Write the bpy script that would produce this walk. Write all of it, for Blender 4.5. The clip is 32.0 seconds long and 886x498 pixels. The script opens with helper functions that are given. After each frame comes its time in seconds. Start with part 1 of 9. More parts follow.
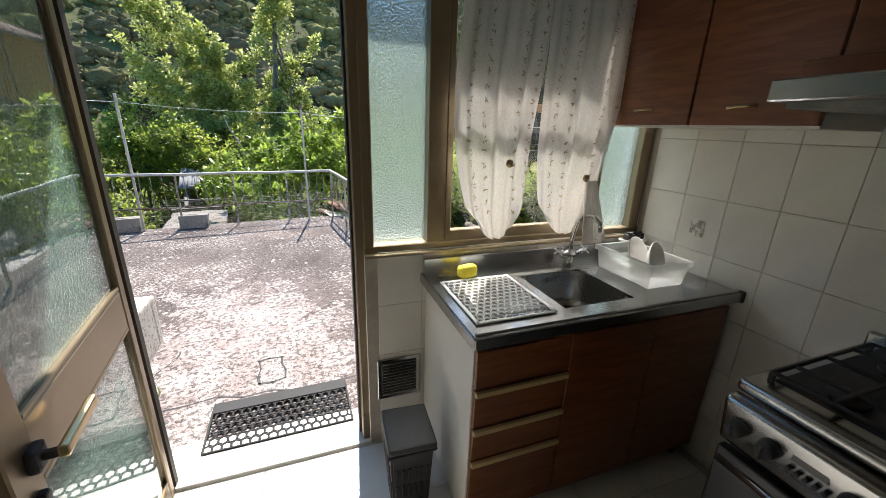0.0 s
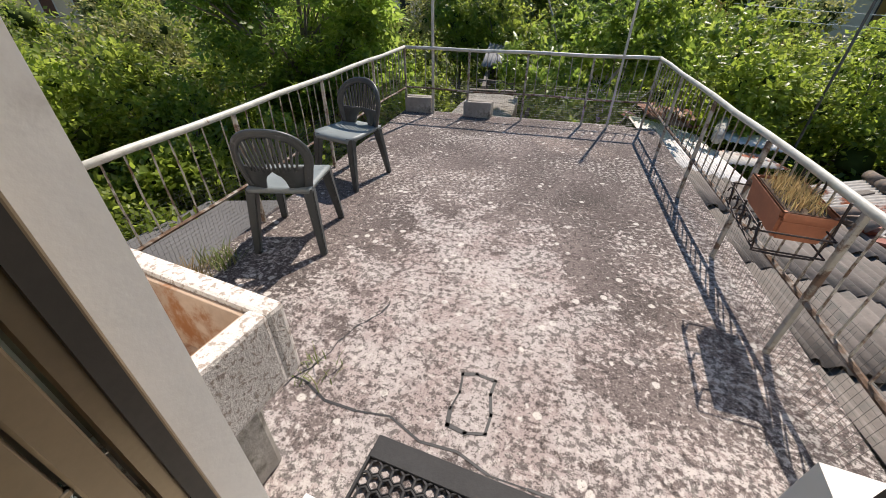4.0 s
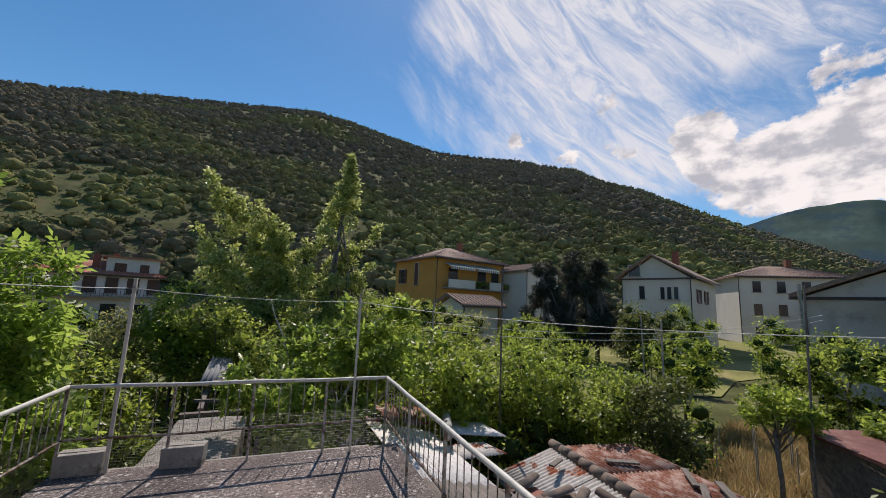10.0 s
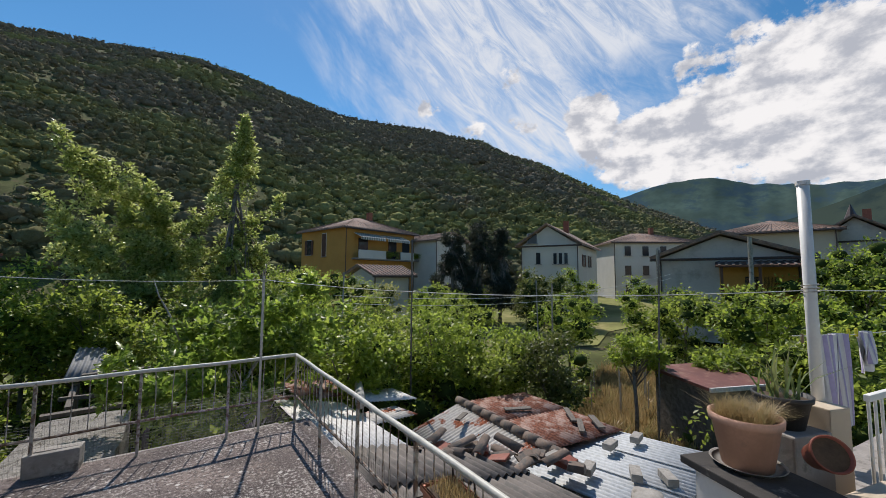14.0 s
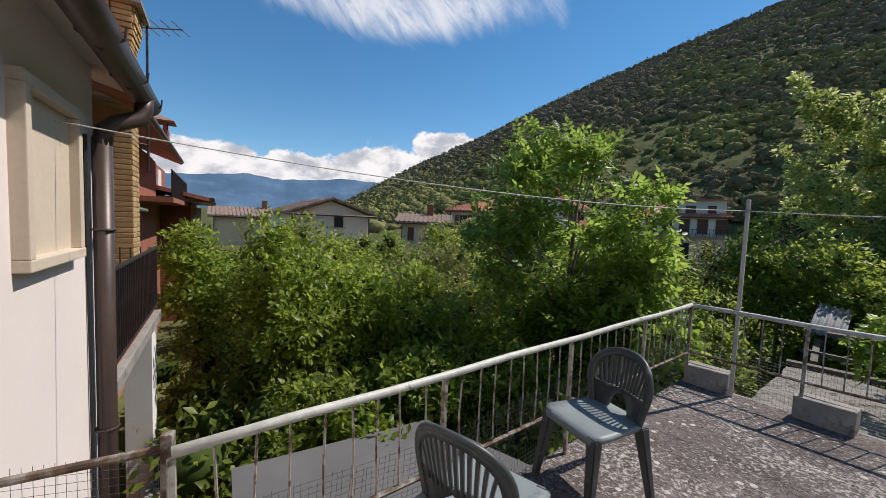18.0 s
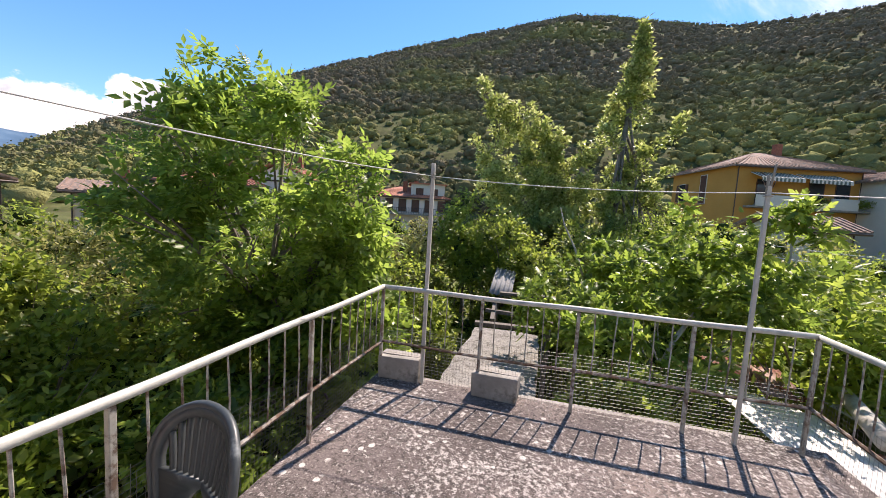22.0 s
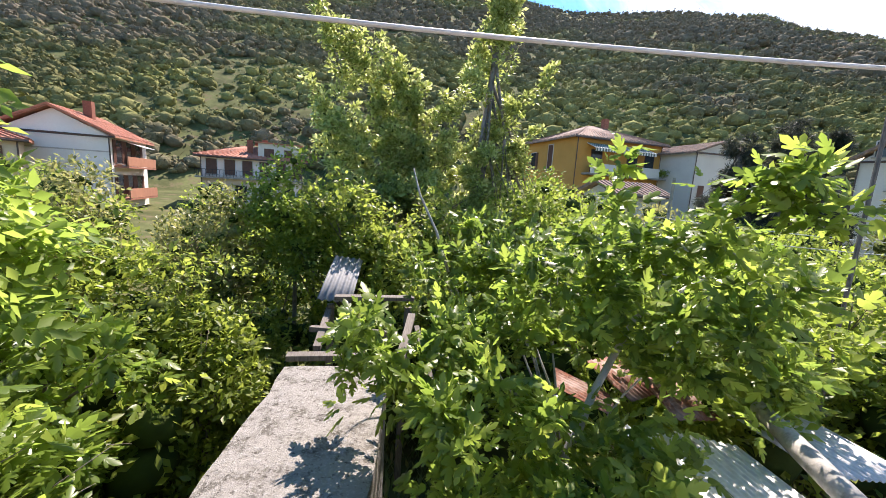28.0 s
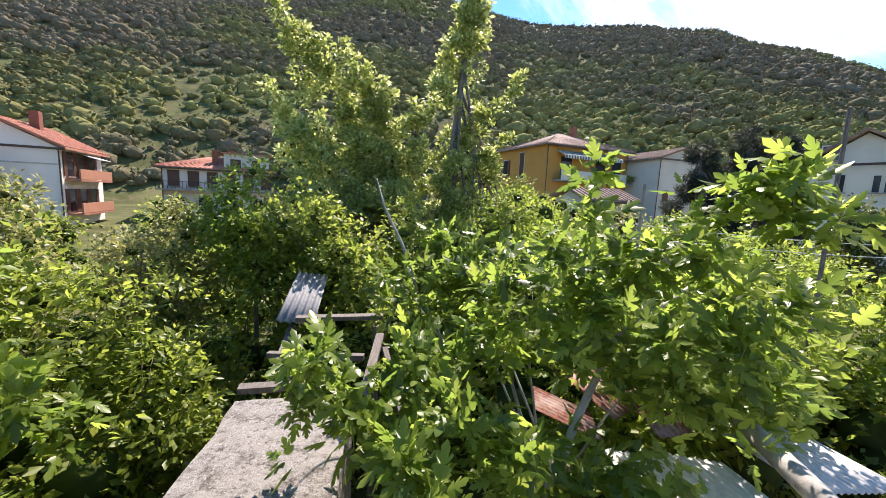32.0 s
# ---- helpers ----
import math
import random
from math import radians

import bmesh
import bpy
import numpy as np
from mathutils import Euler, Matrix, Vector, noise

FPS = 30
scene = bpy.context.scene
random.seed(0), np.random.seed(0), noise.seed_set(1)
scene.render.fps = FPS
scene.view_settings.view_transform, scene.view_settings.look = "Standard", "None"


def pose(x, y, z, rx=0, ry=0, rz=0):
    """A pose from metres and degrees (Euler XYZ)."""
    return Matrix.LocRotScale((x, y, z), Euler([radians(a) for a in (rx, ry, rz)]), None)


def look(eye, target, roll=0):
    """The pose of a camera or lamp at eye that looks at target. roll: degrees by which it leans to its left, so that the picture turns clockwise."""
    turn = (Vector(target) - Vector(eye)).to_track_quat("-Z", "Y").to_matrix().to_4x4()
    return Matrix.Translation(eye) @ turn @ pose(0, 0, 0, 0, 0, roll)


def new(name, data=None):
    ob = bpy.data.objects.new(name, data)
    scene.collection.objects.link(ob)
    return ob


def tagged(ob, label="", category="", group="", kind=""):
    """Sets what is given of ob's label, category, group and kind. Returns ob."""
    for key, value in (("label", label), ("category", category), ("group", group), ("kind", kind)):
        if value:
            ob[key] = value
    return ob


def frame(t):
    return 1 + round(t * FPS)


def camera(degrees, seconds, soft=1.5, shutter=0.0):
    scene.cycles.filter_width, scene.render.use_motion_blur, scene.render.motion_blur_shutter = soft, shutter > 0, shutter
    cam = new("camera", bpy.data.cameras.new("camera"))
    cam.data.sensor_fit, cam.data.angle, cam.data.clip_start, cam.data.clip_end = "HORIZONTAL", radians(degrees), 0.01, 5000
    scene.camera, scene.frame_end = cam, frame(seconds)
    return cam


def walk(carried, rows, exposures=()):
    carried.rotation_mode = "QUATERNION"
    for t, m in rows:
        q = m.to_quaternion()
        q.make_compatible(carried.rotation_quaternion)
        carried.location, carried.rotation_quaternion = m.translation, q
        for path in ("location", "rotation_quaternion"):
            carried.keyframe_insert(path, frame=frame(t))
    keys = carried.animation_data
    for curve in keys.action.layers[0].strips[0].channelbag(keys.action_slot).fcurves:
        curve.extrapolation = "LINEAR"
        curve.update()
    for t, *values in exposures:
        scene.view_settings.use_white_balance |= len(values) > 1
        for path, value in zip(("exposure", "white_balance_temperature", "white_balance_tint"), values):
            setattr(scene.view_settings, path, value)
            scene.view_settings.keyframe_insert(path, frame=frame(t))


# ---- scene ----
cam = camera(99.2, 32.0, 0.75, 0.0)
PATH = [
    (0, (0.460, 0.711, 1.507), (1.354, 2.392, 0.892), 1.80),
    (0.5, (0.527, 0.869, 1.493), (1.153, 2.670, 0.888), 2.20),
    (1, (0.541, 1.094, 1.455), (0.897, 2.977, 0.883), 3.10),
    (1.5, (0.562, 1.318, 1.447), (0.699, 3.200, 0.784), 2.80),
    (2, (0.629, 1.544, 1.445), (0.572, 3.381, 0.658), 3.20),
    (2.5, (0.671, 1.711, 1.419), (0.387, 3.457, 0.487), 1.10),
    (4.5, (0.551, 2.237, 1.364), (0.144, 3.828, 0.223), 0.60),
    (5, (0.546, 2.361, 1.411), (0.155, 3.994, 0.323), 1.00),
    (5.5, (0.475, 2.482, 1.461), (0.097, 4.205, 0.518), 1.80),
    (6, (0.454, 2.527, 1.512), (0.073, 4.354, 0.792), 2.60),
    (6.5, (0.467, 2.512, 1.558), (0.071, 4.414, 1.084), 2.80),
    (7, (0.479, 2.499, 1.594), (0.068, 4.441, 1.347), 2.90),
    (7.5, (0.493, 2.493, 1.620), (0.111, 4.455, 1.540), 3.40),
    (8, (0.514, 2.502, 1.639), (0.232, 4.481, 1.700), 3.30),
    (9, (0.540, 2.525, 1.652), (0.720, 4.504, 1.880), 3.60),
    (9.5, (0.566, 2.546, 1.653), (1.033, 4.471, 1.930), 3.30),
    (10, (0.590, 2.552, 1.646), (1.309, 4.395, 1.943), 2.40),
    (10.5, (0.623, 2.539, 1.637), (1.534, 4.294, 1.939), 2.10),
    (11, (0.667, 2.513, 1.630), (1.723, 4.185, 1.926), 1.70),
    (11.5, (0.715, 2.484, 1.622), (1.879, 4.086, 1.902), 1.60),
    (12, (0.745, 2.463, 1.619), (2.009, 3.991, 1.885), 1.30),
    (12.5, (0.739, 2.453, 1.630), (2.088, 3.910, 1.870), 0.70),
    (13, (0.687, 2.449, 1.659), (2.076, 3.873, 1.871), 0.50),
    (13.5, (0.600, 2.445, 1.700), (1.938, 3.921, 1.882), 0.30),
    (15.5, (0.431, 2.533, 1.612), (0.337, 4.529, 1.710), 1.60),
    (16, (0.321, 2.572, 1.582), (-0.208, 4.500, 1.638), 2.20),
    (16.5, (0.298, 2.661, 1.527), (-0.673, 4.410, 1.522), 2.40),
    (17, (0.263, 2.751, 1.493), (-1.050, 4.258, 1.423), 2.50),
    (17.5, (0.184, 2.838, 1.477), (-1.318, 4.153, 1.362), 2.50),
    (18, (0.117, 2.937, 1.469), (-1.448, 4.174, 1.335), 2.30),
    (18.5, (0.120, 3.070, 1.462), (-1.419, 4.340, 1.337), 2.80),
    (19, (0.170, 3.241, 1.457), (-1.281, 4.612, 1.332), 2.60),
    (19.5, (0.195, 3.417, 1.453), (-1.109, 4.927, 1.319), 2.20),
    (20, (0.155, 3.545, 1.468), (-0.960, 5.197, 1.307), 2.19),
    (20.5, (0.109, 3.663, 1.474), (-0.841, 5.415, 1.313), 2.70),
    (21, (0.082, 3.907, 1.451), (-0.767, 5.709, 1.269), 2.12),
    (22, (0.034, 4.266, 1.395), (-0.485, 6.188, 1.213), 3.46),
    (23, (0.120, 4.669, 1.423), (-0.072, 6.648, 1.211), 3.60),
    (24, (0.132, 5.091, 1.396), (0.100, 7.079, 1.176), 3.40),
    (24.5, (0.114, 5.385, 1.370), (0.119, 7.371, 1.136), 2.97),
    (25, (0.129, 5.593, 1.367), (0.157, 7.575, 1.100), 3.09),
    (25.5, (0.188, 5.799, 1.382), (0.236, 7.777, 1.090), 3.01),
    (27.5, (0.188, 6.494, 1.425), (0.332, 8.462, 1.098), 3.56),
    (28, (0.247, 6.582, 1.435), (0.408, 8.550, 1.118), 3.47),
    (28.5, (0.267, 6.666, 1.446), (0.436, 8.638, 1.157), 3.07),
    (29, (0.279, 6.759, 1.453), (0.451, 8.732, 1.169), 2.95),
    (29.5, (0.308, 6.828, 1.454), (0.484, 8.800, 1.168), 2.75),
    (30, (0.336, 6.848, 1.454), (0.517, 8.818, 1.164), 2.65),
    (30.5, (0.346, 6.836, 1.453), (0.560, 8.804, 1.164), 2.60),
    (31, (0.354, 6.838, 1.458), (0.634, 8.798, 1.174), 2.68),
    (31.5, (0.359, 6.835, 1.461), (0.697, 8.786, 1.184), 2.76),
    (32, (0.347, 6.839, 1.460), (0.633, 8.800, 1.192), 2.49),
]
EXPOSURE = [(0.0, 1.45, 6600, 13), (1.0, 1.22, 6650, 13), (2.0, 0.95, 6700, 14), (2.5, 0.86, 6700, 14), (4.5, 0.60, 7000, 16), (6.0, 0.70, 7000, 17), (7.0, 0.85, 6900, 17), (8.0, 0.42, 6900, 18), (9.0, 0.22, 7000, 20), (11.0, 0.02, 6600, 14), (13.0, -0.05, 6400, 10), (15.5, 0.45, 6900, 18), (16.5, 0.45, 6900, 16), (17.2, 0.42, 6700, 14), (18.0, 0.20, 6600, 14), (20.0, 0.58, 6800, 17), (21.0, 0.85, 7000, 21), (23.0, 1.12, 7200, 22), (25.5, 1.32, 7000, 20), (28.0, 1.52, 6900, 21), (31.0, 1.58, 6900, 22), (32.0, 1.40, 6900, 22)]
walk(cam, [(t, look(eye, target, roll)) for t, eye, target, roll in PATH], EXPOSURE)
# ---------------------------------------------------------------- light
SUN_AZ, SUN_EL = 15.6, 53.0
sun_dir = Vector((math.sin(radians(SUN_AZ)) * math.cos(radians(SUN_EL)), math.cos(radians(SUN_AZ)) * math.cos(radians(SUN_EL)), math.sin(radians(SUN_EL))))
sun_data = bpy.data.lights.new("sun", "SUN")
sun_data.energy, sun_data.angle, sun_data.color = 4.2, radians(0.55), (1.0, 0.95, 0.87)
sun = new("sun", sun_data)
sun.matrix_basis = look((0, 0, 30), Vector((0, 0, 30)) - sun_dir)

world = bpy.data.worlds.new("sky")
scene.world = world
world.use_nodes = True
wt = world.node_tree
wt.nodes.clear()


def wnode(kind, **values):
    n = wt.nodes.new(kind)
    for k, v in values.items():
        n.inputs[k].default_value = v
    return n


def wmath(op, a, b=None, c=None):
    n = wt.nodes.new("ShaderNodeMath")
    n.operation = op
    for i, v in enumerate((a, b, c)):
        if v is None:
            continue
        if isinstance(v, (int, float)):
            n.inputs[i].default_value = v
        else:
            wt.links.new(v, n.inputs[i])
    return n.outputs[0]


def wramp(v, lo, hi):
    n = wt.nodes.new("ShaderNodeMapRange")
    n.interpolation_type = "SMOOTHSTEP"
    n.clamp = True
    wt.links.new(v, n.inputs["Value"])
    n.inputs["From Min"].default_value, n.inputs["From Max"].default_value = lo, hi
    return n.outputs["Result"]


sky = wt.nodes.new("ShaderNodeTexSky")
sky.sky_type, sky.sun_disc = "NISHITA", False
sky.sun_elevation, sky.sun_rotation = radians(SUN_EL), radians(SUN_AZ)
sky.altitude, sky.air_density, sky.dust_density, sky.ozone_density = 600, 1.0, 0.12, 2.2
geo = wt.nodes.new("ShaderNodeTexCoord")
sep = wt.nodes.new("ShaderNodeSeparateXYZ")
wt.links.new(geo.outputs["Generated"], sep.inputs[0])
dx, dy, dz = sep.outputs
azim = wmath("MULTIPLY", wmath("ARCTAN2", dx, dy), 57.2958)
elev = wmath("MULTIPLY", wmath("ARCSINE", dz), 57.2958)


def blob(a, e, wa, we):
    """A soft round region of the sky, 1 in its middle."""
    p = wmath("POWER", wmath("DIVIDE", wmath("SUBTRACT", azim, a), wa), 2)
    q = wmath("POWER", wmath("DIVIDE", wmath("SUBTRACT", elev, e), we), 2)
    return wmath("SUBTRACT", 1.0, wmath("SQRT", wmath("ADD", p, q)))


def vecmap(sa, se, turn=0.0):
    com = wt.nodes.new("ShaderNodeCombineXYZ")
    ca, sa2 = math.cos(turn), math.sin(turn)
    wt.links.new(wmath("MULTIPLY", wmath("ADD", wmath("MULTIPLY", azim, ca), wmath("MULTIPLY", elev, sa2)), sa), com.inputs[0])
    wt.links.new(wmath("MULTIPLY", wmath("SUBTRACT", wmath("MULTIPLY", elev, ca), wmath("MULTIPLY", azim, sa2)), se), com.inputs[1])
    return com.outputs[0]


def wnoise(vec, scale, detail, rough, distort=0.0):
    n = wnode("ShaderNodeTexNoise", Scale=scale, Detail=detail, Roughness=rough, Distortion=distort)
    wt.links.new(vec, n.inputs["Vector"])
    return n.outputs["Fac"]


# cumulus banks low over the valley on both sides, thin cirrus high up
lumps = wmath("ADD", wmath("MULTIPLY", wnoise(vecmap(0.17, 0.24), 1.0, 9, 0.60), 0.6), wmath("MULTIPLY", wnoise(vecmap(0.46, 0.55), 1.0, 8, 0.62), 0.4))
shape = None
for a, e, wa, we in ((-86, 6.8, 15, 3.4), (-73, 6.2, 12, 3.6), (-61, 7.6, 11, 5.0), (-52, 11, 7, 3.4), (84, 19, 26, 13), (68, 17, 15, 8), (99, 33, 20, 12), (74, 37, 7, 6), (86, 40, 6, 6), (57, 21, 5.0, 6.0)):
    b = blob(a, e, wa, we)
    shape = b if shape is None else wmath("MAXIMUM", shape, b)
for a, e, wa, we in ((32.7, 24.9, 3.4, 3.0), (47.2, 21.5, 5.5, 3.6), (45.9, 28.7, 3.6, 3.6), (40, 22, 6, 3.0)):
    shape = wmath("MAXIMUM", shape, wmath("MULTIPLY", blob(a, e, wa, we), 0.34))
cum = wramp(wmath("ADD", wmath("MULTIPLY", shape, 0.75), lumps), 0.66, 0.76)
streaks = wmath("ADD", wmath("MULTIPLY", wnoise(vecmap(0.05, 0.13, -0.75), 1.0, 8, 0.62, 0.9), 0.65), wmath("MULTIPLY", wnoise(vecmap(0.09, 0.07, 0.3), 1.0, 6, 0.6, 0.4), 0.35))
wisp = blob(42, 33, 27, 17)
for a, e, wa, we in ((50, 21, 24, 9), (-60, 29, 26, 4.5), (60, 38, 22, 16), (28, 40, 14, 12)):
    wisp = wmath("MAXIMUM", wisp, blob(a, e, wa, we))
fibre = wramp(wnoise(vecmap(0.10, 0.42, -0.75), 1.0, 9, 0.68, 0.8), 0.34, 0.64)
cir = wmath("MULTIPLY", wmath("MULTIPLY", wramp(wmath("ADD", wmath("MULTIPLY", wisp, 0.55), streaks), 0.46, 0.86), 0.95), wmath("ADD", wmath("MULTIPLY", fibre, 0.62), 0.38))
shade = wnoise(vecmap(0.22, 0.34), 1.0, 7, 0.58)
cloudcol = wt.nodes.new("ShaderNodeMixRGB")
wt.links.new(wramp(shade, 0.36, 0.60), cloudcol.inputs[0])
cloudcol.inputs[1].default_value = (3.0, 3.2, 3.6, 1)
cloudcol.inputs[2].default_value = (5.9, 5.9, 5.9, 1)
mix1 = wt.nodes.new("ShaderNodeMixRGB")
wt.links.new(cir, mix1.inputs[0])
deep = wnode("ShaderNodeHueSaturation", Hue=0.492, Saturation=1.28, Value=0.80)
wt.links.new(sky.outputs[0], deep.inputs["Color"])
wt.links.new(deep.outputs[0], mix1.inputs[1])
mix1.inputs[2].default_value = (4.7, 5.0, 5.4, 1)
mix2 = wt.nodes.new("ShaderNodeMixRGB")
wt.links.new(cum, mix2.inputs[0])
wt.links.new(mix1.outputs[0], mix2.inputs[1])
wt.links.new(cloudcol.outputs[0], mix2.inputs[2])
bgn = wt.nodes.new("ShaderNodeBackground")
bgn.inputs["Strength"].default_value = 0.14
wt.links.new(mix2.outputs[0], bgn.inputs[0])
wout = wt.nodes.new("ShaderNodeOutputWorld")
wt.links.new(bgn.outputs[0], wout.inputs[0])

# ---------------------------------------------------------------- materials


class Mat:
    """A small builder of node materials in real-world (object) coordinates."""

    def __init__(self, name):
        self.m = bpy.data.materials.new(name)
        self.m.use_nodes = True
        self.t = self.m.node_tree
        self.p = self.t.nodes["Principled BSDF"]
        self.co = self.t.nodes.new("ShaderNodeTexCoord").outputs["Object"]
        self.geo = self.t.nodes.new("ShaderNodeNewGeometry")
        self.info = self.t.nodes.new("ShaderNodeObjectInfo")

    def link(self, a, b):
        self.t.links.new(a, b)

    def noise(self, scale, detail=4, rough=0.55, distort=0.0, stretch=None, out="Fac"):
        n = self.t.nodes.new("ShaderNodeTexNoise")
        n.inputs["Scale"].default_value, n.inputs["Detail"].default_value = scale, detail
        n.inputs["Roughness"].default_value, n.inputs["Distortion"].default_value = rough, distort
        v = self.co
        if stretch:
            mp = self.t.nodes.new("ShaderNodeMapping")
            mp.inputs["Scale"].default_value = stretch
            self.link(v, mp.inputs["Vector"])
            v = mp.outputs[0]
        self.link(v, n.inputs["Vector"])
        return n.outputs[out]

    def voronoi(self, scale, out="Distance", feature="F1", rnd=1.0):
        n = self.t.nodes.new("ShaderNodeTexVoronoi")
        n.feature = feature
        n.inputs["Scale"].default_value, n.inputs["Randomness"].default_value = scale, rnd
        self.link(self.co, n.inputs["Vector"])
        return n.outputs[out]

    def ramp(self, v, lo, hi):
        n = self.t.nodes.new("ShaderNodeMapRange")
        n.interpolation_type, n.clamp = "SMOOTHSTEP", True
        self.link(v, n.inputs["Value"])
        n.inputs["From Min"].default_value, n.inputs["From Max"].default_value = lo, hi
        return n.outputs["Result"]

    def math(self, op, a, b=None):
        n = self.t.nodes.new("ShaderNodeMath")
        n.operation = op
        for i, v in enumerate((a, b)):
            if v is None:
                continue
            if isinstance(v, (int, float)):
                n.inputs[i].default_value = v
            else:
                self.link(v, n.inputs[i])
        return n.outputs[0]

    def mix(self, f, a, b):
        n = self.t.nodes.new("ShaderNodeMixRGB")
        for i, v in enumerate((f, a, b)):
            if isinstance(v, (int, float)):
                n.inputs[i].default_value = v
            elif isinstance(v, tuple):
                n.inputs[i].default_value = (*v, 1)
            else:
                self.link(v, n.inputs[i])
        return n.outputs[0]

    def color(self, c):
        if isinstance(c, tuple):
            self.p.inputs["Base Color"].default_value = (*c, 1)
        else:
            self.link(c, self.p.inputs["Base Color"])

    def bump(self, h, strength=0.3, dist=0.01):
        n = self.t.nodes.new("ShaderNodeBump")
        n.inputs["Strength"].default_value, n.inputs["Distance"].default_value = strength, dist
        self.link(h, n.inputs["Height"])
        self.link(n.outputs[0], self.p.inputs["Normal"])

    def set(self, rough=None, metal=None, spec=None):
        for k, v in (("Roughness", rough), ("Metallic", metal), ("Specular IOR Level", spec)):
            if v is None:
                continue
            if isinstance(v, (int, float)):
                self.p.inputs[k].default_value = v
            else:
                self.link(v, self.p.inputs[k])


def scaled(c, k):
    return tuple(min(1.0, max(0.0, x * k)) for x in c)


def surf(name, base, var=0.18, big=3.0, fine=45.0, rough=0.7, metal=0.0, bump=0.25, dirt=None, dirt_at=(0.55, 0.75), dirt_scale=6.0, each=0.0, spec=0.5):
    """A plain surface with variation at two scales, and dirt or wear in patches."""
    m = Mat(name)
    c = m.mix(m.ramp(m.noise(big, 5), 0.3, 0.7), scaled(base, 1 - var), scaled(base, 1 + var))
    f = m.noise(fine, 4)
    c = m.mix(m.math("MULTIPLY", m.ramp(f, 0.35, 0.7), 0.35), c, scaled(base, 1 - 1.6 * var))
    if dirt:
        c = m.mix(m.ramp(m.noise(dirt_scale, 7, 0.65), *dirt_at), c, dirt)
    if each:
        h = m.t.nodes.new("ShaderNodeHueSaturation")
        m.link(c, h.inputs["Color"])
        m.link(m.math("ADD", m.math("MULTIPLY", m.info.outputs["Random"], 2 * each), 1 - each), h.inputs["Value"])
        c = h.outputs[0]
    m.color(c)
    m.set(rough, metal, spec)
    m.bump(f, bump, 0.004)
    return m.m


def leafy(name, cols, trans=0.35, rough=0.42, big=0.7):
    """Foliage: every leaf has its own shade; light passes through."""
    m = Mat(name)
    r = m.geo.outputs["Random Per Island"]
    cols = [(c[0] * 1.14, c[1], c[2] * 1.35) for c in cols]
    cr = m.t.nodes.new("ShaderNodeValToRGB")
    el = cr.color_ramp.elements
    el[0].position, el[0].color = 0.0, (*cols[0], 1)
    el[1].position, el[1].color = 1.0, (*cols[-1], 1)
    for i, c in enumerate(cols[1:-1]):
        e = el.new((i + 1) / (len(cols) - 1))
        e.color = (*c, 1)
    k = m.math("ADD", m.math("MULTIPLY", r, 0.72), m.math("MULTIPLY", m.ramp(m.noise(big, 3), 0.3, 0.7), 0.28))
    m.link(k, cr.inputs[0])
    m.color(cr.outputs[0])
    m.set(rough, 0, 0.42)
    tr = m.t.nodes.new("ShaderNodeBsdfTranslucent")
    hs = m.t.nodes.new("ShaderNodeHueSaturation")
    hs.inputs["Hue"].default_value, hs.inputs["Saturation"].default_value, hs.inputs["Value"].default_value = 0.494, 0.98, 2.2
    m.link(cr.outputs[0], hs.inputs["Color"])
    m.link(hs.outputs[0], tr.inputs["Color"])
    mx = m.t.nodes.new("ShaderNodeMixShader")
    mx.inputs[0].default_value = trans
    m.link(m.p.outputs[0], mx.inputs[1])
    m.link(tr.outputs[0], mx.inputs[2])
    m.link(mx.outputs[0], m.t.nodes["Material Output"].inputs[0])
    return m.m


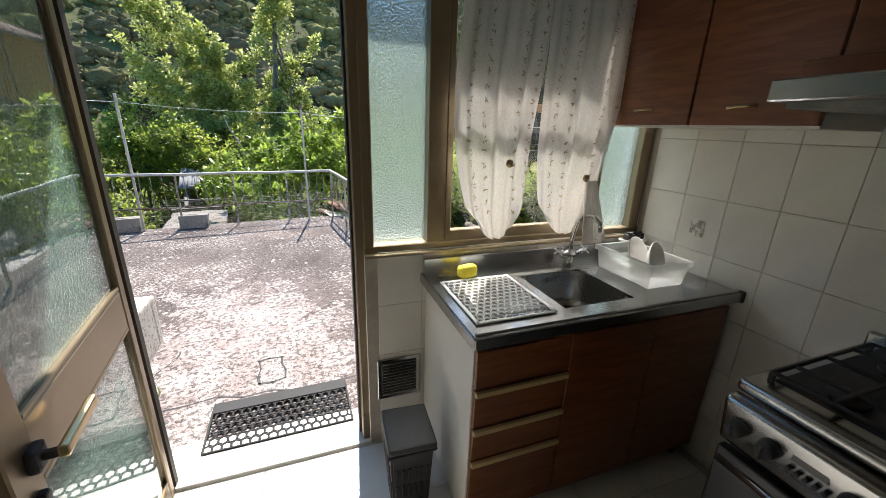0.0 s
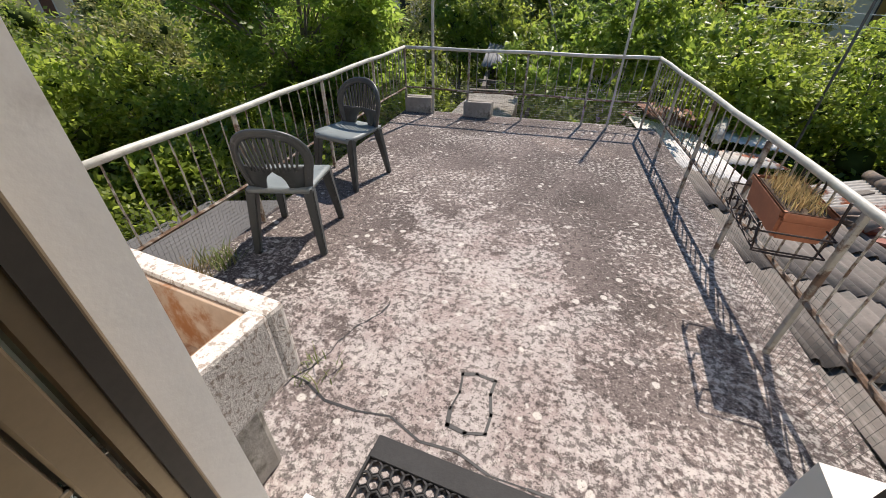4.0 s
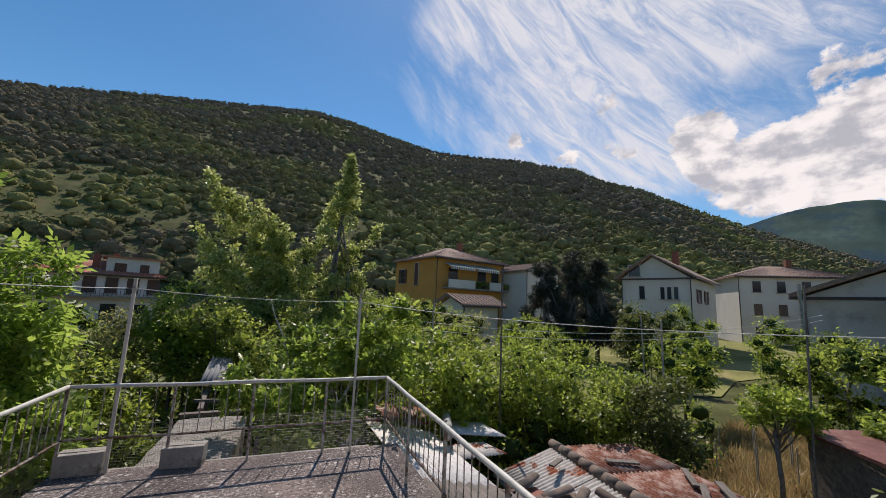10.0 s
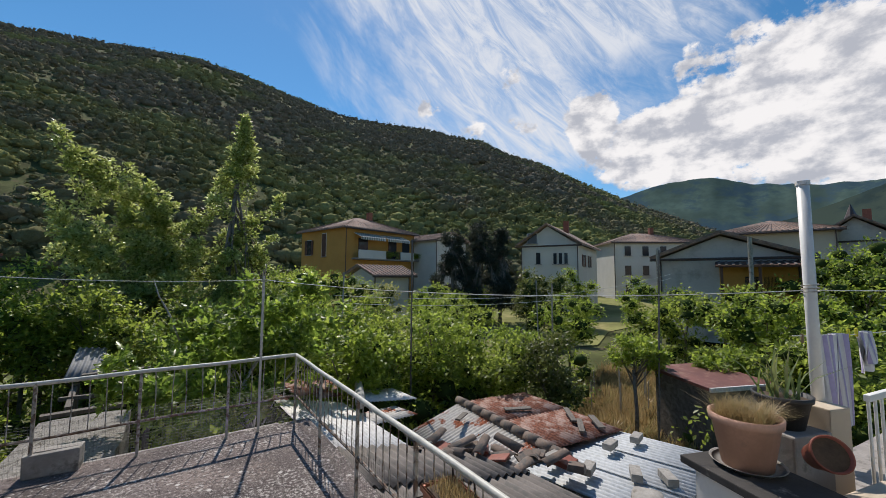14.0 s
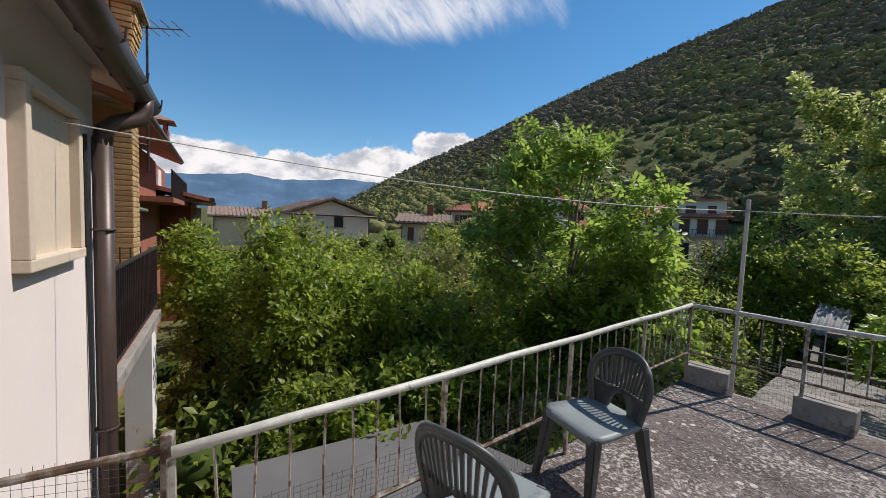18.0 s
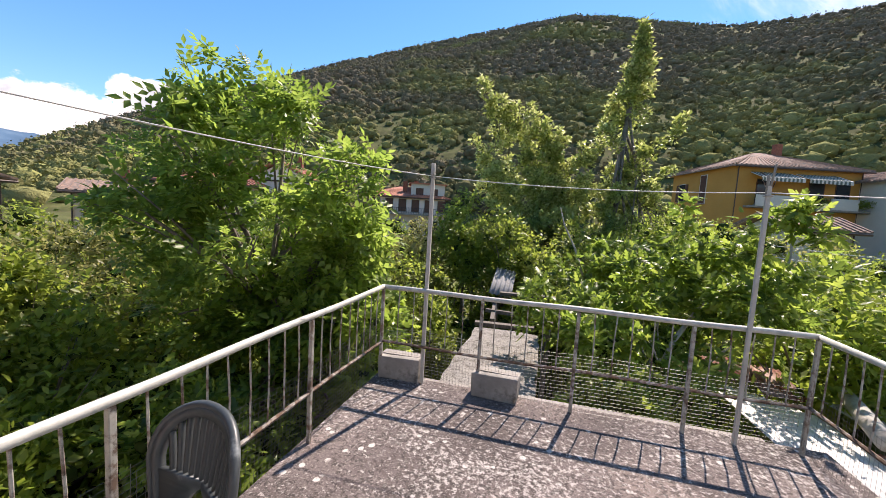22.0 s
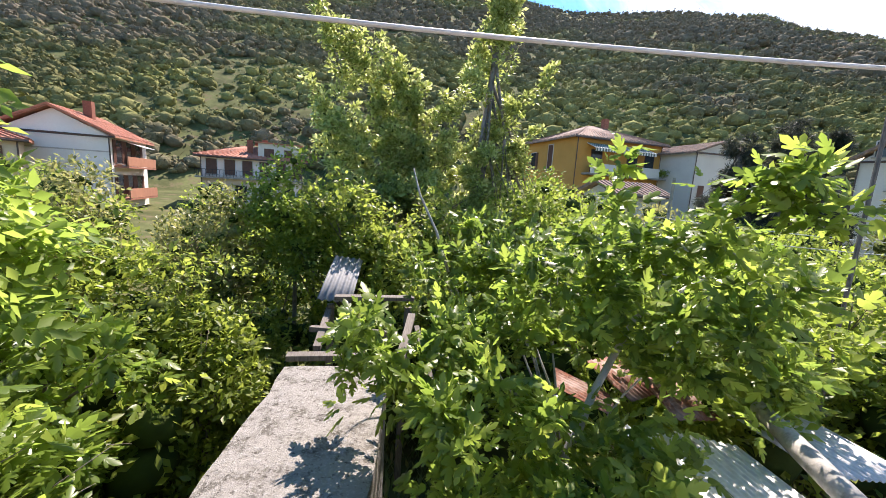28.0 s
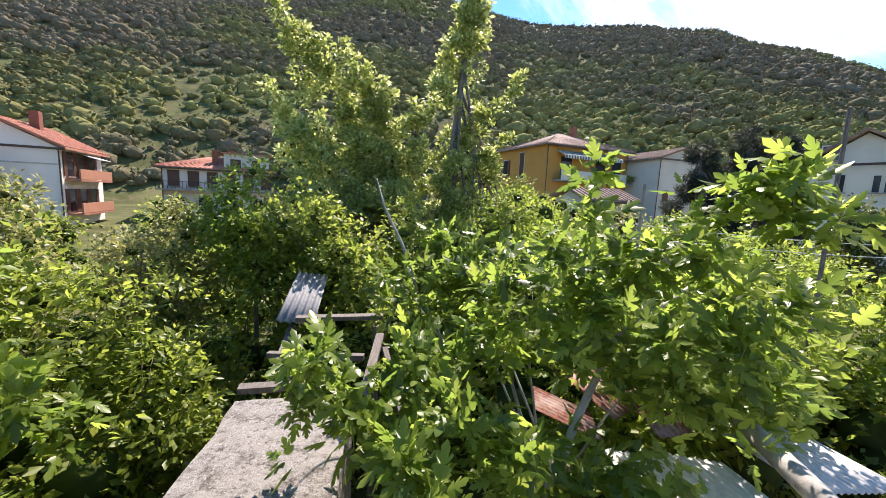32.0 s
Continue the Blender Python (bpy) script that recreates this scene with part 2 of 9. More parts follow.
def terrace_mat():
    m = Mat("lichened_concrete")
    sep_ = m.t.nodes.new("ShaderNodeSeparateXYZ")
    m.link(m.co, sep_.inputs[0])
    base = m.mix(m.ramp(m.noise(1.3, 6, 0.6), 0.32, 0.68), (0.088, 0.072, 0.068), (0.180, 0.148, 0.140))
    base = m.mix(m.math("MULTIPLY", m.ramp(m.noise(0.9, 3), 0.54, 0.66), 0.40), base, (0.30, 0.235, 0.205))
    big = m.noise(0.75, 4, 0.55)
    grain = m.noise(34.0, 6, 0.70)
    mid = m.noise(3.6, 9, 0.72)
    # the trodden middle by the door is crusted most
    p = m.math("POWER", m.math("DIVIDE", m.math("SUBTRACT", sep_.outputs[0], 0.35), 1.6), 2)
    q = m.math("POWER", m.math("DIVIDE", m.math("SUBTRACT", sep_.outputs[1], 3.3), 2.2), 2)
    near = m.math("MAXIMUM", m.math("SUBTRACT", 1.0, m.math("SQRT", m.math("ADD", p, q))), 0.0)
    crusty = m.math("ADD", m.math("MULTIPLY", near, 0.25), m.math("MULTIPLY", big, 0.45))
    patch = m.ramp(m.math("ADD", crusty, m.math("ADD", m.math("MULTIPLY", mid, 0.74), m.math("MULTIPLY", grain, 0.42))), 0.900, 0.930)
    base = m.mix(m.math("MULTIPLY", patch, 0.9), base, m.mix(m.ramp(m.noise(5.0, 4), 0.4, 0.6), (0.335, 0.277, 0.264), (0.42, 0.378, 0.363)))
    fleck = m.ramp(m.math("ADD", grain, m.math("ADD", m.math("MULTIPLY", mid, 0.3), m.math("MULTIPLY", big, 0.5))), 0.93, 0.98)
    base = m.mix(m.math("MULTIPLY", fleck, 0.7), base, (0.50, 0.46, 0.43))
    dark = m.ramp(m.math("ADD", m.noise(30.0, 6, 0.75), m.math("MULTIPLY", mid, 0.35)), 0.685, 0.73)
    base = m.mix(m.math("MULTIPLY", dark, 0.7), base, (0.040, 0.036, 0.034))
    spot = m.math("SUBTRACT", 1.0, m.ramp(m.math("ADD", m.voronoi(11.0), m.math("MULTIPLY", m.noise(45, 3), 0.2)), 0.27, 0.33))
    sel = m.ramp(m.noise(3.3, 4), 0.50, 0.56)
    base = m.mix(m.math("MULTIPLY", m.math("MULTIPLY", spot, sel), 0.85), base, (0.56, 0.53, 0.49))
    blot = m.math("MULTIPLY", m.ramp(m.noise(7.5, 7, 0.72), 0.52, 0.60), m.ramp(m.noise(2.1, 4), 0.40, 0.56))
    base = m.mix(m.math("MULTIPLY", blot, 0.60), base, (0.074, 0.058, 0.057))
    grit = m.noise(95.0, 5, 0.75)
    base = m.mix(m.math("MULTIPLY", m.ramp(grit, 0.54, 0.61), 0.45), base, (0.40, 0.37, 0.335))
    base = m.mix(m.math("MULTIPLY", m.math("SUBTRACT", 1.0, m.ramp(grit, 0.38, 0.45)), 0.75), base, (0.030, 0.027, 0.025))
    moss = m.ramp(m.noise(3.1, 6, 0.7), 0.66, 0.76)
    base = m.mix(m.math("MULTIPLY", moss, 0.5), base, (0.17, 0.14, 0.06))
    m.color(base)
    m.set(0.95, 0, 0.15)
    m.bump(m.math("ADD", grain, mid), 0.45, 0.010)
    return m.m


def wallcap_mat():
    """Old concrete, whitened by lichen, pitted and broken along its edges."""
    m = Mat("lichened_wall_top")
    grain, mid = m.noise(42.0, 7, 0.72), m.noise(7.0, 8, 0.70)
    base = m.mix(m.ramp(mid, 0.35, 0.55), (0.13, 0.118, 0.102), (0.285, 0.268, 0.245))
    base = m.mix(m.math("MULTIPLY", m.ramp(grain, 0.52, 0.60), 0.7), base, (0.38, 0.362, 0.338))
    pit = m.ramp(m.math("ADD", m.noise(30.0, 6, 0.7), m.math("MULTIPLY", mid, -0.25)), 0.44, 0.50)
    base = m.mix(m.math("MULTIPLY", pit, 0.75), base, (0.075, 0.066, 0.058))
    m.color(base)
    m.set(0.97, 0, 0.1)
    m.bump(m.math("ADD", grain, m.math("MULTIPLY", mid, 1.5)), 0.9, 0.02)
    return m.m


def rusty(name, paint, rust=(0.27, 0.085, 0.035), at=(0.50, 0.62), scale=3.0, metal=0.5, rough=0.5, stretch=None):
    m = Mat(name)
    f = m.ramp(m.noise(scale, 7, 0.66, 0.3, stretch), *at)
    c = m.mix(m.ramp(m.noise(14, 5), 0.3, 0.7), scaled(paint, 0.82), scaled(paint, 1.1))
    r = m.mix(m.ramp(m.noise(22, 6), 0.35, 0.65), scaled(rust, 0.6), scaled(rust, 1.35))
    m.color(m.mix(f, c, r))
    m.set(m.math("ADD", m.math("MULTIPLY", f, 0.35), rough), m.math("MULTIPLY", m.math("SUBTRACT", 1.0, f), metal))
    m.bump(m.noise(60, 5), 0.25, 0.004)
    return m.m


def wood(name, a, b, scale=7.0, rough=0.35, stretch=(1, 1, 12), bump=0.06):
    m = Mat(name)
    g = m.noise(scale, 6, 0.6, 0.6, stretch)
    c = m.mix(m.ramp(g, 0.3, 0.7), a, b)
    m.color(m.mix(m.math("MULTIPLY", m.ramp(m.noise(2.0, 3), 0.4, 0.7), 0.3), c, scaled(a, 0.7)))
    m.set(rough, 0, 0.5)
    m.bump(g, bump, 0.003)
    return m.m


def glassy(name, tint, rough, bump=0.0, scale=60.0, dist=0.004):
    m = Mat(name)
    m.color(tint)
    m.set(rough, 0, 0.5)
    m.p.inputs["Transmission Weight"].default_value, m.p.inputs["IOR"].default_value = 1.0, 1.5
    if bump:
        m.bump(m.math("ADD", m.voronoi(scale, feature="SMOOTH_F1"), m.math("MULTIPLY", m.noise(scale * 0.4, 2), 0.6)), bump, dist)
    return m.m


def rolled_glass(name, tint, body, scatter, bump, scale):
    """Patterned glass: clear in part, in part scattering the light that falls on it."""
    m = Mat(name)
    m.color(tint)
    m.set(0.16, 0, 0.5)
    m.p.inputs["Transmission Weight"].default_value, m.p.inputs["IOR"].default_value = 1.0, 1.5
    wave = m.math("ADD", m.voronoi(scale, feature="SMOOTH_F1"), m.math("MULTIPLY", m.noise(scale * 0.55, 3, 0.6, 0, (1, 1, 2.2)), 0.9))
    m.bump(wave, bump, 0.003)
    di, tr = m.t.nodes.new("ShaderNodeBsdfDiffuse"), m.t.nodes.new("ShaderNodeBsdfTranslucent")
    # the relief's light and dark are painted into the body colour
    shade = m.mix(m.ramp(wave, 0.35, 0.95), scaled(body, 0.45), scaled(body, 1.45))
    m.link(shade, di.inputs[0])
    m.link(shade, tr.inputs[0])
    m1, m2 = m.t.nodes.new("ShaderNodeMixShader"), m.t.nodes.new("ShaderNodeMixShader")
    m1.inputs[0].default_value, m2.inputs[0].default_value = 0.6, scatter
    m.link(di.outputs[0], m1.inputs[1])
    m.link(tr.outputs[0], m1.inputs[2])
    m.link(m.p.outputs[0], m2.inputs[1])
    m.link(m1.outputs[0], m2.inputs[2])
    m.link(m2.outputs[0], m.t.nodes["Material Output"].inputs[0])
    return m.m


def cloth_mat():
    m = Mat("curtain_voile")
    weave = m.noise(260, 2, 0.5, 0, (1, 1, 0.4))
    m.color(m.mix(m.ramp(weave, 0.3, 0.7), (0.55, 0.54, 0.51), (0.68, 0.67, 0.64)))
    m.set(0.85, 0, 0.2)
    m.bump(weave, 0.15, 0.001)
    tr = m.t.nodes.new("ShaderNodeBsdfTranslucent")
    tr.inputs[0].default_value = (0.36, 0.35, 0.325, 1)
    mx = m.t.nodes.new("ShaderNodeMixShader")
    mx.inputs[0].default_value = 0.34
    m.link(m.p.outputs[0], mx.inputs[1])
    m.link(tr.outputs[0], mx.inputs[2])
    tp = m.t.nodes.new("ShaderNodeBsdfTransparent")
    m2 = m.t.nodes.new("ShaderNodeMixShader")
    m2.inputs[0].default_value = 0.14
    m.link(mx.outputs[0], m2.inputs[1])
    m.link(tp.outputs[0], m2.inputs[2])
    m.link(m2.outputs[0], m.t.nodes["Material Output"].inputs[0])
    return m.m


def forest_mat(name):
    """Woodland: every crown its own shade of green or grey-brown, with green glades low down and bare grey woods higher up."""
    m = Mat(name)
    r = m.geo.outputs["Random Per Island"]
    cr = m.t.nodes.new("ShaderNodeValToRGB")
    el = cr.color_ramp.elements
    shades = ((0.0, (0.086, 0.086, 0.048)), (0.30, (0.136, 0.132, 0.064)), (0.55, (0.190, 0.190, 0.078)), (0.80, (0.255, 0.262, 0.094)), (1.0, (0.340, 0.335, 0.115)))
    el[0].position, el[0].color = 0.0, (*shades[0][1], 1)
    el[1].position, el[1].color = 1.0, (*shades[-1][1], 1)
    for at, c in shades[1:-1]:
        e = el.new(at)
        e.color = (*c, 1)
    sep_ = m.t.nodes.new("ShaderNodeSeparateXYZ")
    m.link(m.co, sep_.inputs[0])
    patch = m.noise(0.022, 5, 0.62)
    glade = m.ramp(m.noise(0.011, 3, 0.5), 0.47, 0.63)
    m.link(m.math("ADD", m.math("ADD", 0.14, m.math("MULTIPLY", r, 0.24)), m.math("ADD", m.math("MULTIPLY", m.ramp(patch, 0.3, 0.7), 0.28), m.math("MULTIPLY", glade, 0.26))), cr.inputs[0])
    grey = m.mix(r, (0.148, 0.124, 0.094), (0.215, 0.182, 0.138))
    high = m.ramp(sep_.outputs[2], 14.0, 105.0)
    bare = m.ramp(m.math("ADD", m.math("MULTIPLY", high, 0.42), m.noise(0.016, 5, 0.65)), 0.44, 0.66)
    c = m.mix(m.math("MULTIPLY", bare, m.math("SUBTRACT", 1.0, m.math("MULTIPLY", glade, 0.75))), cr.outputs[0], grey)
    tuft = m.noise(1.1, 5, 0.7)
    c = m.mix(m.math("MULTIPLY", m.ramp(tuft, 0.40, 0.62), 0.45), c, m.mix(0.5, c, (0.20, 0.20, 0.10)))
    m.color(c)
    m.set(1.0, 0, 0.0)
    m.bump(m.math("ADD", tuft, m.noise(0.45, 3, 0.6)), 0.7, 0.8)
    return m.m


M = {}
M["terrace"] = terrace_mat()
M["edge"] = surf("raw_concrete", (0.31, 0.285, 0.26), 0.2, 2.5, 40, 0.95, 0, 0.6, (0.16, 0.145, 0.13), (0.52, 0.66), 5.0, spec=0.2)
M["whitecap"] = surf("white_concrete", (0.275, 0.26, 0.238), 0.14, 2.0, 35, 0.95, 0, 0.7, (0.19, 0.17, 0.15), (0.54, 0.66), 9.0, spec=0.2)
M["wallcap"] = wallcap_mat()
M["block"] = surf("grey_block", (0.34, 0.32, 0.29), 0.2, 6, 50, 0.95, 0, 0.6, (0.14, 0.13, 0.11), (0.5, 0.7), 9.0, spec=0.2)
M["railpaint"] = rusty("rail_paint", (0.50, 0.50, 0.45), (0.20, 0.10, 0.055), (0.60, 0.70), 9.0, 0.0, 0.5)
M["railrust"] = rusty("rail_rust", (0.30, 0.28, 0.25), (0.120, 0.075, 0.050), (0.36, 0.56), 12.0, 0.1, 0.6)
# shaded side of the posts put into a darker paint, with rust patches
M["postpaint"] = rusty("shaded_post_paint", (0.40, 0.38, 0.33), (0.13, 0.085, 0.06), (0.46, 0.60), 11.0, 0.0, 0.55)
M["net"] = surf("galvanised_net", (0.20, 0.20, 0.19), 0.15, 8, 60, 0.5, 0.7, 0.1)
M["pole"] = surf("weathered_pole", (0.52, 0.49, 0.43), 0.15, 3, 50, 0.8, 0, 0.3, (0.28, 0.25, 0.2), (0.55, 0.72), 7)
M["polegrey"] = surf("grey_wood", (0.33, 0.30, 0.25), 0.2, 3, 50, 0.9, 0, 0.5, (0.17, 0.14, 0.11), (0.5, 0.7), 8)
M["wire"] = surf("line_wire", (0.62, 0.62, 0.58), 0.1, 8, 60, 0.55, 0.0, 0.1)
M["twine"] = surf("twine", (0.45, 0.42, 0.36), 0.2, 20, 90, 0.9)
# back and legs: the backrest's shade is put into this darker plastic
M["plastic"] = surf("shaded_chair_plastic", (0.052, 0.060, 0.062), 0.10, 4, 120, 0.42, 0, 0.08, (0.22, 0.24, 0.24), (0.62, 0.78), 9)
# same plastic for the seat, paler with dust and a painted lit tone
M["plasticseat"] = surf("dusty_lit_plastic", (0.195, 0.225, 0.228), 0.12, 5, 120, 0.5, 0, 0.08, (0.12, 0.135, 0.135), (0.58, 0.74), 9)
M["goldedge"] = surf("gold_edge", (0.52, 0.40, 0.20), 0.08, 6, 60, 0.4, 0.25, 0.02)
M["terra"] = surf("terracotta_plastic", (0.44, 0.165, 0.085), 0.12, 5, 60, 0.6, 0, 0.15, (0.30, 0.13, 0.08), (0.55, 0.75), 8)
M["darkterra"] = surf("dark_terracotta", (0.24, 0.065, 0.040), 0.15, 5, 60, 0.6, 0, 0.2, (0.14, 0.05, 0.035), (0.52, 0.7), 8)
M["palepink"] = surf("pale_terracotta", (0.50, 0.30, 0.22), 0.12, 5, 50, 0.75, 0, 0.2, (0.36, 0.24, 0.19), (0.55, 0.7), 7)
M["soil"] = surf("soil", (0.085, 0.06, 0.04), 0.3, 12, 60, 0.98, 0, 0.8)
M["drygrass"] = leafy("dry_grass", [(0.20, 0.17, 0.05), (0.30, 0.25, 0.09), (0.16, 0.19, 0.05)], 0.3)
M["grass"] = leafy("grass_blades", [(0.07, 0.12, 0.025), (0.12, 0.18, 0.04), (0.20, 0.20, 0.07)], 0.3)
M["marble"] = surf("white_marble", (0.70, 0.69, 0.66), 0.08, 2, 25, 0.35, 0, 0.05, (0.50, 0.49, 0.46), (0.56, 0.7), 3)
M["plaster"] = surf("white_plaster", (0.80, 0.78, 0.74), 0.05, 1.5, 30, 0.9, 0, 0.2, (0.55, 0.52, 0.48), (0.62, 0.8), 3, spec=0.2)
M["pinkplaster"] = surf("pale_render", (0.74, 0.67, 0.63), 0.04, 1.2, 40, 0.92, 0, 0.15, spec=0.2)
M["oldplaster"] = surf("stained_plaster", (0.60, 0.58, 0.54), 0.10, 2, 30, 0.95, 0, 0.4, (0.27, 0.25, 0.21), (0.52, 0.66), 4, spec=0.2)
M["tub"] = surf("worn_tub", (0.40, 0.30, 0.225), 0.16, 3, 40, 0.85, 0, 0.4, (0.27, 0.115, 0.045), (0.54, 0.68), 5, spec=0.3)
M["tubrim"] = surf("worn_tub_rim", (0.62, 0.585, 0.55), 0.12, 6, 120, 0.9, 0, 0.8, (0.34, 0.29, 0.25), (0.52, 0.60), 60, spec=0.3)
M["rubber"] = surf("black_rubber", (0.022, 0.022, 0.023), 0.25, 6, 80, 0.75, 0, 0.3)
# plaster tone lowered to cut the light bounced inside the kitchen
M["roomwall"] = surf("dimmed_room_plaster", (0.70, 0.67, 0.61), 0.10, 2, 60, 0.9, 0, 0.1)
M["tile"] = surf("cream_tile", (0.62, 0.59, 0.53), 0.05, 4, 90, 0.16, 0, 0.02, each=0.05)
M["grout"] = surf("grout", (0.36, 0.32, 0.27), 0.15, 9, 70, 0.95)
M["floortile"] = surf("white_floor_tile", (0.60, 0.59, 0.56), 0.07, 3, 60, 0.22, 0, 0.03, (0.45, 0.43, 0.40), (0.6, 0.75), 3, each=0.05)
M["alu"] = surf("bronze_anodised", (0.265, 0.205, 0.132), 0.10, 2, 70, 0.38, 0.75, 0.04, (0.20, 0.155, 0.10), (0.60, 0.8), 5)
M["aludark"] = surf("dark_seal", (0.045, 0.038, 0.03), 0.2, 4, 60, 0.6, 0.1, 0.1)
M["frost"] = rolled_glass("pebbled_glass", (0.80, 0.93, 0.92), (0.25, 0.335, 0.33), 0.16, 0.95, 130.0)
# teal body colour stands in for trees and sky mirrored in the door
M["doorglass"] = rolled_glass("pebbled_door_glass", (0.66, 0.84, 0.80), (0.30, 0.46, 0.42), 0.25, 0.55, 95.0)
M["clear"] = glassy("clear_glass", (0.96, 0.98, 0.97), 0.0)
M["cherry"] = wood("cherry_laminate", (0.135, 0.042, 0.014), (0.225, 0.078, 0.027), 5.0, 0.30, (1, 1, 10))
M["carcass"] = surf("cream_laminate", (0.60, 0.575, 0.52), 0.04, 3, 50, 0.4, 0, 0.03)
M["steel"] = surf("brushed_steel", (0.40, 0.40, 0.39), 0.07, 5, 160, 0.24, 1.0, 0.05)
M["chrome"] = surf("chrome", (0.66, 0.66, 0.66), 0.04, 6, 60, 0.10, 1.0, 0.0)
M["brass"] = surf("brass", (0.50, 0.40, 0.22), 0.08, 6, 60, 0.28, 1.0, 0.02)
M["black"] = surf("black_enamel", (0.015, 0.015, 0.016), 0.2, 6, 80, 0.30, 0, 0.03)
M["matblack"] = surf("matt_black", (0.02, 0.02, 0.021), 0.25, 6, 80, 0.6, 0, 0.15)
M["whiteplastic"] = surf("white_plastic", (0.70, 0.70, 0.68), 0.05, 6, 60, 0.4, 0, 0.02)
M["clearplastic"] = glassy("cloudy_plastic", (0.90, 0.92, 0.92), 0.35)
M["yellow"] = surf("yellow_sponge", (0.72, 0.62, 0.05), 0.12, 20, 120, 0.9, 0, 0.5)
M["voile"] = cloth_mat()
M["stitch"] = surf("brown_stitch", (0.30, 0.22, 0.12), 0.2, 20, 90, 0.9)
M["beige"] = surf("beige_paint", (0.60, 0.51, 0.40), 0.08, 2, 40, 0.85, 0, 0.15, (0.44, 0.36, 0.27), (0.55, 0.72), 4)
M["pipe"] = surf("brown_pipe", (0.075, 0.052, 0.045), 0.15, 4, 60, 0.42, 0.2, 0.06)
M["soffit"] = surf("soffit_paint", (0.58, 0.53, 0.47), 0.08, 1.5, 30, 0.9, 0, 0.15, (0.40, 0.35, 0.30), (0.55, 0.75), 3)
M["rooftile"] = surf("roof_tile", (0.30, 0.20, 0.155), 0.3, 4, 30, 0.95, 0, 0.5, (0.15, 0.135, 0.12), (0.45, 0.65), 3, each=0.2)
M["redtile"] = surf("red_roof_tile", (0.40, 0.165, 0.105), 0.18, 2, 20, 0.9, 0, 0.4, (0.26, 0.13, 0.10), (0.5, 0.7), 1.5, each=0.15)
M["oldtile"] = surf("lichened_tile", (0.185, 0.140, 0.112), 0.25, 6, 40, 0.95, 0, 0.7, (0.11, 0.10, 0.09), (0.46, 0.62), 9, each=0.2)
M["fibre"] = surf("fibre_cement", (0.185, 0.165, 0.150), 0.18, 2.5, 40, 0.95, 0, 0.6, (0.13, 0.125, 0.115), (0.48, 0.64), 6, spec=0.2)
M["tin"] = rusty("bleached_tin", (0.56, 0.55, 0.53), (0.30, 0.20, 0.14), (0.60, 0.72), 3.0, 0.0, 0.7)
M["coping"] = surf("stained_coping", (0.075, 0.070, 0.066), 0.25, 3, 50, 0.9, 0, 0.6, (0.26, 0.24, 0.21), (0.56, 0.68), 4.0, spec=0.2)
M["dulltin"] = rusty("dull_tin", (0.20, 0.205, 0.21), (0.15, 0.11, 0.085), (0.60, 0.74), 5.0, 0.0, 0.75)
M["shedroof"] = surf("dark_red_sheet", (0.150, 0.052, 0.042), 0.2, 2, 40, 0.7, 0, 0.3, (0.21, 0.11, 0.08), (0.52, 0.68), 4)
M["rusttin"] = rusty("rusted_tin", (0.42, 0.40, 0.37), (0.24, 0.072, 0.032), (0.50, 0.57), 1.6, 0.0, 0.7)
M["redtin"] = rusty("red_rusted_tin", (0.30, 0.20, 0.165), (0.165, 0.060, 0.036), (0.38, 0.56), 3.4, 0.0, 0.75)
M["greytin"] = rusty("grey_tin", (0.46, 0.48, 0.49), (0.20, 0.14, 0.10), (0.64, 0.76), 3.0, 0.0, 0.7)
M["bark"] = surf("bark", (0.20, 0.17, 0.14), 0.3, 6, 40, 0.95, 0, 0.8, (0.09, 0.075, 0.06), (0.5, 0.7), 8)
M["palebark"] = surf("pale_bark", (0.40, 0.38, 0.34), 0.2, 6, 40, 0.9, 0, 0.5, (0.2, 0.19, 0.16), (0.5, 0.7), 8)
M["oldwood"] = wood("weathered_wood", (0.085, 0.072, 0.060), (0.19, 0.168, 0.145), 9, 0.85, (12, 1, 1), 0.4)
M["flatroof"] = surf("felt_roof", (0.125, 0.124, 0.124), 0.12, 1.2, 60, 0.9, 0, 0.25, (0.12, 0.117, 0.112), (0.55, 0.75), 1.8, spec=0.3)
M["yellowbrick"] = surf("yellow_brick", (0.46, 0.31, 0.145), 0.15, 12, 60, 0.9, 0, 0.4, each=0.22)
M["redbrick"] = surf("red_brick", (0.26, 0.095, 0.060), 0.18, 8, 50, 0.9, 0, 0.4, each=0.2)
M["mortar"] = surf("mortar", (0.40, 0.35, 0.28), 0.15, 9, 60, 0.95, 0, 0.5)
M["salmon"] = surf("salmon_render", (0.38, 0.165, 0.095), 0.08, 1.5, 30, 0.92, 0, 0.2)
M["ochre"] = surf("ochre_render", (0.50, 0.265, 0.075), 0.07, 0.5, 8, 0.95, 0, 0.2, (0.47, 0.28, 0.10), (0.55, 0.75), 0.8, spec=0.1)
M["housewhite"] = surf("house_white", (0.56, 0.545, 0.50), 0.07, 0.4, 8, 0.95, 0, 0.2, (0.42, 0.40, 0.36), (0.58, 0.78), 0.7, spec=0.1)
M["brightwall"] = surf("bright_house_white", (0.80, 0.75, 0.70), 0.05, 0.4, 8, 0.95, 0, 0.2, (0.66, 0.60, 0.54), (0.6, 0.8), 0.7, spec=0.1)
M["housegrey"] = surf("house_grey", (0.52, 0.47, 0.42), 0.08, 0.4, 8, 0.95, 0, 0.2, (0.31, 0.28, 0.24), (0.5, 0.72), 0.6, spec=0.1)
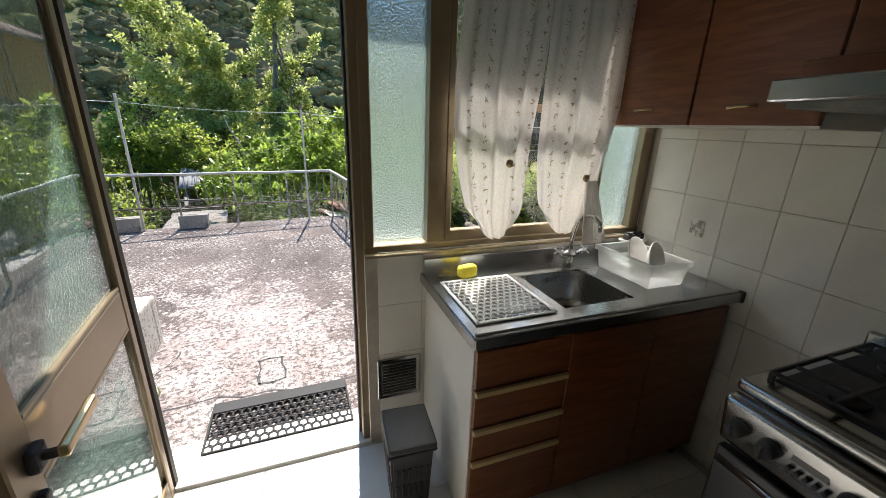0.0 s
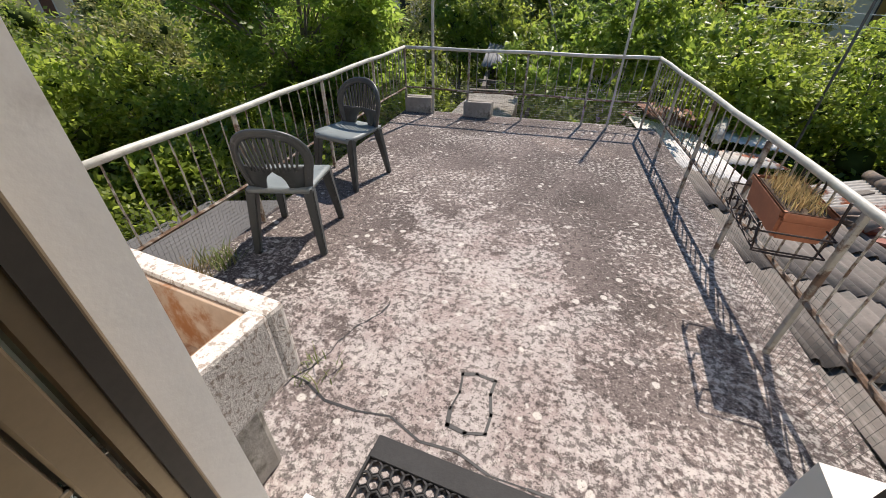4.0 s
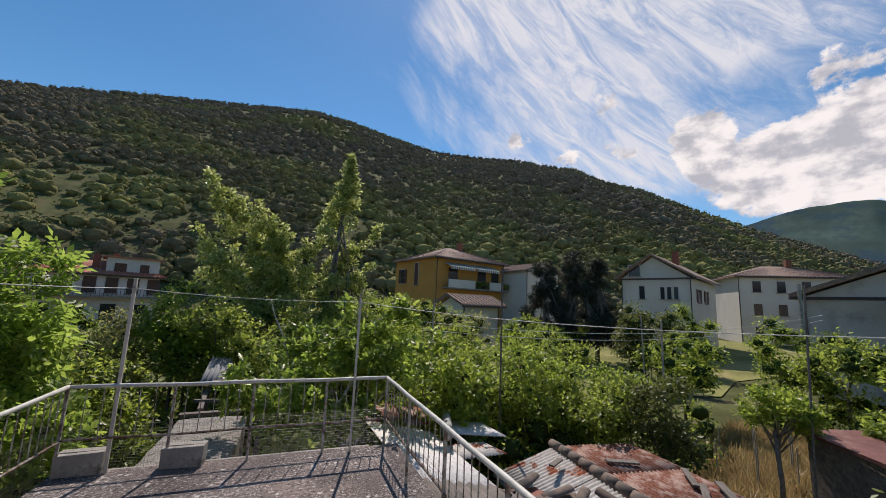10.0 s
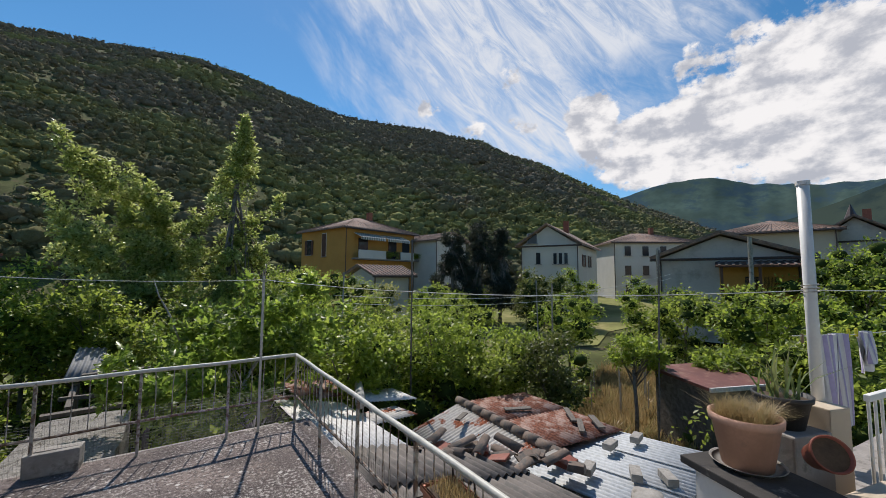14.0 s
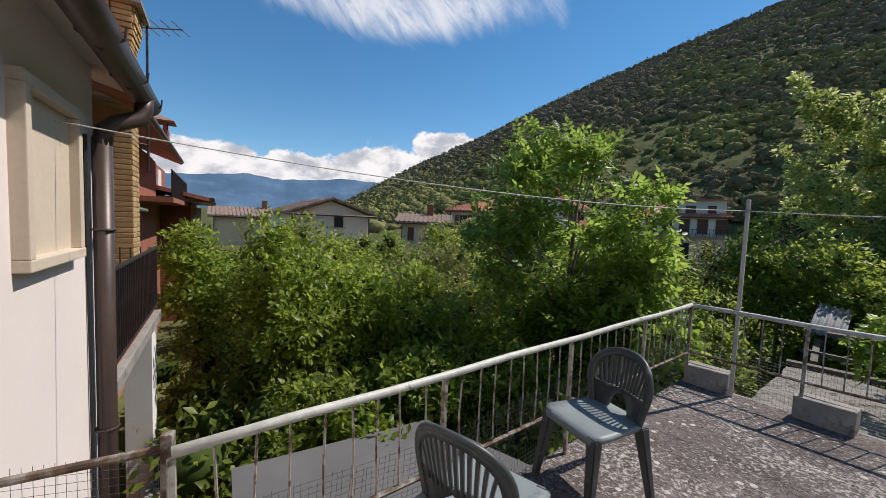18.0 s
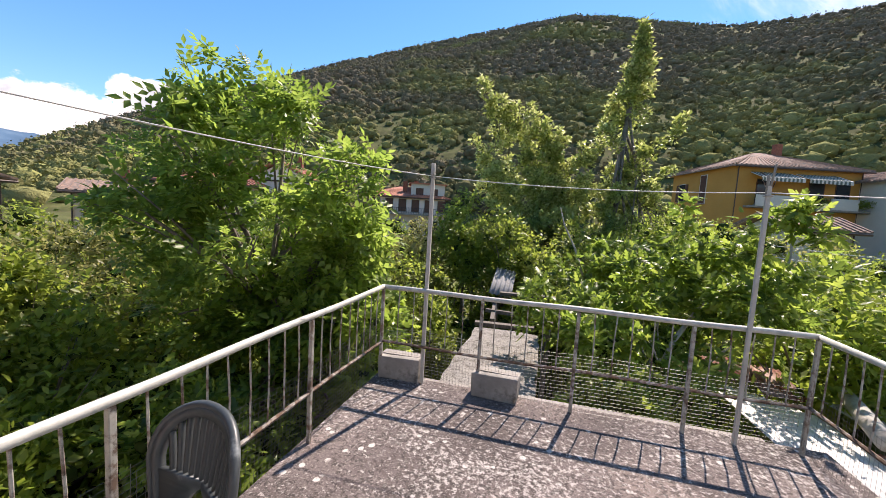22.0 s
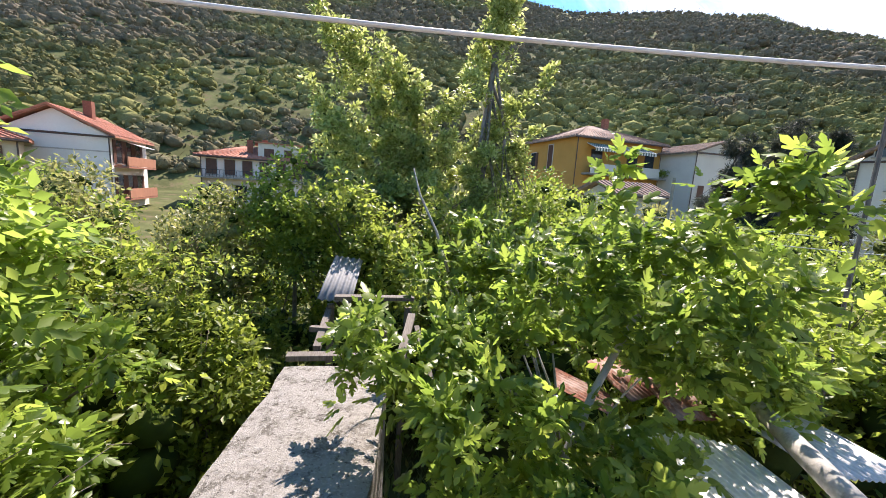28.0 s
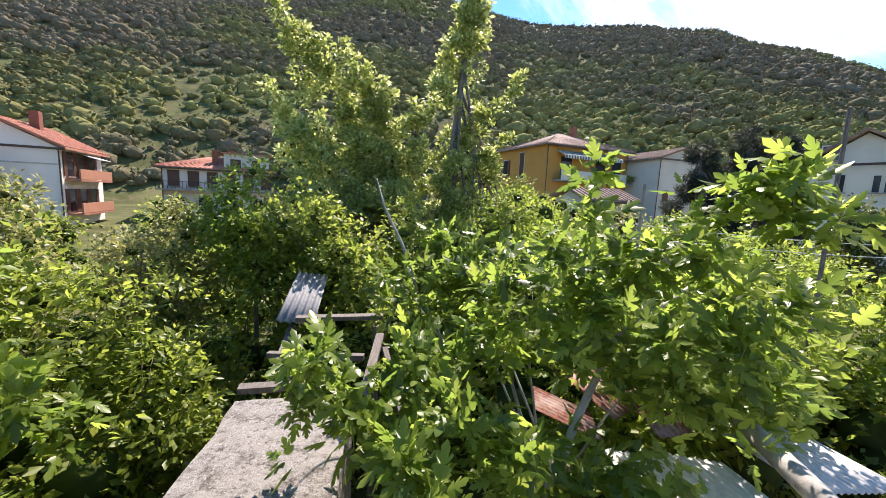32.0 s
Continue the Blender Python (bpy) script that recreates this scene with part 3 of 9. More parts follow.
M["housecream"] = surf("house_cream", (0.56, 0.47, 0.36), 0.07, 0.4, 8, 0.95, 0, 0.2, spec=0.1)
M["housepink"] = surf("house_pink", (0.74, 0.63, 0.57), 0.07, 0.4, 8, 0.95, 0, 0.2, spec=0.1)
M["shutter"] = surf("brown_shutter", (0.095, 0.038, 0.022), 0.2, 3, 40, 0.6)
M["darkpane"] = surf("dark_pane", (0.03, 0.034, 0.04), 0.2, 2, 10, 0.12)
M["awning"] = surf("awning_white", (0.62, 0.60, 0.56), 0.06, 2, 30, 0.9)
M["awninggreen"] = surf("awning_green", (0.12, 0.15, 0.13), 0.1, 2, 30, 0.9)
M["whitepaint"] = surf("white_metal", (0.72, 0.71, 0.68), 0.06, 4, 50, 0.45, 0, 0.05, (0.5, 0.45, 0.38), (0.66, 0.8), 9)
M["iron"] = surf("dark_iron", (0.050, 0.040, 0.040), 0.2, 6, 60, 0.55, 0.5, 0.1)
M["cotta"] = surf("terracotta_floor", (0.33, 0.135, 0.085), 0.15, 4, 40, 0.7)
M["lilac"] = surf("lilac_stripe_cloth", (0.42, 0.37, 0.55), 0.1, 6, 60, 0.9)
M["linen"] = surf("white_cloth", (0.68, 0.67, 0.66), 0.06, 5, 60, 0.9)
M["ground"] = surf("garden_ground", (0.095, 0.105, 0.04), 0.35, 0.25, 3.0, 0.98, 0, 0.7, (0.13, 0.10, 0.06), (0.52, 0.68), 0.5, spec=0.1)
M["meadow"] = surf("meadow_grass", (0.20, 0.205, 0.075), 0.25, 0.3, 5.0, 0.98, 0, 0.6, (0.30, 0.27, 0.12), (0.5, 0.7), 0.25, spec=0.1)
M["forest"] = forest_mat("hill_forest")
# dark filler colour that stands in for shade inside the crowns
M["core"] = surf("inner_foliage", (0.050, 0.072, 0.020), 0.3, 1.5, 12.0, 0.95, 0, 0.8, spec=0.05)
# green ridge with the haze mixed into its blue-green tones
M["far1"] = surf("hazy_far_ridge", (0.085, 0.125, 0.105), 0.25, 0.004, 0.03, 1.0, 0, 0.3, (0.05, 0.085, 0.105), (0.45, 0.6), 0.006, spec=0.0)
# darker copy of the ridge colour, with its shade painted in
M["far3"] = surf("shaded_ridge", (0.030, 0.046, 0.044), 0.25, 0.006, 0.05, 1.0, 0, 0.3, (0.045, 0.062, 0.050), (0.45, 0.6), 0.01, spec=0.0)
# blue haze of distance is put into this base colour
M["far2"] = surf("haze_blue_ridge", (0.085, 0.15, 0.235), 0.12, 0.002, 0.02, 1.0, 0, 0.1, (0.12, 0.19, 0.27), (0.5, 0.7), 0.004, spec=0.0)
M["walnutleaf"] = leafy("walnut_leaves", [(0.070, 0.130, 0.014), (0.130, 0.225, 0.026), (0.210, 0.315, 0.044)], 0.55)
M["figleaf"] = leafy("fig_leaves", [(0.048, 0.095, 0.012), (0.112, 0.195, 0.020), (0.225, 0.320, 0.040)], 0.55, 0.34)
M["bayleaf"] = leafy("silver_leaves", [(0.080, 0.122, 0.020), (0.215, 0.290, 0.055), (0.440, 0.510, 0.180)], 0.46, 0.34)
M["bushleaf"] = leafy("bush_leaves", [(0.078, 0.122, 0.014), (0.138, 0.205, 0.022), (0.208, 0.290, 0.036)], 0.55)
M["brightleaf"] = leafy("bright_leaves", [(0.082, 0.140, 0.012), (0.145, 0.225, 0.020), (0.205, 0.290, 0.036)], 0.52)
M["oliveleaf"] = leafy("olive_leaves", [(0.085, 0.115, 0.024), (0.155, 0.185, 0.040), (0.245, 0.265, 0.075)], 0.48)
M["darkleaf"] = leafy("dark_leaves", [(0.045, 0.065, 0.014), (0.075, 0.105, 0.018), (0.110, 0.145, 0.026)], 0.40)
M["pineleaf"] = leafy("pine_needles", [(0.022, 0.032, 0.018), (0.036, 0.050, 0.025), (0.056, 0.072, 0.034)], 0.2, 0.6)

# ---------------------------------------------------------------- mesh helpers


def box(bm, c, s, rz=0.0, bevel=0.0, rx=0.0, ry=0.0):
    """A box of size s round c, turned, with bevelled edges."""
    r = bmesh.ops.create_cube(bm, size=1.0)
    vs = r["verts"]
    bmesh.ops.transform(bm, matrix=pose(*c, rx, ry, rz) @ Matrix.Diagonal((*s, 1)), verts=vs)
    if bevel:
        es = list({e for v in vs for e in v.link_edges})
        bmesh.ops.bevel(bm, geom=es, offset=bevel, segments=2 if bevel > 0.004 else 1, affect="EDGES", profile=0.6)
    return vs


def boxbm(c, s, rz=0.0, bevel=0.0, rx=0.0, ry=0.0):
    bm = bmesh.new()
    box(bm, c, s, rz, bevel, rx, ry)
    return bm


def tube(bm, pts, r, seg=8, cap=True):
    """A round bar along a line; r: one radius or one for each point."""
    pts = [Vector(p) for p in pts]
    rs = r if isinstance(r, (list, tuple)) else [r] * len(pts)
    rings = []
    ref = None
    for i, p in enumerate(pts):
        d = (pts[min(i + 1, len(pts) - 1)] - pts[max(i - 1, 0)])
        d = d.normalized() if d.length > 1e-9 else Vector((0, 0, 1))
        if ref is None:
            ref = d.orthogonal().normalized()
        ref = (ref - d * ref.dot(d))
        ref = ref.normalized() if ref.length > 1e-6 else d.orthogonal().normalized()
        o = d.cross(ref)
        rings.append([bm.verts.new(p + (ref * math.cos(k * 2 * math.pi / seg) + o * math.sin(k * 2 * math.pi / seg)) * rs[i]) for k in range(seg)])
    for a, b in zip(rings, rings[1:]):
        for k in range(seg):
            bm.faces.new((a[k], a[(k + 1) % seg], b[(k + 1) % seg], b[k]))
    if cap:
        bm.faces.new(rings[0][::-1])
        bm.faces.new(rings[-1])


def tubebm(pts, r, seg=8):
    bm = bmesh.new()
    tube(bm, pts, r, seg)
    return bm


def lathe(bm, prof, seg=24, c=(0, 0, 0), open_top=True):
    """A turned body from (radius, height) pairs."""
    rings = [[bm.verts.new((c[0] + r * math.cos(2 * math.pi * k / seg), c[1] + r * math.sin(2 * math.pi * k / seg), c[2] + z)) for k in range(seg)] for r, z in prof]
    for a, b in zip(rings, rings[1:]):
        for k in range(seg):
            bm.faces.new((a[k], a[(k + 1) % seg], b[(k + 1) % seg], b[k]))
    bm.faces.new(rings[0][::-1])
    bm.faces.new(rings[-1])


def finish(name, bm, material, smooth=False):
    me = bpy.data.meshes.new(name)
    bmesh.ops.recalc_face_normals(bm, faces=bm.faces)
    bm.to_mesh(me)
    bm.free()
    me.materials.append(material)
    if smooth:
        me.polygons.foreach_set("use_smooth", [True] * len(me.polygons))
    return me


def part(name, bm, material, parent, label="", smooth=False, m=None):
    """One mesh under a thing or a part."""
    ob = new(name, finish(name, bm, material, smooth))
    ob.parent = parent
    if m is not None:
        ob.matrix_basis = m
    if label:
        ob["label"] = label
    return ob


def share(name, me, parent, m):
    ob = new(name, me)
    ob.parent = parent
    ob.matrix_basis = m
    return ob


def thing(name, m, label, category, group="", kind=""):
    ob = new(name)
    ob.matrix_basis = m
    ob.empty_display_size = 0.1
    return tagged(ob, label, category, group, kind)


def solo(name, bm, material, m, label, category, group="", kind="", smooth=False):
    ob = new(name, finish(name, bm, material, smooth))
    ob.matrix_basis = m
    return tagged(ob, label, category, group, kind)


def arrays(name, verts, faces, material, smooth=False):
    """A mesh straight from arrays; all faces have the same number of corners."""
    verts, faces = np.asarray(verts, np.float32), np.asarray(faces, np.int32)
    me = bpy.data.meshes.new(name)
    n, k = faces.shape
    me.vertices.add(len(verts))
    me.vertices.foreach_set("co", verts.ravel())
    me.loops.add(n * k)
    me.loops.foreach_set("vertex_index", faces.ravel())
    me.polygons.add(n)
    me.polygons.foreach_set("loop_start", np.arange(n, dtype=np.int32) * k)
    me.update(calc_edges=True)
    me.validate()
    me.materials.append(material)
    if smooth:
        me.polygons.foreach_set("use_smooth", np.ones(n, bool))
    return me


I4 = Matrix.Identity(4)
KIT = pose(0.87, 2.18, 0, 0, 0, -7.5)


def kit(u, v, z, rz=0.0):
    return KIT @ pose(u, v, z, 0, 0, rz)


# ---------------------------------------------------------------- ground and hills
RIDGE = [(-180, 0.5), (-100, 0.5), (-80, 0.6), (-72, 1.0), (-66, 3.0), (-60, 6.6), (-54, 9.8), (-46, 13.3), (-38, 17.1), (-30, 20.2), (-27, 21.0), (-20, 23.1), (-12, 24.8), (-4, 26.0), (1, 26.5), (6, 26.0), (13, 24.6), (20, 23.1), (24, 22.7), (29, 22.3), (33, 22.0), (37, 21.0), (41, 20.3), (45, 18.3), (50, 16.7), (55, 14.0), (62, 10.4), (68, 7.6), (72, 5.6), (80, 3.4), (90, 2.6), (110, 2.0), (180, 0.5)]
R_FOOT, R_TOP = 72.0, 420.0


def ridge_el(a):
    return np.interp(a, [p[0] for p in RIDGE], [p[1] for p in RIDGE])


def land(x, y):
    """Height of the land."""
    r = np.hypot(x, y - 3.0)
    a = np.degrees(np.arctan2(x, y - 3.0))
    top = R_TOP * np.tan(np.radians(ridge_el(a)))
    t = np.clip((r - R_FOOT) / (R_TOP - R_FOOT), 0, None)
    up = np.where(t < 1, t ** 0.93, np.clip(1 - (t - 1) * 0.9, 0, 1))
    wob = 5.0 * np.sin(x * 0.021 + 1.3) * np.cos(y * 0.017) * np.clip(t * 3, 0, 1) * np.clip((1 - t) * 4, 0, 1)
    near = -2.8 + np.clip((r - 28) / 44, 0, 1) * 1.6
    return near + top * up + wob


az = np.radians(np.arange(-180, 180, 3.0))
rad = np.concatenate([np.array([0.5, 4, 8, 12, 17, 22, 28, 36, 46, 58, 72]), np.linspace(90, 440, 20), np.array([520, 700, 1200, 2500, 4500])])
gx, gy = np.sin(az)[None, :] * rad[:, None], 3.0 + np.cos(az)[None, :] * rad[:, None]
gv = np.stack([gx, gy, land(gx, gy)], -1).reshape(-1, 3)
na = len(az)
gf = [(i * na + j, i * na + (j + 1) % na, (i + 1) * na + (j + 1) % na, (i + 1) * na + j) for i in range(len(rad) - 1) for j in range(na)]
ground = tagged(new("ground", arrays("ground", gv, gf, M["ground"], True)), "dark garden soil and rough grass under trees", "ground", "", "structure")
part("ground_centre", boxbm((0, 3.0, -2.83), (1.4, 1.4, 0.05)), M["ground"], ground)

# a mown field between the gardens and the far houses
fbm = bmesh.new()
fv = [[None] * 9 for _ in range(7)]
for i in range(7):
    for j in range(9):
        fx, fy = 13 + 5.2 * j + 1.5 * math.sin(i * 1.9), 16 + 3.4 * i + 0.10 * (14 + 5.2 * j) + 1.2 * math.sin(j * 2.3)
        fv[i][j] = fbm.verts.new((fx, fy, float(land(fx, fy)) + 0.06))
for i in range(6):
    for j in range(8):
        fbm.faces.new((fv[i][j], fv[i][j + 1], fv[i + 1][j + 1], fv[i + 1][j]))
solo("meadow", fbm, M["meadow"], I4, "dry yellow-green meadow beyond the gardens", "meadow", "", "structure")


def ico(sub):
    bm = bmesh.new()
    bmesh.ops.create_icosphere(bm, subdivisions=sub, radius=1.0)
    v = np.array([x.co[:] for x in bm.verts])
    f = np.array([[x.index for x in q.verts] for q in bm.faces])
    bm.free()
    return v, f


def lumpy(sub, seed, amp=0.28, squash=0.85):
    v, f = ico(sub)
    out = []
    for p in v:
        n = noise.fractal(Vector(p) * 1.7 + Vector((seed * 7.3, seed * 1.9, 0)), 0.8, 2.1, 4)
        out.append(p * (1 + amp * n))
    out = np.array(out) * np.array([1, 1, squash])
    return out, f


def scatter_blobs(name, pos, size, shapes, material, rs, tall=None):
    vs, fs, off = [], [], 0
    for i, p in enumerate(pos):
        v, f = shapes[rs.randint(len(shapes))]
        a = rs.rand() * 6.283
        c, s = math.cos(a), math.sin(a)
        w = v @ np.array([[c, s, 0], [-s, c, 0], [0, 0, 1]])
        k = size[i]
        w = w * np.array([k, k, k * (1.0 if tall is None else tall[i])]) + p
        vs.append(w)
        fs.append(f + off)
        off += len(w)
    return arrays(name, np.concatenate(vs), np.concatenate(fs), material)


rs = np.random.RandomState(5)
shapes_far = [lumpy(2, k, 0.34) for k in range(9)]
spires = [lumpy(2, k + 30, 0.22, 1.0) for k in range(4)]


def hill_points(n, r0, r1, a0=-72, a1=78):
    r = np.sqrt(rs.rand(n) * (r1 ** 2 - r0 ** 2) + r0 ** 2)
    a = np.radians(a0 + rs.rand(n) * (a1 - a0))
    x, y = np.sin(a) * r, 3 + np.cos(a) * r
    return np.stack([x, y, land(x, y)], -1), r


def crowns(name, P, k, per, material, tall=1.0, leaf=0.62):
    """Clusters of leaves standing over every tree's round head: small pointed pieces, turned every way."""
    n = len(P) * per
    d = rs.normal(size=(n, 3))
    d[:, 2] = np.abs(d[:, 2]) * 0.9 - 0.22
    d /= np.linalg.norm(d, axis=1)[:, None]
    kk = np.repeat(k, per)
    tt = np.repeat(np.broadcast_to(tall, (len(P),)), per)
    lump = 1 + 0.20 * np.sin(d[:, 0] * 5 + np.repeat(P[:, 0], per)) * np.cos(d[:, 1] * 5 + np.repeat(P[:, 1], per))
    pos = np.repeat(P, per, 0) + d * (kk * lump * (0.80 + 0.30 * rs.rand(n)))[:, None] * np.stack([np.ones(n), np.ones(n), tt], -1)
    y = rs.normal(size=(n, 3)) + d * 0.3
    y /= np.linalg.norm(y, axis=1)[:, None]
    z = d * 0.9 + rs.normal(size=(n, 3)) * 0.45
    x = np.cross(y, z)
    x /= np.linalg.norm(x, axis=1)[:, None] + 1e-9
    s = kk * leaf * (0.55 + 0.8 * rs.rand(n))
    q = np.array([(0, -0.5), (0.36, -0.05), (0.05, 0.5), (-0.36, 0.08)])
    V = pos[:, None] + s[:, None, None] * (q[None, :, 0, None] * x[:, None] + q[None, :, 1, None] * y[:, None])
    return arrays(name, V.reshape(-1, 3), np.arange(n * 4).reshape(n, 4), material)


def woods(name, P, k, per, shapes, label, tall=1.0, leaf=0.34):
    """Round heads, one a tree, roughened by clusters of leaves."""
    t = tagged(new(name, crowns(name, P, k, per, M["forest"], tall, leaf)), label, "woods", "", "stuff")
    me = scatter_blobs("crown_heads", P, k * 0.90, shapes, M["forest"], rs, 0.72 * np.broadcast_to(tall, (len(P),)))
    me.polygons.foreach_set("use_smooth", np.ones(len(me.polygons), bool))
    o = new("crown_heads", me)
    o.parent = t
    return t


shapes_top = [lumpy(1, k2 + 50, 0.42, 0.95) for k2 in range(12)]
P, r = hill_points(5600, 76, 170)
k = 0.6 + 1.9 * rs.rand(len(P)) ** 2.0
# grassy clearings on the lower slope stay open
az_ = np.degrees(np.arctan2(P[:, 0], P[:, 1] - 3))
gap = np.zeros(len(P), bool)
for a_, r_a, r_b, w_ in ((-24, 100, 150, 3.6), (-31, 92, 118, 3.0), (-18, 128, 150, 2.5)):
    gap |= (np.abs(az_ - a_ - (r - 130) * 0.09) < w_) & (r > r_a) & (r < r_b) & (rs.rand(len(P)) < 0.55)
P, k = P[~gap], k[~gap]
woods("hill_woods", P + np.array([0, 0, 1.0]) * (k * 0.25)[:, None], k * 1.15, 22, shapes_top, "dense green broadleaf woods covering the lower hillside", 0.85 + 0.5 * rs.rand(len(P)), 0.36)
P, r = hill_points(9000, 160, 290)
k = 0.8 + 2.0 * rs.rand(len(P)) ** 2.0
woods("hill_woods", P + np.array([0, 0, 1.0]) * (k * 0.25)[:, None], k * 1.15, 10, shapes_top, "dense green and grey woods covering the hillside", 0.85 + 0.55 * rs.rand(len(P)), 0.42)
P, r = hill_points(8600, 280, 432)
k = 0.9 + 2.0 * rs.rand(len(P)) ** 2.0
woods("ridge_woods", P + np.array([0, 0, 1.0]) * (k * 0.2)[:, None], k * 1.15, 5, shapes_top, "dark woods along the top of the hill", 0.9 + 0.5 * rs.rand(len(P)), 0.45)
a = np.radians(-68 + 150 * rs.rand(620))
d_ = R_TOP - 2 - 10 * rs.rand(620)
x, y = np.sin(a) * d_, 3 + np.cos(a) * d_
P = np.stack([x, y, land(x, y) + 1.2], -1)
k = 0.7 + 0.6 * rs.rand(len(P))
woods("ridge_conifers", P, k, 10, shapes_top, "row of dark conifers standing along the ridge", 1.6 + 1.7 * rs.rand(len(P)) ** 2, 0.6)


def backdrop(name, prof, dist, material, label):
    bm = bmesh.new()
    prev = None
    n = 90
    for i in range(n + 1):
        a = prof[0][0] + (prof[-1][0] - prof[0][0]) * i / n
        e = np.interp(a, [p[0] for p in prof], [p[1] for p in prof]) + 0.22 * noise.fractal(Vector((a * 0.35, dist, 0)), 0.9, 2.0, 5)
        col = []
        for q in range(9):
            d = dist * (1 + 0.05 * q)
            h = d * math.tan(radians(e)) * (q / 8) + noise.noise(Vector((a * 0.4, q * 0.8, dist))) * dist * 0.006 * (q < 8)
            col.append(bm.verts.new((math.sin(radians(a)) * d, 3 + math.cos(radians(a)) * d, h - (0 if q else 12))))
        if prev:
            for q in range(8):
                bm.faces.new((prev[q], col[q], col[q + 1], prev[q + 1]))
        prev = col
    solo(name, bm, material, I4, label, "mountains", "", "structure", True)


backdrop("backdrop_east", [(56, 9.5), (62, 11.4), (67, 12.5), (71, 12.4), (75, 11.0), (80, 10.2), (86, 9.8), (96, 8)], 1900, M["far1"], "distant green mountain ridge, haze painted into its colour")
backdrop("backdrop_south_east", [(72, 5.0), (78, 6.8), (84, 9.0), (88, 10.8), (92, 12.4), (100, 15), (116, 13)], 900, M["far3"], "wooded ridge closing the valley, its shade painted dark")
backdrop("backdrop_west", [(-112, 3.5), (-100, 4.2), (-93, 4.6), (-86, 4.9), (-80, 5.6), (-74, 5.2), (-66, 5.9), (-60, 5.5), (-50, 4.5)], 3200, M["far2"], "distant mountain range, blue haze painted into its colour")

# ---------------------------------------------------------------- terrace
# the slab, with a lower strip along the east side on which the posts stand
bm = bmesh.new()
pts = [(-1.27, 2.40), (-1.27, 7.20), (1.56, 7.20), (1.56, 2.1), (0.0, 2.36)]
top = [bm.verts.new((x, y, 0)) for x, y in pts]
bot = [bm.verts.new((x, y, -0.22)) for x, y in pts]
bm.faces.new(top)
bm.faces.new(bot[::-1])
for i in range(5):
    bm.faces.new((top[i], bot[i], bot[(i + 1) % 5], top[(i + 1) % 5]))
floor_t = solo("floor_terrace", bm, M["terrace"], I4, "grey concrete terrace floor blotched with white lichen", "floor", "", "structure")
solo("terrace_kerb", boxbm((1.74, 4.63, -0.10), (0.36, 5.16, 0.19), 0, 0.008), M["terrace"], I4, "raw concrete kerb strip along the terrace edge", "kerb", "", "structure")
solo("terrace_edge", boxbm((0.16, 7.235, -0.12), (2.86, 0.07, 0.22), 0, 0.012), M["edge"], I4, "broken concrete edge of the terrace", "kerb", "", "structure")
solo("wall_terrace", boxbm((0.2, 4.7, -1.55), (2.7, 4.9, 2.6)), M["oldplaster"], I4, "stained plaster wall under the terrace", "wall", "", "structure")

# cracks and an old drain mark in the slab
bm = bmesh.new()
rc = random.Random(3)
for a, b in (((-0.35, 2.95), (1.5, 2.62)), ((-1.2, 3.1), (-0.35, 2.9)), ((0.55, 2.4), (0.62, 2.75)), ((-0.3, 2.9), (-0.05, 3.5))):
    p0 = None
    for i in range(15):
        q = Vector((a[0] + (b[0] - a[0]) * i / 14 + rc.uniform(-0.02, 0.02), a[1] + (b[1] - a[1]) * i / 14 + rc.uniform(-0.03, 0.03), 0.002))
        if p0:
            d = (q - p0).normalized()
            n = Vector((-d.y, d.x, 0)) * rc.uniform(0.002, 0.006)
            bm.faces.new([bm.verts.new(c) for c in (p0 - n, q - n, q + n, p0 + n)])
        p0 = q
part("cracks", bm, M["matblack"], floor_t, "thin black cracks in the concrete")
# a hacked-out rectangle where a drain once was
bm = bmesh.new()
rim = [(0.40, 2.90), (0.47, 2.885), (0.545, 2.90), (0.555, 2.98), (0.54, 3.07), (0.55, 3.14), (0.47, 3.155), (0.41, 3.14), (0.415, 3.05), (0.395, 2.97)]
for (x0, y0), (x1, y1) in zip(rim, rim[1:] + rim[:1]):
    d = Vector((x1 - x0, y1 - y0, 0)).normalized()
    n = Vector((-d.y, d.x, 0)) * rc.uniform(0.004, 0.009)
    p0, q = Vector((x0, y0, 0.0025)) - d * 0.008, Vector((x1, y1, 0.0025)) + d * 0.008
    bm.faces.new([bm.verts.new(c) for c in (p0 - n, q - n, q + n, p0 + n)])
part("drain_crack", bm, M["matblack"], floor_t, "dark crack round an old patched drain")

# ---------------------------------------------------------------- railing
RAIL_Z, BAR_Z = 0.765, 0.31


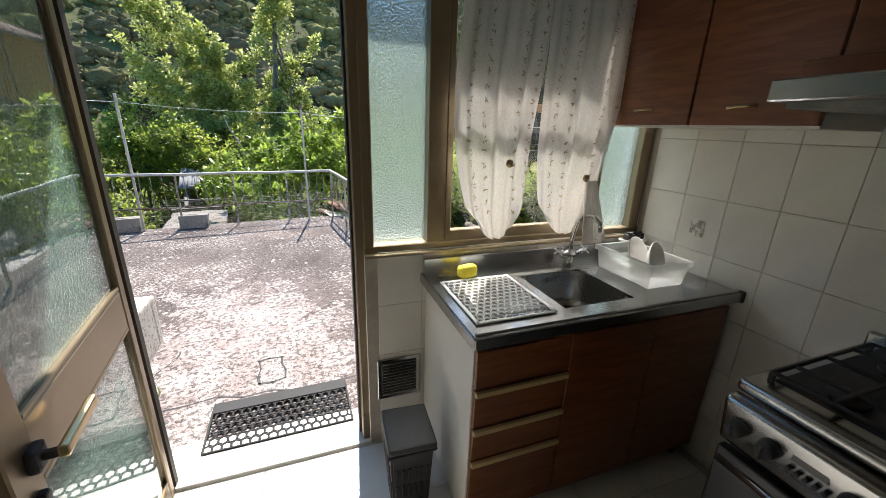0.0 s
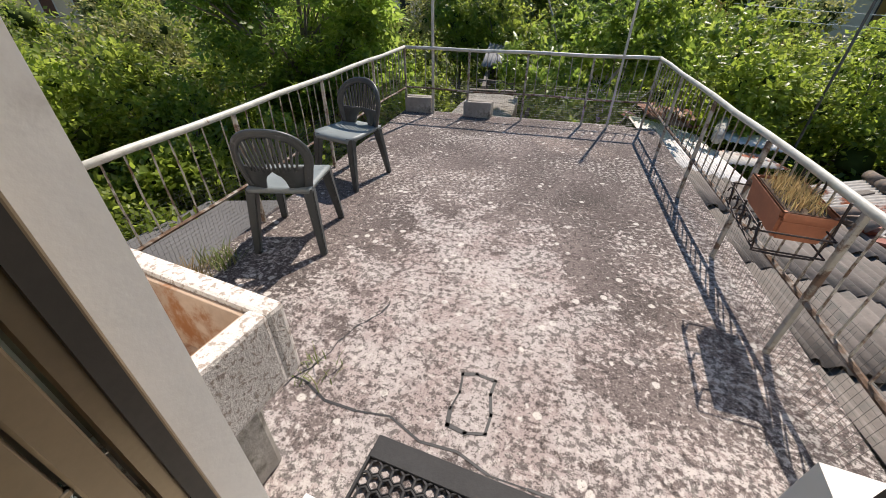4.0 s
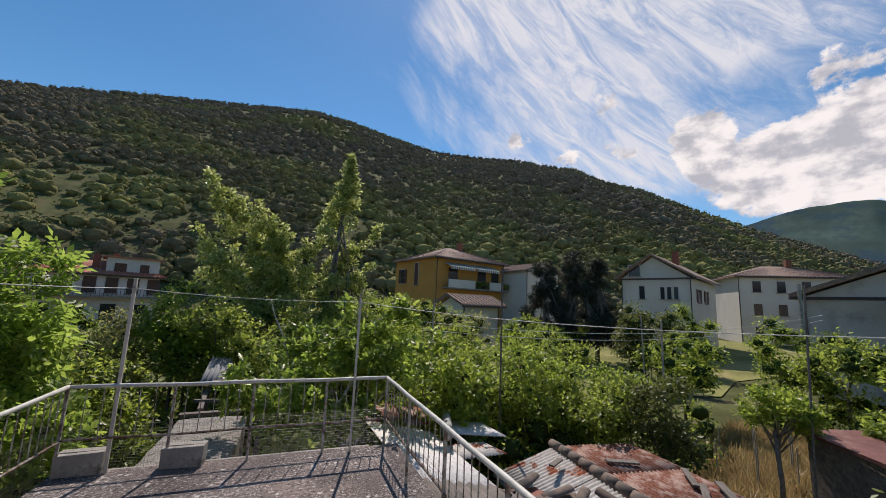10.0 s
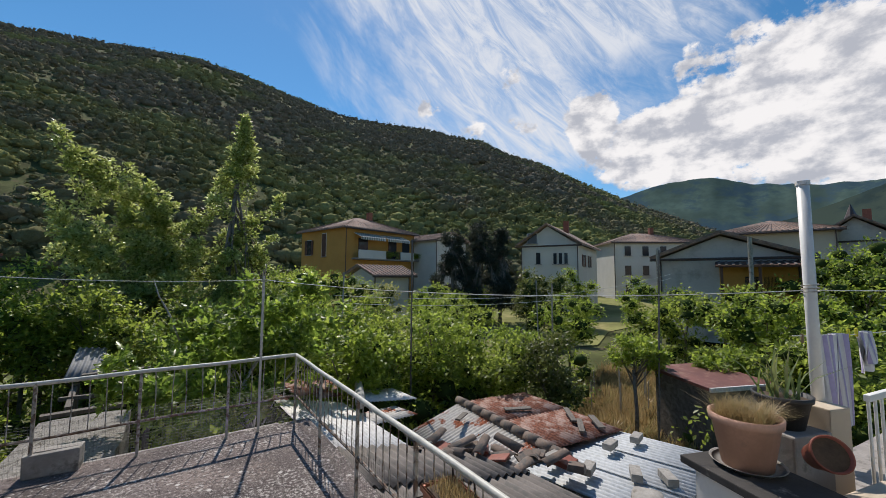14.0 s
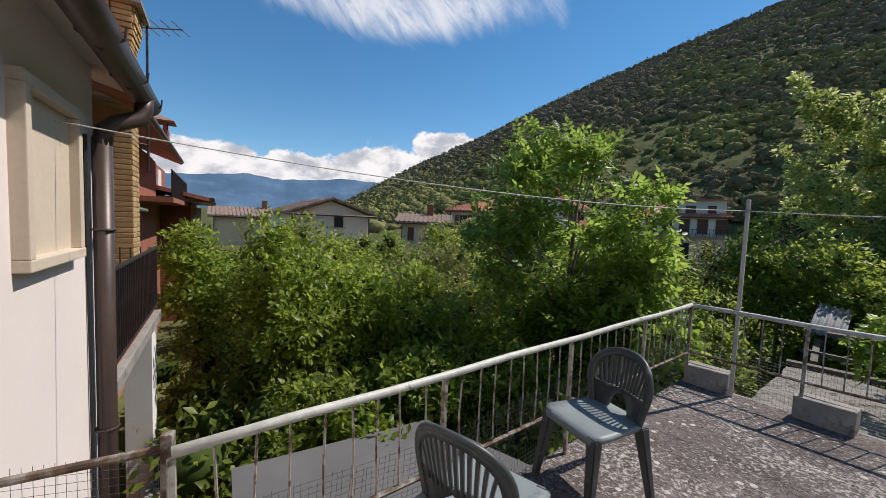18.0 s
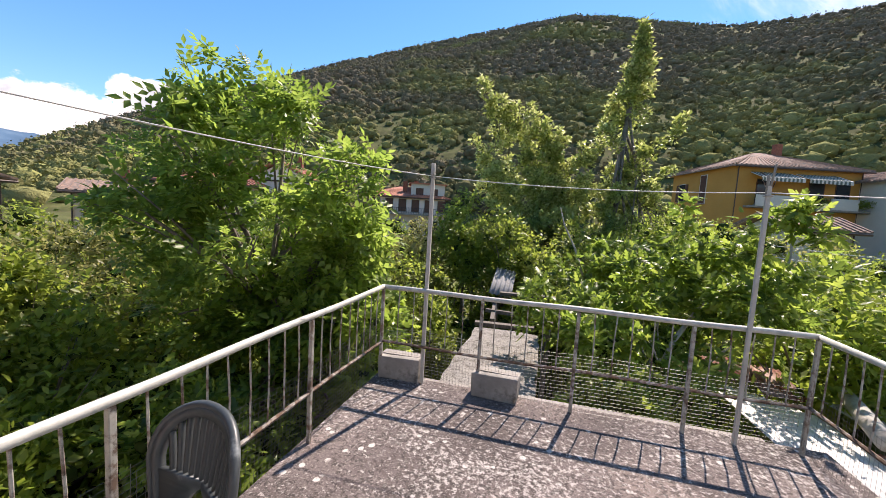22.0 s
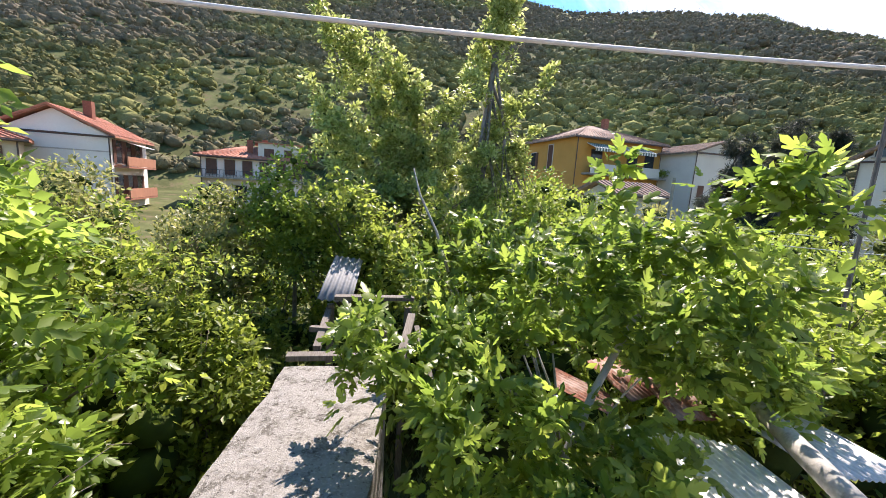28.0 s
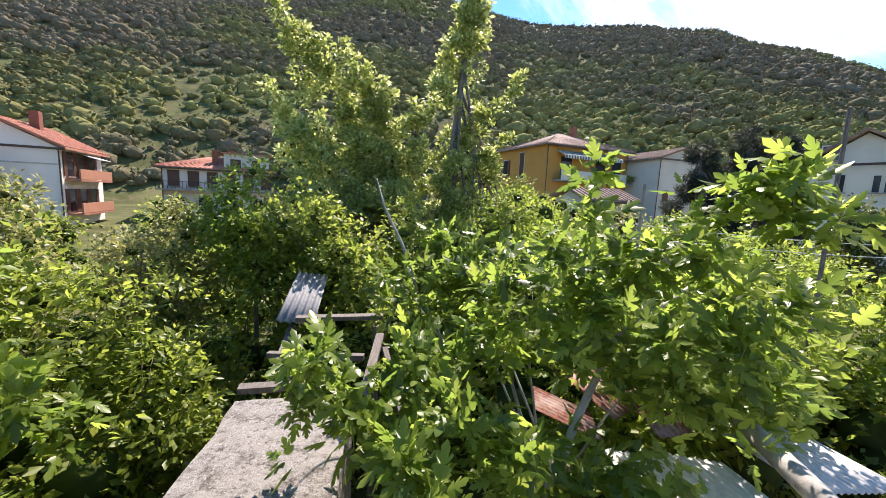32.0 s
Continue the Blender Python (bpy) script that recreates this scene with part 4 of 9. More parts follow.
def railing(name, a, b, posts, per, za, zb, label, rustlow=True):
    """A rail from a to b with square posts at the given fractions and per thin balusters in each bay."""
    a, b = Vector(a), Vector(b)
    d = (b - a)
    ln = d.length
    ang = math.degrees(math.atan2(d.y, d.x))
    t = thing(name, pose(a.x, a.y, 0, 0, 0, ang), label, "railing", "terrace railing")
    zz = lambda s: za + (zb - za) * s / ln
    part("top_rail", tubebm([(s, 0, zz(s) - 0.012 + 0.004 * math.sin(s * 5)) for s in np.linspace(0, ln, 12)], 0.019, 10), M["railpaint"], t, "", True)
    part("bottom_rail", tubebm([(s, 0, BAR_Z + 0.006 * math.sin(s * 4 + 1)) for s in np.linspace(0, ln, 12)], 0.012, 6), M["railrust"], t, "rusty bottom rail")
    for f in posts:
        s = f * ln
        bm = boxbm((s, 0, (zz(s) - 0.03 - 0.08) / 2), (0.024, 0.024, zz(s) + 0.05), 0, 0.003)
        part("post", bm, M["postpaint"], t)
    rb = random.Random(len(posts) * 7 + int(ln * 10))
    for f0, f1 in zip(posts, posts[1:]):
        for i in range(per):
            s = ln * (f0 + (f1 - f0) * (i + 1) / (per + 1)) + rb.uniform(-0.012, 0.012)
            k = rb.uniform(-0.006, 0.006)
            part("baluster", tubebm([(s, 0, BAR_Z), (s + k, rb.uniform(-0.006, 0.006), (BAR_Z + zz(s)) / 2), (s + rb.uniform(-0.008, 0.008), 0, zz(s) - 0.02)], 0.0048, 6), M["postpaint"], t)
    return t, ln, ang


railing("railing_west", (-1.22, 2.99, 0), (-1.22, 7.11, 0), [0, 0.2544, 0.507, 0.76, 1.0], 8, 0.765, 0.785, "pale painted iron railing with rusty lower bar and wire netting")
railing("railing_north", (-1.22, 7.11, 0), (1.73, 7.11, 0), [0.0, 0.281, 0.519, 0.768, 1.0], 5, 0.785, 0.785, "pale painted iron railing at the far end of the terrace")
railing("railing_east", (1.73, 7.11, 0), (1.745, 2.3, 0), [0.0, 0.193, 0.381, 0.561, 0.724, 0.9, 1.0], 7, 0.785, 0.745, "pale painted iron railing above the shed roofs")


def netting(name, a, b, z0, z1, step, label, sag=0.02):
    bm = bmesh.new()
    a, b = Vector(a), Vector(b)
    d = b - a
    ln = d.length
    u = d.normalized()
    n = Vector((-u.y, u.x, 0))
    rn = random.Random(int(ln * 100))
    w = lambda s, z: a + u * s + Vector((0, 0, z)) + n * sag * math.sin(s * 3.1 + z * 4)
    r = 0.0008
    k = int(ln / step)
    for i in range(k + 1):
        s = ln * i / k
        tube(bm, [w(s, z0), w(s, (z0 + z1) / 2), w(s + rn.uniform(-0.01, 0.01), z1 + rn.uniform(-0.02, 0.02))], r, 3, False)
    m = int((z1 - z0) / step)
    for j in range(m + 1):
        z = z0 + (z1 - z0) * j / m
        tube(bm, [w(ln * i / 14, z + 0.006 * math.sin(i)) for i in range(15)], r, 3, False)
    return solo(name, bm, M["net"], I4, label, "netting", "terrace netting")


netting("wire_netting", (-1.255, 3.0, 0), (-1.255, 7.1, 0), -0.22, 0.46, 0.026, "grey wire netting tied to the lower railing", 0.03)
netting("wire_netting", (-1.2, 7.14, 0), (1.7, 7.14, 0), 0.0, 0.42, 0.026, "grey wire netting tied to the far railing")
netting("wire_netting", (1.765, 7.1, 0), (1.775, 3.1, 0), -0.03, 0.38, 0.030, "grey wire netting tied to the far railing")

# rusty end piece between the railing and the house
rp = thing("rusty_fence_panel", pose(-1.30, 2.985, 0, 0, 0, 248), "rusty mesh fence panel closing the gap to the house", "fence")
part("end_post", boxbm((0, 0, 0.36), (0.035, 0.035, 0.84), 0, 0.006), M["railrust"], rp)
part("top_bar", tubebm([(0, 0, 0.73), (0.25, 0.01, 0.705), (0.50, 0, 0.67)], 0.014, 8), M["railrust"], rp)
bm = bmesh.new()
for i in range(20):
    tube(bm, [(i * 0.026, 0, -0.1), (i * 0.026, 0, 0.72)], 0.0008, 3, False)
for i in range(31):
    tube(bm, [(0, 0, -0.1 + i * 0.026), (0.50, 0, -0.1 + i * 0.026)], 0.0008, 3, False)
part("mesh", bm, M["net"], rp)

# poles and lines
NW, NE = Vector((-0.857, 7.135, 0)), Vector((1.343, 7.08, 0))
p = thing("line_pole", pose(*NW), "tall pale wooden line pole tied to the railing", "pole", "line poles")
part("shaft", boxbm((0, 0, 0.885), (0.030, 0.030, 1.81), 4, 0.004), M["pole"], p)
for z in (1.675, 1.69, 1.705):
    part("wire_tie", tubebm([(0.022 * math.cos(q), 0.022 * math.sin(q), z) for q in np.linspace(0, 6.283, 13)], 0.003, 5), M["twine"], p)
p = thing("line_pole", pose(*NE), "weathered grey wooden line pole with a split top", "pole", "line poles")
part("shaft", boxbm((0, 0, 0.83), (0.025, 0.024, 1.72), 0, 0.005), M["pole"], p)
part("splinter", boxbm((0.012, 0, 1.73), (0.010, 0.016, 0.20), 0, 0.003, 0, 6), M["polegrey"], p)
part("splinter", boxbm((-0.009, 0, 1.70), (0.012, 0.02, 0.12), 0, 0.003), M["polegrey"], p)
part("rusty_wire", tubebm([(0.0, 0, 1.63), (0.03, 0, 1.72), (-0.05, 0.02, 1.78), (-0.02, 0, 1.69), (0.04, 0.01, 1.64)], 0.003, 5), M["railrust"], p)
part("wire_tie", tubebm([(0.024 * math.cos(q), 0.022 * math.sin(q), 1.63) for q in np.linspace(0, 6.283, 13)], 0.004, 5), M["twine"], p)


def line(name, a, b, sag, r=0.0032, label="taut pale washing line", mat="wire"):
    a, b = Vector(a), Vector(b)
    pts = [a.lerp(b, i / 20) - Vector((0, 0, 4 * sag * (i / 20) * (1 - i / 20))) for i in range(21)]
    return solo(name, tubebm(pts, r, 6), M[mat], I4, label, "washing line", "washing lines", "", True)


HW = KIT @ Vector((-3.38, -0.17, 1.90))
line("washing_line", NW + Vector((0, 0, 1.69)), HW, 0.10)
line("washing_line", NW + Vector((0, 0, 1.69)), NE + Vector((0, 0, 1.65)), 0.035)
line("washing_line", NE + Vector((0, 0, 1.65)), (4.44, 3.2, 1.605), 0.10)
line("washing_line", (4.44, 3.2, 1.605), (7.6, 1.2, 1.75), 0.05)
line("washing_line", (3.9, 12.2, 1.2), (20.4, 11.2, 1.9), 0.5, 0.006)
line("washing_line", (3.9, 12.2, 1.0), (20.4, 11.2, 1.7), 0.5, 0.006)

# two concrete blocks at the far edge
for x, y, ry, lb in ((-1.06, 7.19, 2, "rough grey concrete block by the line pole"), (-0.25, 7.15, -3, "rough grey concrete block on the terrace edge")):
    b = thing("concrete_block", pose(x, y, 0.002, 0, 0, ry), lb, "block", "concrete blocks")
    bm = boxbm((0, 0, 0.095), (0.36, 0.17, 0.19), 0, 0.012)
    for v in bm.verts:
        v.co += Vector((noise.noise(v.co * 9), noise.noise(v.co * 9 + Vector((3, 0, 0))), noise.noise(v.co * 9 + Vector((0, 5, 0))))) * 0.010
    part("body", bm, M["block"], b)
    part("groove", boxbm((0, -0.0, 0.191), (0.33, 0.05, 0.006), 0, 0.002), M["edge"], b)

# ---------------------------------------------------------------- chairs


def plastic_chair(m, label):
    t = thing("plastic_chair", m, label, "chair", "terrace chairs")
    # seat: a rounded dished plate, front at -y
    bm = bmesh.new()
    rows = []
    for i in range(9):
        y = -0.21 + 0.42 * i / 8
        w = 0.215 - 0.035 * (i / 8) - 0.05 * max(0, 1 - i / 1.2) ** 2
        rows.append([(w * k / 5, y, 0.425 - 0.012 * (1 - (k / 5) ** 2) * math.sin(math.pi * i / 8) - (0.02 if i == 0 else 0)) for k in range(-5, 6)])
    up = [[bm.verts.new(p) for p in r] for r in rows]
    dn = [[bm.verts.new((p[0] * 0.97, p[1] * 0.97, p[2] - 0.028)) for p in r] for r in rows]
    for i in range(8):
        for j in range(10):
            bm.faces.new((up[i][j], up[i][j + 1], up[i + 1][j + 1], up[i + 1][j]))
            bm.faces.new((dn[i][j], dn[i + 1][j], dn[i + 1][j + 1], dn[i][j + 1]))
        for s in (0, 10):
            bm.faces.new((up[i][s], up[i + 1][s], dn[i + 1][s], dn[i][s]))
    for j in range(10):
        for e in (0, 8):
            bm.faces.new((up[e][j], up[e][j + 1], dn[e][j + 1], dn[e][j]))
    part("seat", bm, M["plasticseat"], t, "dusty grey-green seat, its lit tone painted lighter", True)
    # backrest: one curved shell with a rounded head, pierced by narrow slots and a half-round opening
    lean = lambda z: 0.185 + (z - 0.42) * 0.17
    half = lambda z: 0.168 + 0.042 * min(1, (z - 0.40) / 0.18) if z < 0.58 else 0.21 * math.sqrt(max(0.0, 1 - ((z - 0.58) / 0.185) ** 2.3))
    put = lambda x, z, o=0.0: (x, lean(z) - 0.050 * (x / 0.2) ** 2 + o, z)

    def plate(pairs, th=0.009):
        """A strip between two lines of (x, z) points, bent to the shell and given thickness."""
        bm = bmesh.new()
        f0 = [[bm.verts.new(put(x, z, -th)) for x, z in pr] for pr in pairs]
        f1 = [[bm.verts.new(put(x, z, th)) for x, z in pr] for pr in pairs]
        for k in range(len(pairs) - 1):
            bm.faces.new((f0[k][0], f0[k][1], f0[k + 1][1], f0[k + 1][0]))
            bm.faces.new((f1[k][0], f1[k + 1][0], f1[k + 1][1], f1[k][1]))
            for e in (0, 1):
                bm.faces.new((f0[k][e], f0[k + 1][e], f1[k + 1][e], f1[k][e]))
        for k in (0, -1):
            bm.faces.new((f0[k][0], f0[k][1], f1[k][1], f1[k][0]))
        return bm

    edge = [(half(z), z) for z in np.linspace(0.40, 0.58, 7)] + [(0.21 * math.cos(q) ** 0.87, 0.58 + 0.185 * math.sin(q) ** 0.87) for q in np.linspace(0.12, 1.5707, 11)]
    edge = edge + [(-x, z) for x, z in edge[-2::-1]]
    inner_edge = [(x * 0.84, 0.56 + (z - 0.56) * 0.84 if z > 0.56 else z) for x, z in edge]
    part("back_rim", plate(list(zip(inner_edge, edge)), 0.012), M["plastic"], t, "", True)
    part("back_rim_lip", tubebm([put(x, z) for x, z in edge], 0.0135, 8), M["plastic"], t, "", True)
    low, n_s = 0.525, 12
    top_in = lambda x: 0.56 + 0.84 * (0.02 + 0.185 * max(0.0, 1 - min(1, abs(x) / 0.178) ** 2.3) ** 0.435)
    for i in range(n_s):
        sc = (i - (n_s - 1) / 2) / ((n_s - 1) / 2)
        pr = []
        for k in range(7):
            f = k / 6
            xc = (0.128 + 0.034 * f) * sc
            hw = (0.0048 + 0.0014 * f)
            z1 = top_in(xc) + 0.012
            z = low + (z1 - low) * f
            pr.append(((xc - hw, z), (xc + hw, z)))
        part("slat", plate(pr, 0.007), M["plastic"], t, "", True)
    # the lower plate with its half-round opening
    for sx in (-1, 1):
        pr = []
        for k in range(9):
            z = 0.415 + 0.135 * k / 8
            c_ = 0.062 * math.sqrt(max(0, 1 - ((z - 0.435) / 0.085) ** 2)) if z > 0.435 else 0.066
            pr.append(((sx * (c_ if z < 0.52 else 0.0), z), (sx * half(z) * 0.86, z)))
        part("back_plate", plate(pr, 0.009), M["plastic"], t, "plate beside a half-round opening", True)
    # splayed channel legs
    for sx in (-1, 1):
        for y0, y1 in ((-0.17, -0.225), (0.165, 0.235)):
            bm = bmesh.new()
            x0, x1 = sx * 0.165, sx * 0.205
            for f0, f1 in ((0, 1),):
                a = [Vector((x0 + q[0], y0 + q[1], 0.415)) for q in ((-0.032, -0.028), (0.032, -0.028), (0.032, 0.028), (-0.032, 0.028))]
                b = [Vector((x1 + q[0] * 0.62, y1 + q[1] * 0.62, 0.0)) for q in ((-0.032, -0.028), (0.032, -0.028), (0.032, 0.028), (-0.032, 0.028))]
                va, vb = [bm.verts.new(v) for v in a], [bm.verts.new(v) for v in b]
                for k in range(4):
                    bm.faces.new((va[k], va[(k + 1) % 4], vb[(k + 1) % 4], vb[k]))
                bm.faces.new(va[::-1])
                bm.faces.new(vb)
            bmesh.ops.bevel(bm, geom=list(bm.edges), offset=0.006, segments=2, affect="EDGES")
            part("leg", bm, M["plastic"], t)
    return t


plastic_chair(pose(-0.95, 4.92, 0.0, 0, 0, -14), "dark grey-green plastic garden chair with slatted back")
plastic_chair(pose(-0.87, 3.97, 0.0, 0, 0, 194), "dark grey-green plastic garden chair turned away, slatted back")

# ---------------------------------------------------------------- planter on the railing


def blades(n, area, h, rs, lean=0.5, w=0.004):
    """Thin grass blades over a rectangle: arrays of triangles."""
    vs, fs = [], []
    for i in range(n):
        x, y = (rs.rand() - 0.5) * area[0], (rs.rand() - 0.5) * area[1]
        a, k = rs.rand() * 6.283, h * (0.5 + 0.7 * rs.rand())
        d = np.array([math.cos(a), math.sin(a), 0]) * lean * k * rs.rand()
        s = np.array([-math.sin(a), math.cos(a), 0]) * w
        p = np.array([x, y, 0])
        o = len(vs)
        vs += [p - s, p + s, p + d * 0.4 + s * 0.8 + [0, 0, k * 0.6], p + d * 0.4 - s * 0.8 + [0, 0, k * 0.6], p + d + [0, 0, k]]
        fs += [(o, o + 1, o + 2), (o, o + 2, o + 3), (o + 3, o + 2, o + 4)]
    return vs, fs


def trough(bm, w, l, h, flare=0.015, wall=0.010):
    a = [(-w, -l), (w, -l), (w, l), (-w, l)]
    rings = []
    for k, z in ((1.0, 0), (1.12, h), (1.22, h), (1.22, h + 0.022), (1.06, h + 0.022), (1.04, h - 0.03)):
        rings.append([bm.verts.new((x / 2 * k, y / 2 * (1 + (k - 1) * w / l), z)) for x, y in a])
    for p, q in zip(rings, rings[1:]):
        for i in range(4):
            bm.faces.new((p[i], p[(i + 1) % 4], q[(i + 1) % 4], q[i]))
    bm.faces.new(rings[0][::-1])
    bm.faces.new(rings[-1])


pl = thing("window_box", pose(1.665, 3.91, 0.535, 0, 0, -6), "terracotta plastic window box with dry grass, hung on the railing", "planter")
bm = bmesh.new()
trough(bm, 0.165, 0.38, 0.10)
bmesh.ops.bevel(bm, geom=[e for e in bm.edges if abs(e.verts[0].co.z - e.verts[1].co.z) > 0.01], offset=0.012, segments=2, affect="EDGES")
part("box", bm, M["terra"], pl)
part("rib", boxbm((0, 0, 0.08), (0.168, 0.40, 0.010), 0, 0.004), M["terra"], pl)
part("soil", boxbm((0, 0, 0.105), (0.145, 0.36, 0.02)), M["soil"], pl)
rs = np.random.RandomState(8)
v, f = blades(420, (0.13, 0.34), 0.075, rs, 1.1, 0.0018)
ob = new("dry_grass", arrays("dry_grass", np.array(v) + [0, 0, 0.112], f, M["drygrass"]))
ob.parent = pl
hold = thing("planter_bracket", pose(1.615, 3.875, 0.0, 0, 0, -6), "dark bent-wire bracket carrying the window box", "bracket")
for y in (-0.2, 0.0, 0.2):
    part("hook", tubebm([(0.11, y, 0.745), (0.12, y, 0.60), (0.11, y, 0.49), (0.0, y, 0.485), (-0.10, y, 0.49), (-0.115, y, 0.58), (-0.12, y, 0.62)], 0.005, 6), M["iron"], hold)
for z in (0.52, 0.60):
    part("hoop", tubebm([(0.12, -0.24, z), (-0.12, -0.24, z), (-0.12, 0.24, z), (0.12, 0.24, z), (0.12, -0.24, z)], 0.004, 6), M["iron"], hold)
for q in range(5):
    part("scroll", tubebm([(-0.122, -0.2 + q * 0.1 + 0.03 * math.cos(k), 0.56 + 0.03 * math.sin(k)) for k in np.linspace(0, 5, 12)], 0.004, 5), M["iron"], hold)

# tufts of grass at the slab's edge
for x, y, n, h, lb in ((-1.12, 3.28, 260, 0.14, "tuft of yellowing grass growing at the terrace edge"), (-0.22, 2.98, 40, 0.07, "small green weed in a crack"), (1.45, 2.75, 120, 0.06, "low moss and grass by the kerb"), (-1.18, 3.55, 110, 0.10, "thin grass along the slab edge")):
    v, f = blades(n, (0.22, 0.16), h, rs, 1.3, 0.003)
    tagged(new("grass_tuft", arrays("grass_tuft", np.array(v) + [x, y, 0], f, M["drygrass"] if n > 200 else M["grass"])), lb, "grass", "grass tufts", "stuff")


# ---------------------------------------------------------------- the house: kitchen, facade, eaves


def kbox(name, u0, u1, v0, v1, z0, z1, material, label, category="wall", kind="structure", bevel=0.0):
    bm = boxbm(((u0 + u1) / 2, (v0 + v1) / 2, (z0 + z1) / 2), (u1 - u0, v1 - v0, z1 - z0), 0, bevel)
    return solo(name, bm, material, KIT, label, category, "", kind)


EW = 1.50
kbox("wall_north_sill", 0.0, EW, 0.0, 0.22, -0.3, 0.975, M["plaster"], "tiled kitchen wall below the window")
kbox("wall_north_head", -1.45, 2.2, 0.0, 0.22, 2.25, 3.1, M["plaster"], "plaster wall above door and window")
kbox("wall_north_pier", -1.45, -0.90, 0.0, 0.13, -0.3, 2.25, M["plaster"], "white plaster pier beside the door")
kbox("wall_east", EW, 2.2, -3.3, 0.22, -0.3, 2.6, M["plaster"], "kitchen side wall")
kbox("wall_west", -1.65, -1.45, -3.3, 0.22, -3, 2.6, M["roomwall"], "plain kitchen side wall")
kbox("wall_south", -1.65, EW, -3.5, -3.3, -0.3, 2.6, M["roomwall"], "plain kitchen back wall")
kbox("ceiling", -1.65, 2.2, -3.5, 0.0, 2.6, 2.75, M["roomwall"], "plain kitchen ceiling, toned down to cut bounced light", "ceiling")
kbox("floor_kitchen", -1.45, EW, -3.3, 0.0, -0.3, -0.012, M["grout"], "tiled kitchen floor", "floor")
kbox("door_step", -0.90, 0.0, 0.0, 0.255, -0.3, 0.012, M["marble"], "white marble door sill", "sill", "structure", 0.006)
kbox("reveal_west", -0.925, -0.885, 0.05, 0.15, 0.012, 2.25, M["plaster"], "white painted door reveal", "trim")
WING = KIT @ pose(0.605, 0.122, 0)
solo("wall_wing", boxbm((-3.335, -0.265, -0.325), (2.55, 0.25, 5.35)), M["pinkplaster"], WING, "smooth pale rendered house wall", "wall", "", "structure")
kbox("roof_kitchen", -1.65, 2.32, -3.5, 0.21, 3.12, 3.24, M["rooftile"], "tiled kitchen roof", "roof")
# added out of view so its edge casts the shadow on the curtains
kbox("soffit_kitchen", -1.65, 1.18, 0.10, 0.83, 3.10, 3.15, M["soffit"], "unseen eaves board added to shade the curtains", "trim")
kbox("wall_outer_east", 2.2, 2.32, -3.5, 0.22, -3.0, 2.5, M["plaster"], "outer house wall")

# gutter and fascia at the eaves; the kitchen gutter, out of view, shades the curtains
for nm, u0, u1, v, z in (("gutter", -1.65, 1.18, 0.92, 3.11), ("gutter", -4.93, -2.06, 0.10, 2.23)):
    g = thing(nm, (KIT if v > 0.5 else WING) @ pose(u0, v, z), "dark brown half-round gutter under the eaves", "gutter", "gutters")
    bm = bmesh.new()
    n = 9
    for r in (0.085 if v > 0.5 else 0.075,):
        a = [bm.verts.new((0, r * math.cos(math.pi + math.pi * k / n), r * math.sin(math.pi + math.pi * k / n))) for k in range(n + 1)]
        b = [bm.verts.new((u1 - u0, w.co.y, w.co.z)) for w in a]
        c = [bm.verts.new((0, w.co.y * 0.93, w.co.z * 0.93)) for w in a]
        d = [bm.verts.new((u1 - u0, w.co.y * 0.93, w.co.z * 0.93)) for w in a]
        for k in range(n):
            bm.faces.new((a[k], a[k + 1], b[k + 1], b[k]))
            bm.faces.new((c[k], d[k], d[k + 1], c[k + 1]))
            bm.faces.new((a[k], c[k], c[k + 1], a[k + 1]))
            bm.faces.new((b[k], b[k + 1], d[k + 1], d[k]))
    part("trough", bm, M["pipe"], g, "", True)
    for k in range(int((u1 - u0) / 0.6) + 1):
        part("bracket", tubebm([(0.1 + 0.6 * k, -0.085, 0.03), (0.1 + 0.6 * k, -0.08, -0.02), (0.1 + 0.6 * k, 0, -0.083), (0.1 + 0.6 * k, 0.08, -0.02), (0.1 + 0.6 * k, 0.085, 0.03)], 0.006, 5), M["pipe"], g)
ec = thing("eaves_corner", pose(3.13, 2.47, 2.5, 0, 0, -30), "dark projecting eaves corner of the house", "eaves")
part("fascia", boxbm((0.75, -0.35, 0.0), (1.5, 0.72, 0.10), 0, 0.006), M["pipe"], ec)
part("soffit_board", boxbm((0.80, -0.40, -0.075), (1.4, 0.62, 0.05)), M["pipe"], ec)
part("roof_edge", boxbm((0.85, -0.45, 0.085), (1.5, 0.72, 0.06), 0, 0.01), M["pipe"], ec)
el_ = thing("downpipe_elbow", pose(3.42, 2.40, 2.50), "dark gutter outlet elbow under the eaves", "downpipe")
part("elbow", tubebm([(0, 0, 0), (0.0, -0.03, -0.12), (0, -0.12, -0.20), (0, -0.24, -0.24), (0, -0.27, -0.34)], 0.052, 12), M["pipe"], el_, "", True)

# added out of view; round tile ends give the curtain shadow its scallops
et = thing("unseen_eaves_tiles", kit(0, 0, 0), "unseen row of curved clay tiles added to scallop the curtain shadow", "roof tile")
part("tile_bed", boxbm((-0.235, 0.52, 3.175), (2.83, 0.72, 0.03)), M["rooftile"], et)
for i in range(15):
    part("cover_tile", tubebm([(-1.6 + 0.195 * i, 0.98, 3.225), (-1.6 + 0.195 * i, 0.2, 3.32)], 0.07, 8), M["rooftile"], et)
# wing: sloping soffit, roof, window niche and downpipe
bm = bmesh.new()
vs = [bm.verts.new(c) for c in ((-4.95, -0.20, 2.345), (-2.06, -0.20, 2.345), (-2.06, 0.07, 2.27), (-4.95, 0.07, 2.27), (-4.95, -0.20, 2.40), (-2.06, -0.20, 2.40), (-2.06, 0.07, 2.325), (-4.95, 0.07, 2.325))]
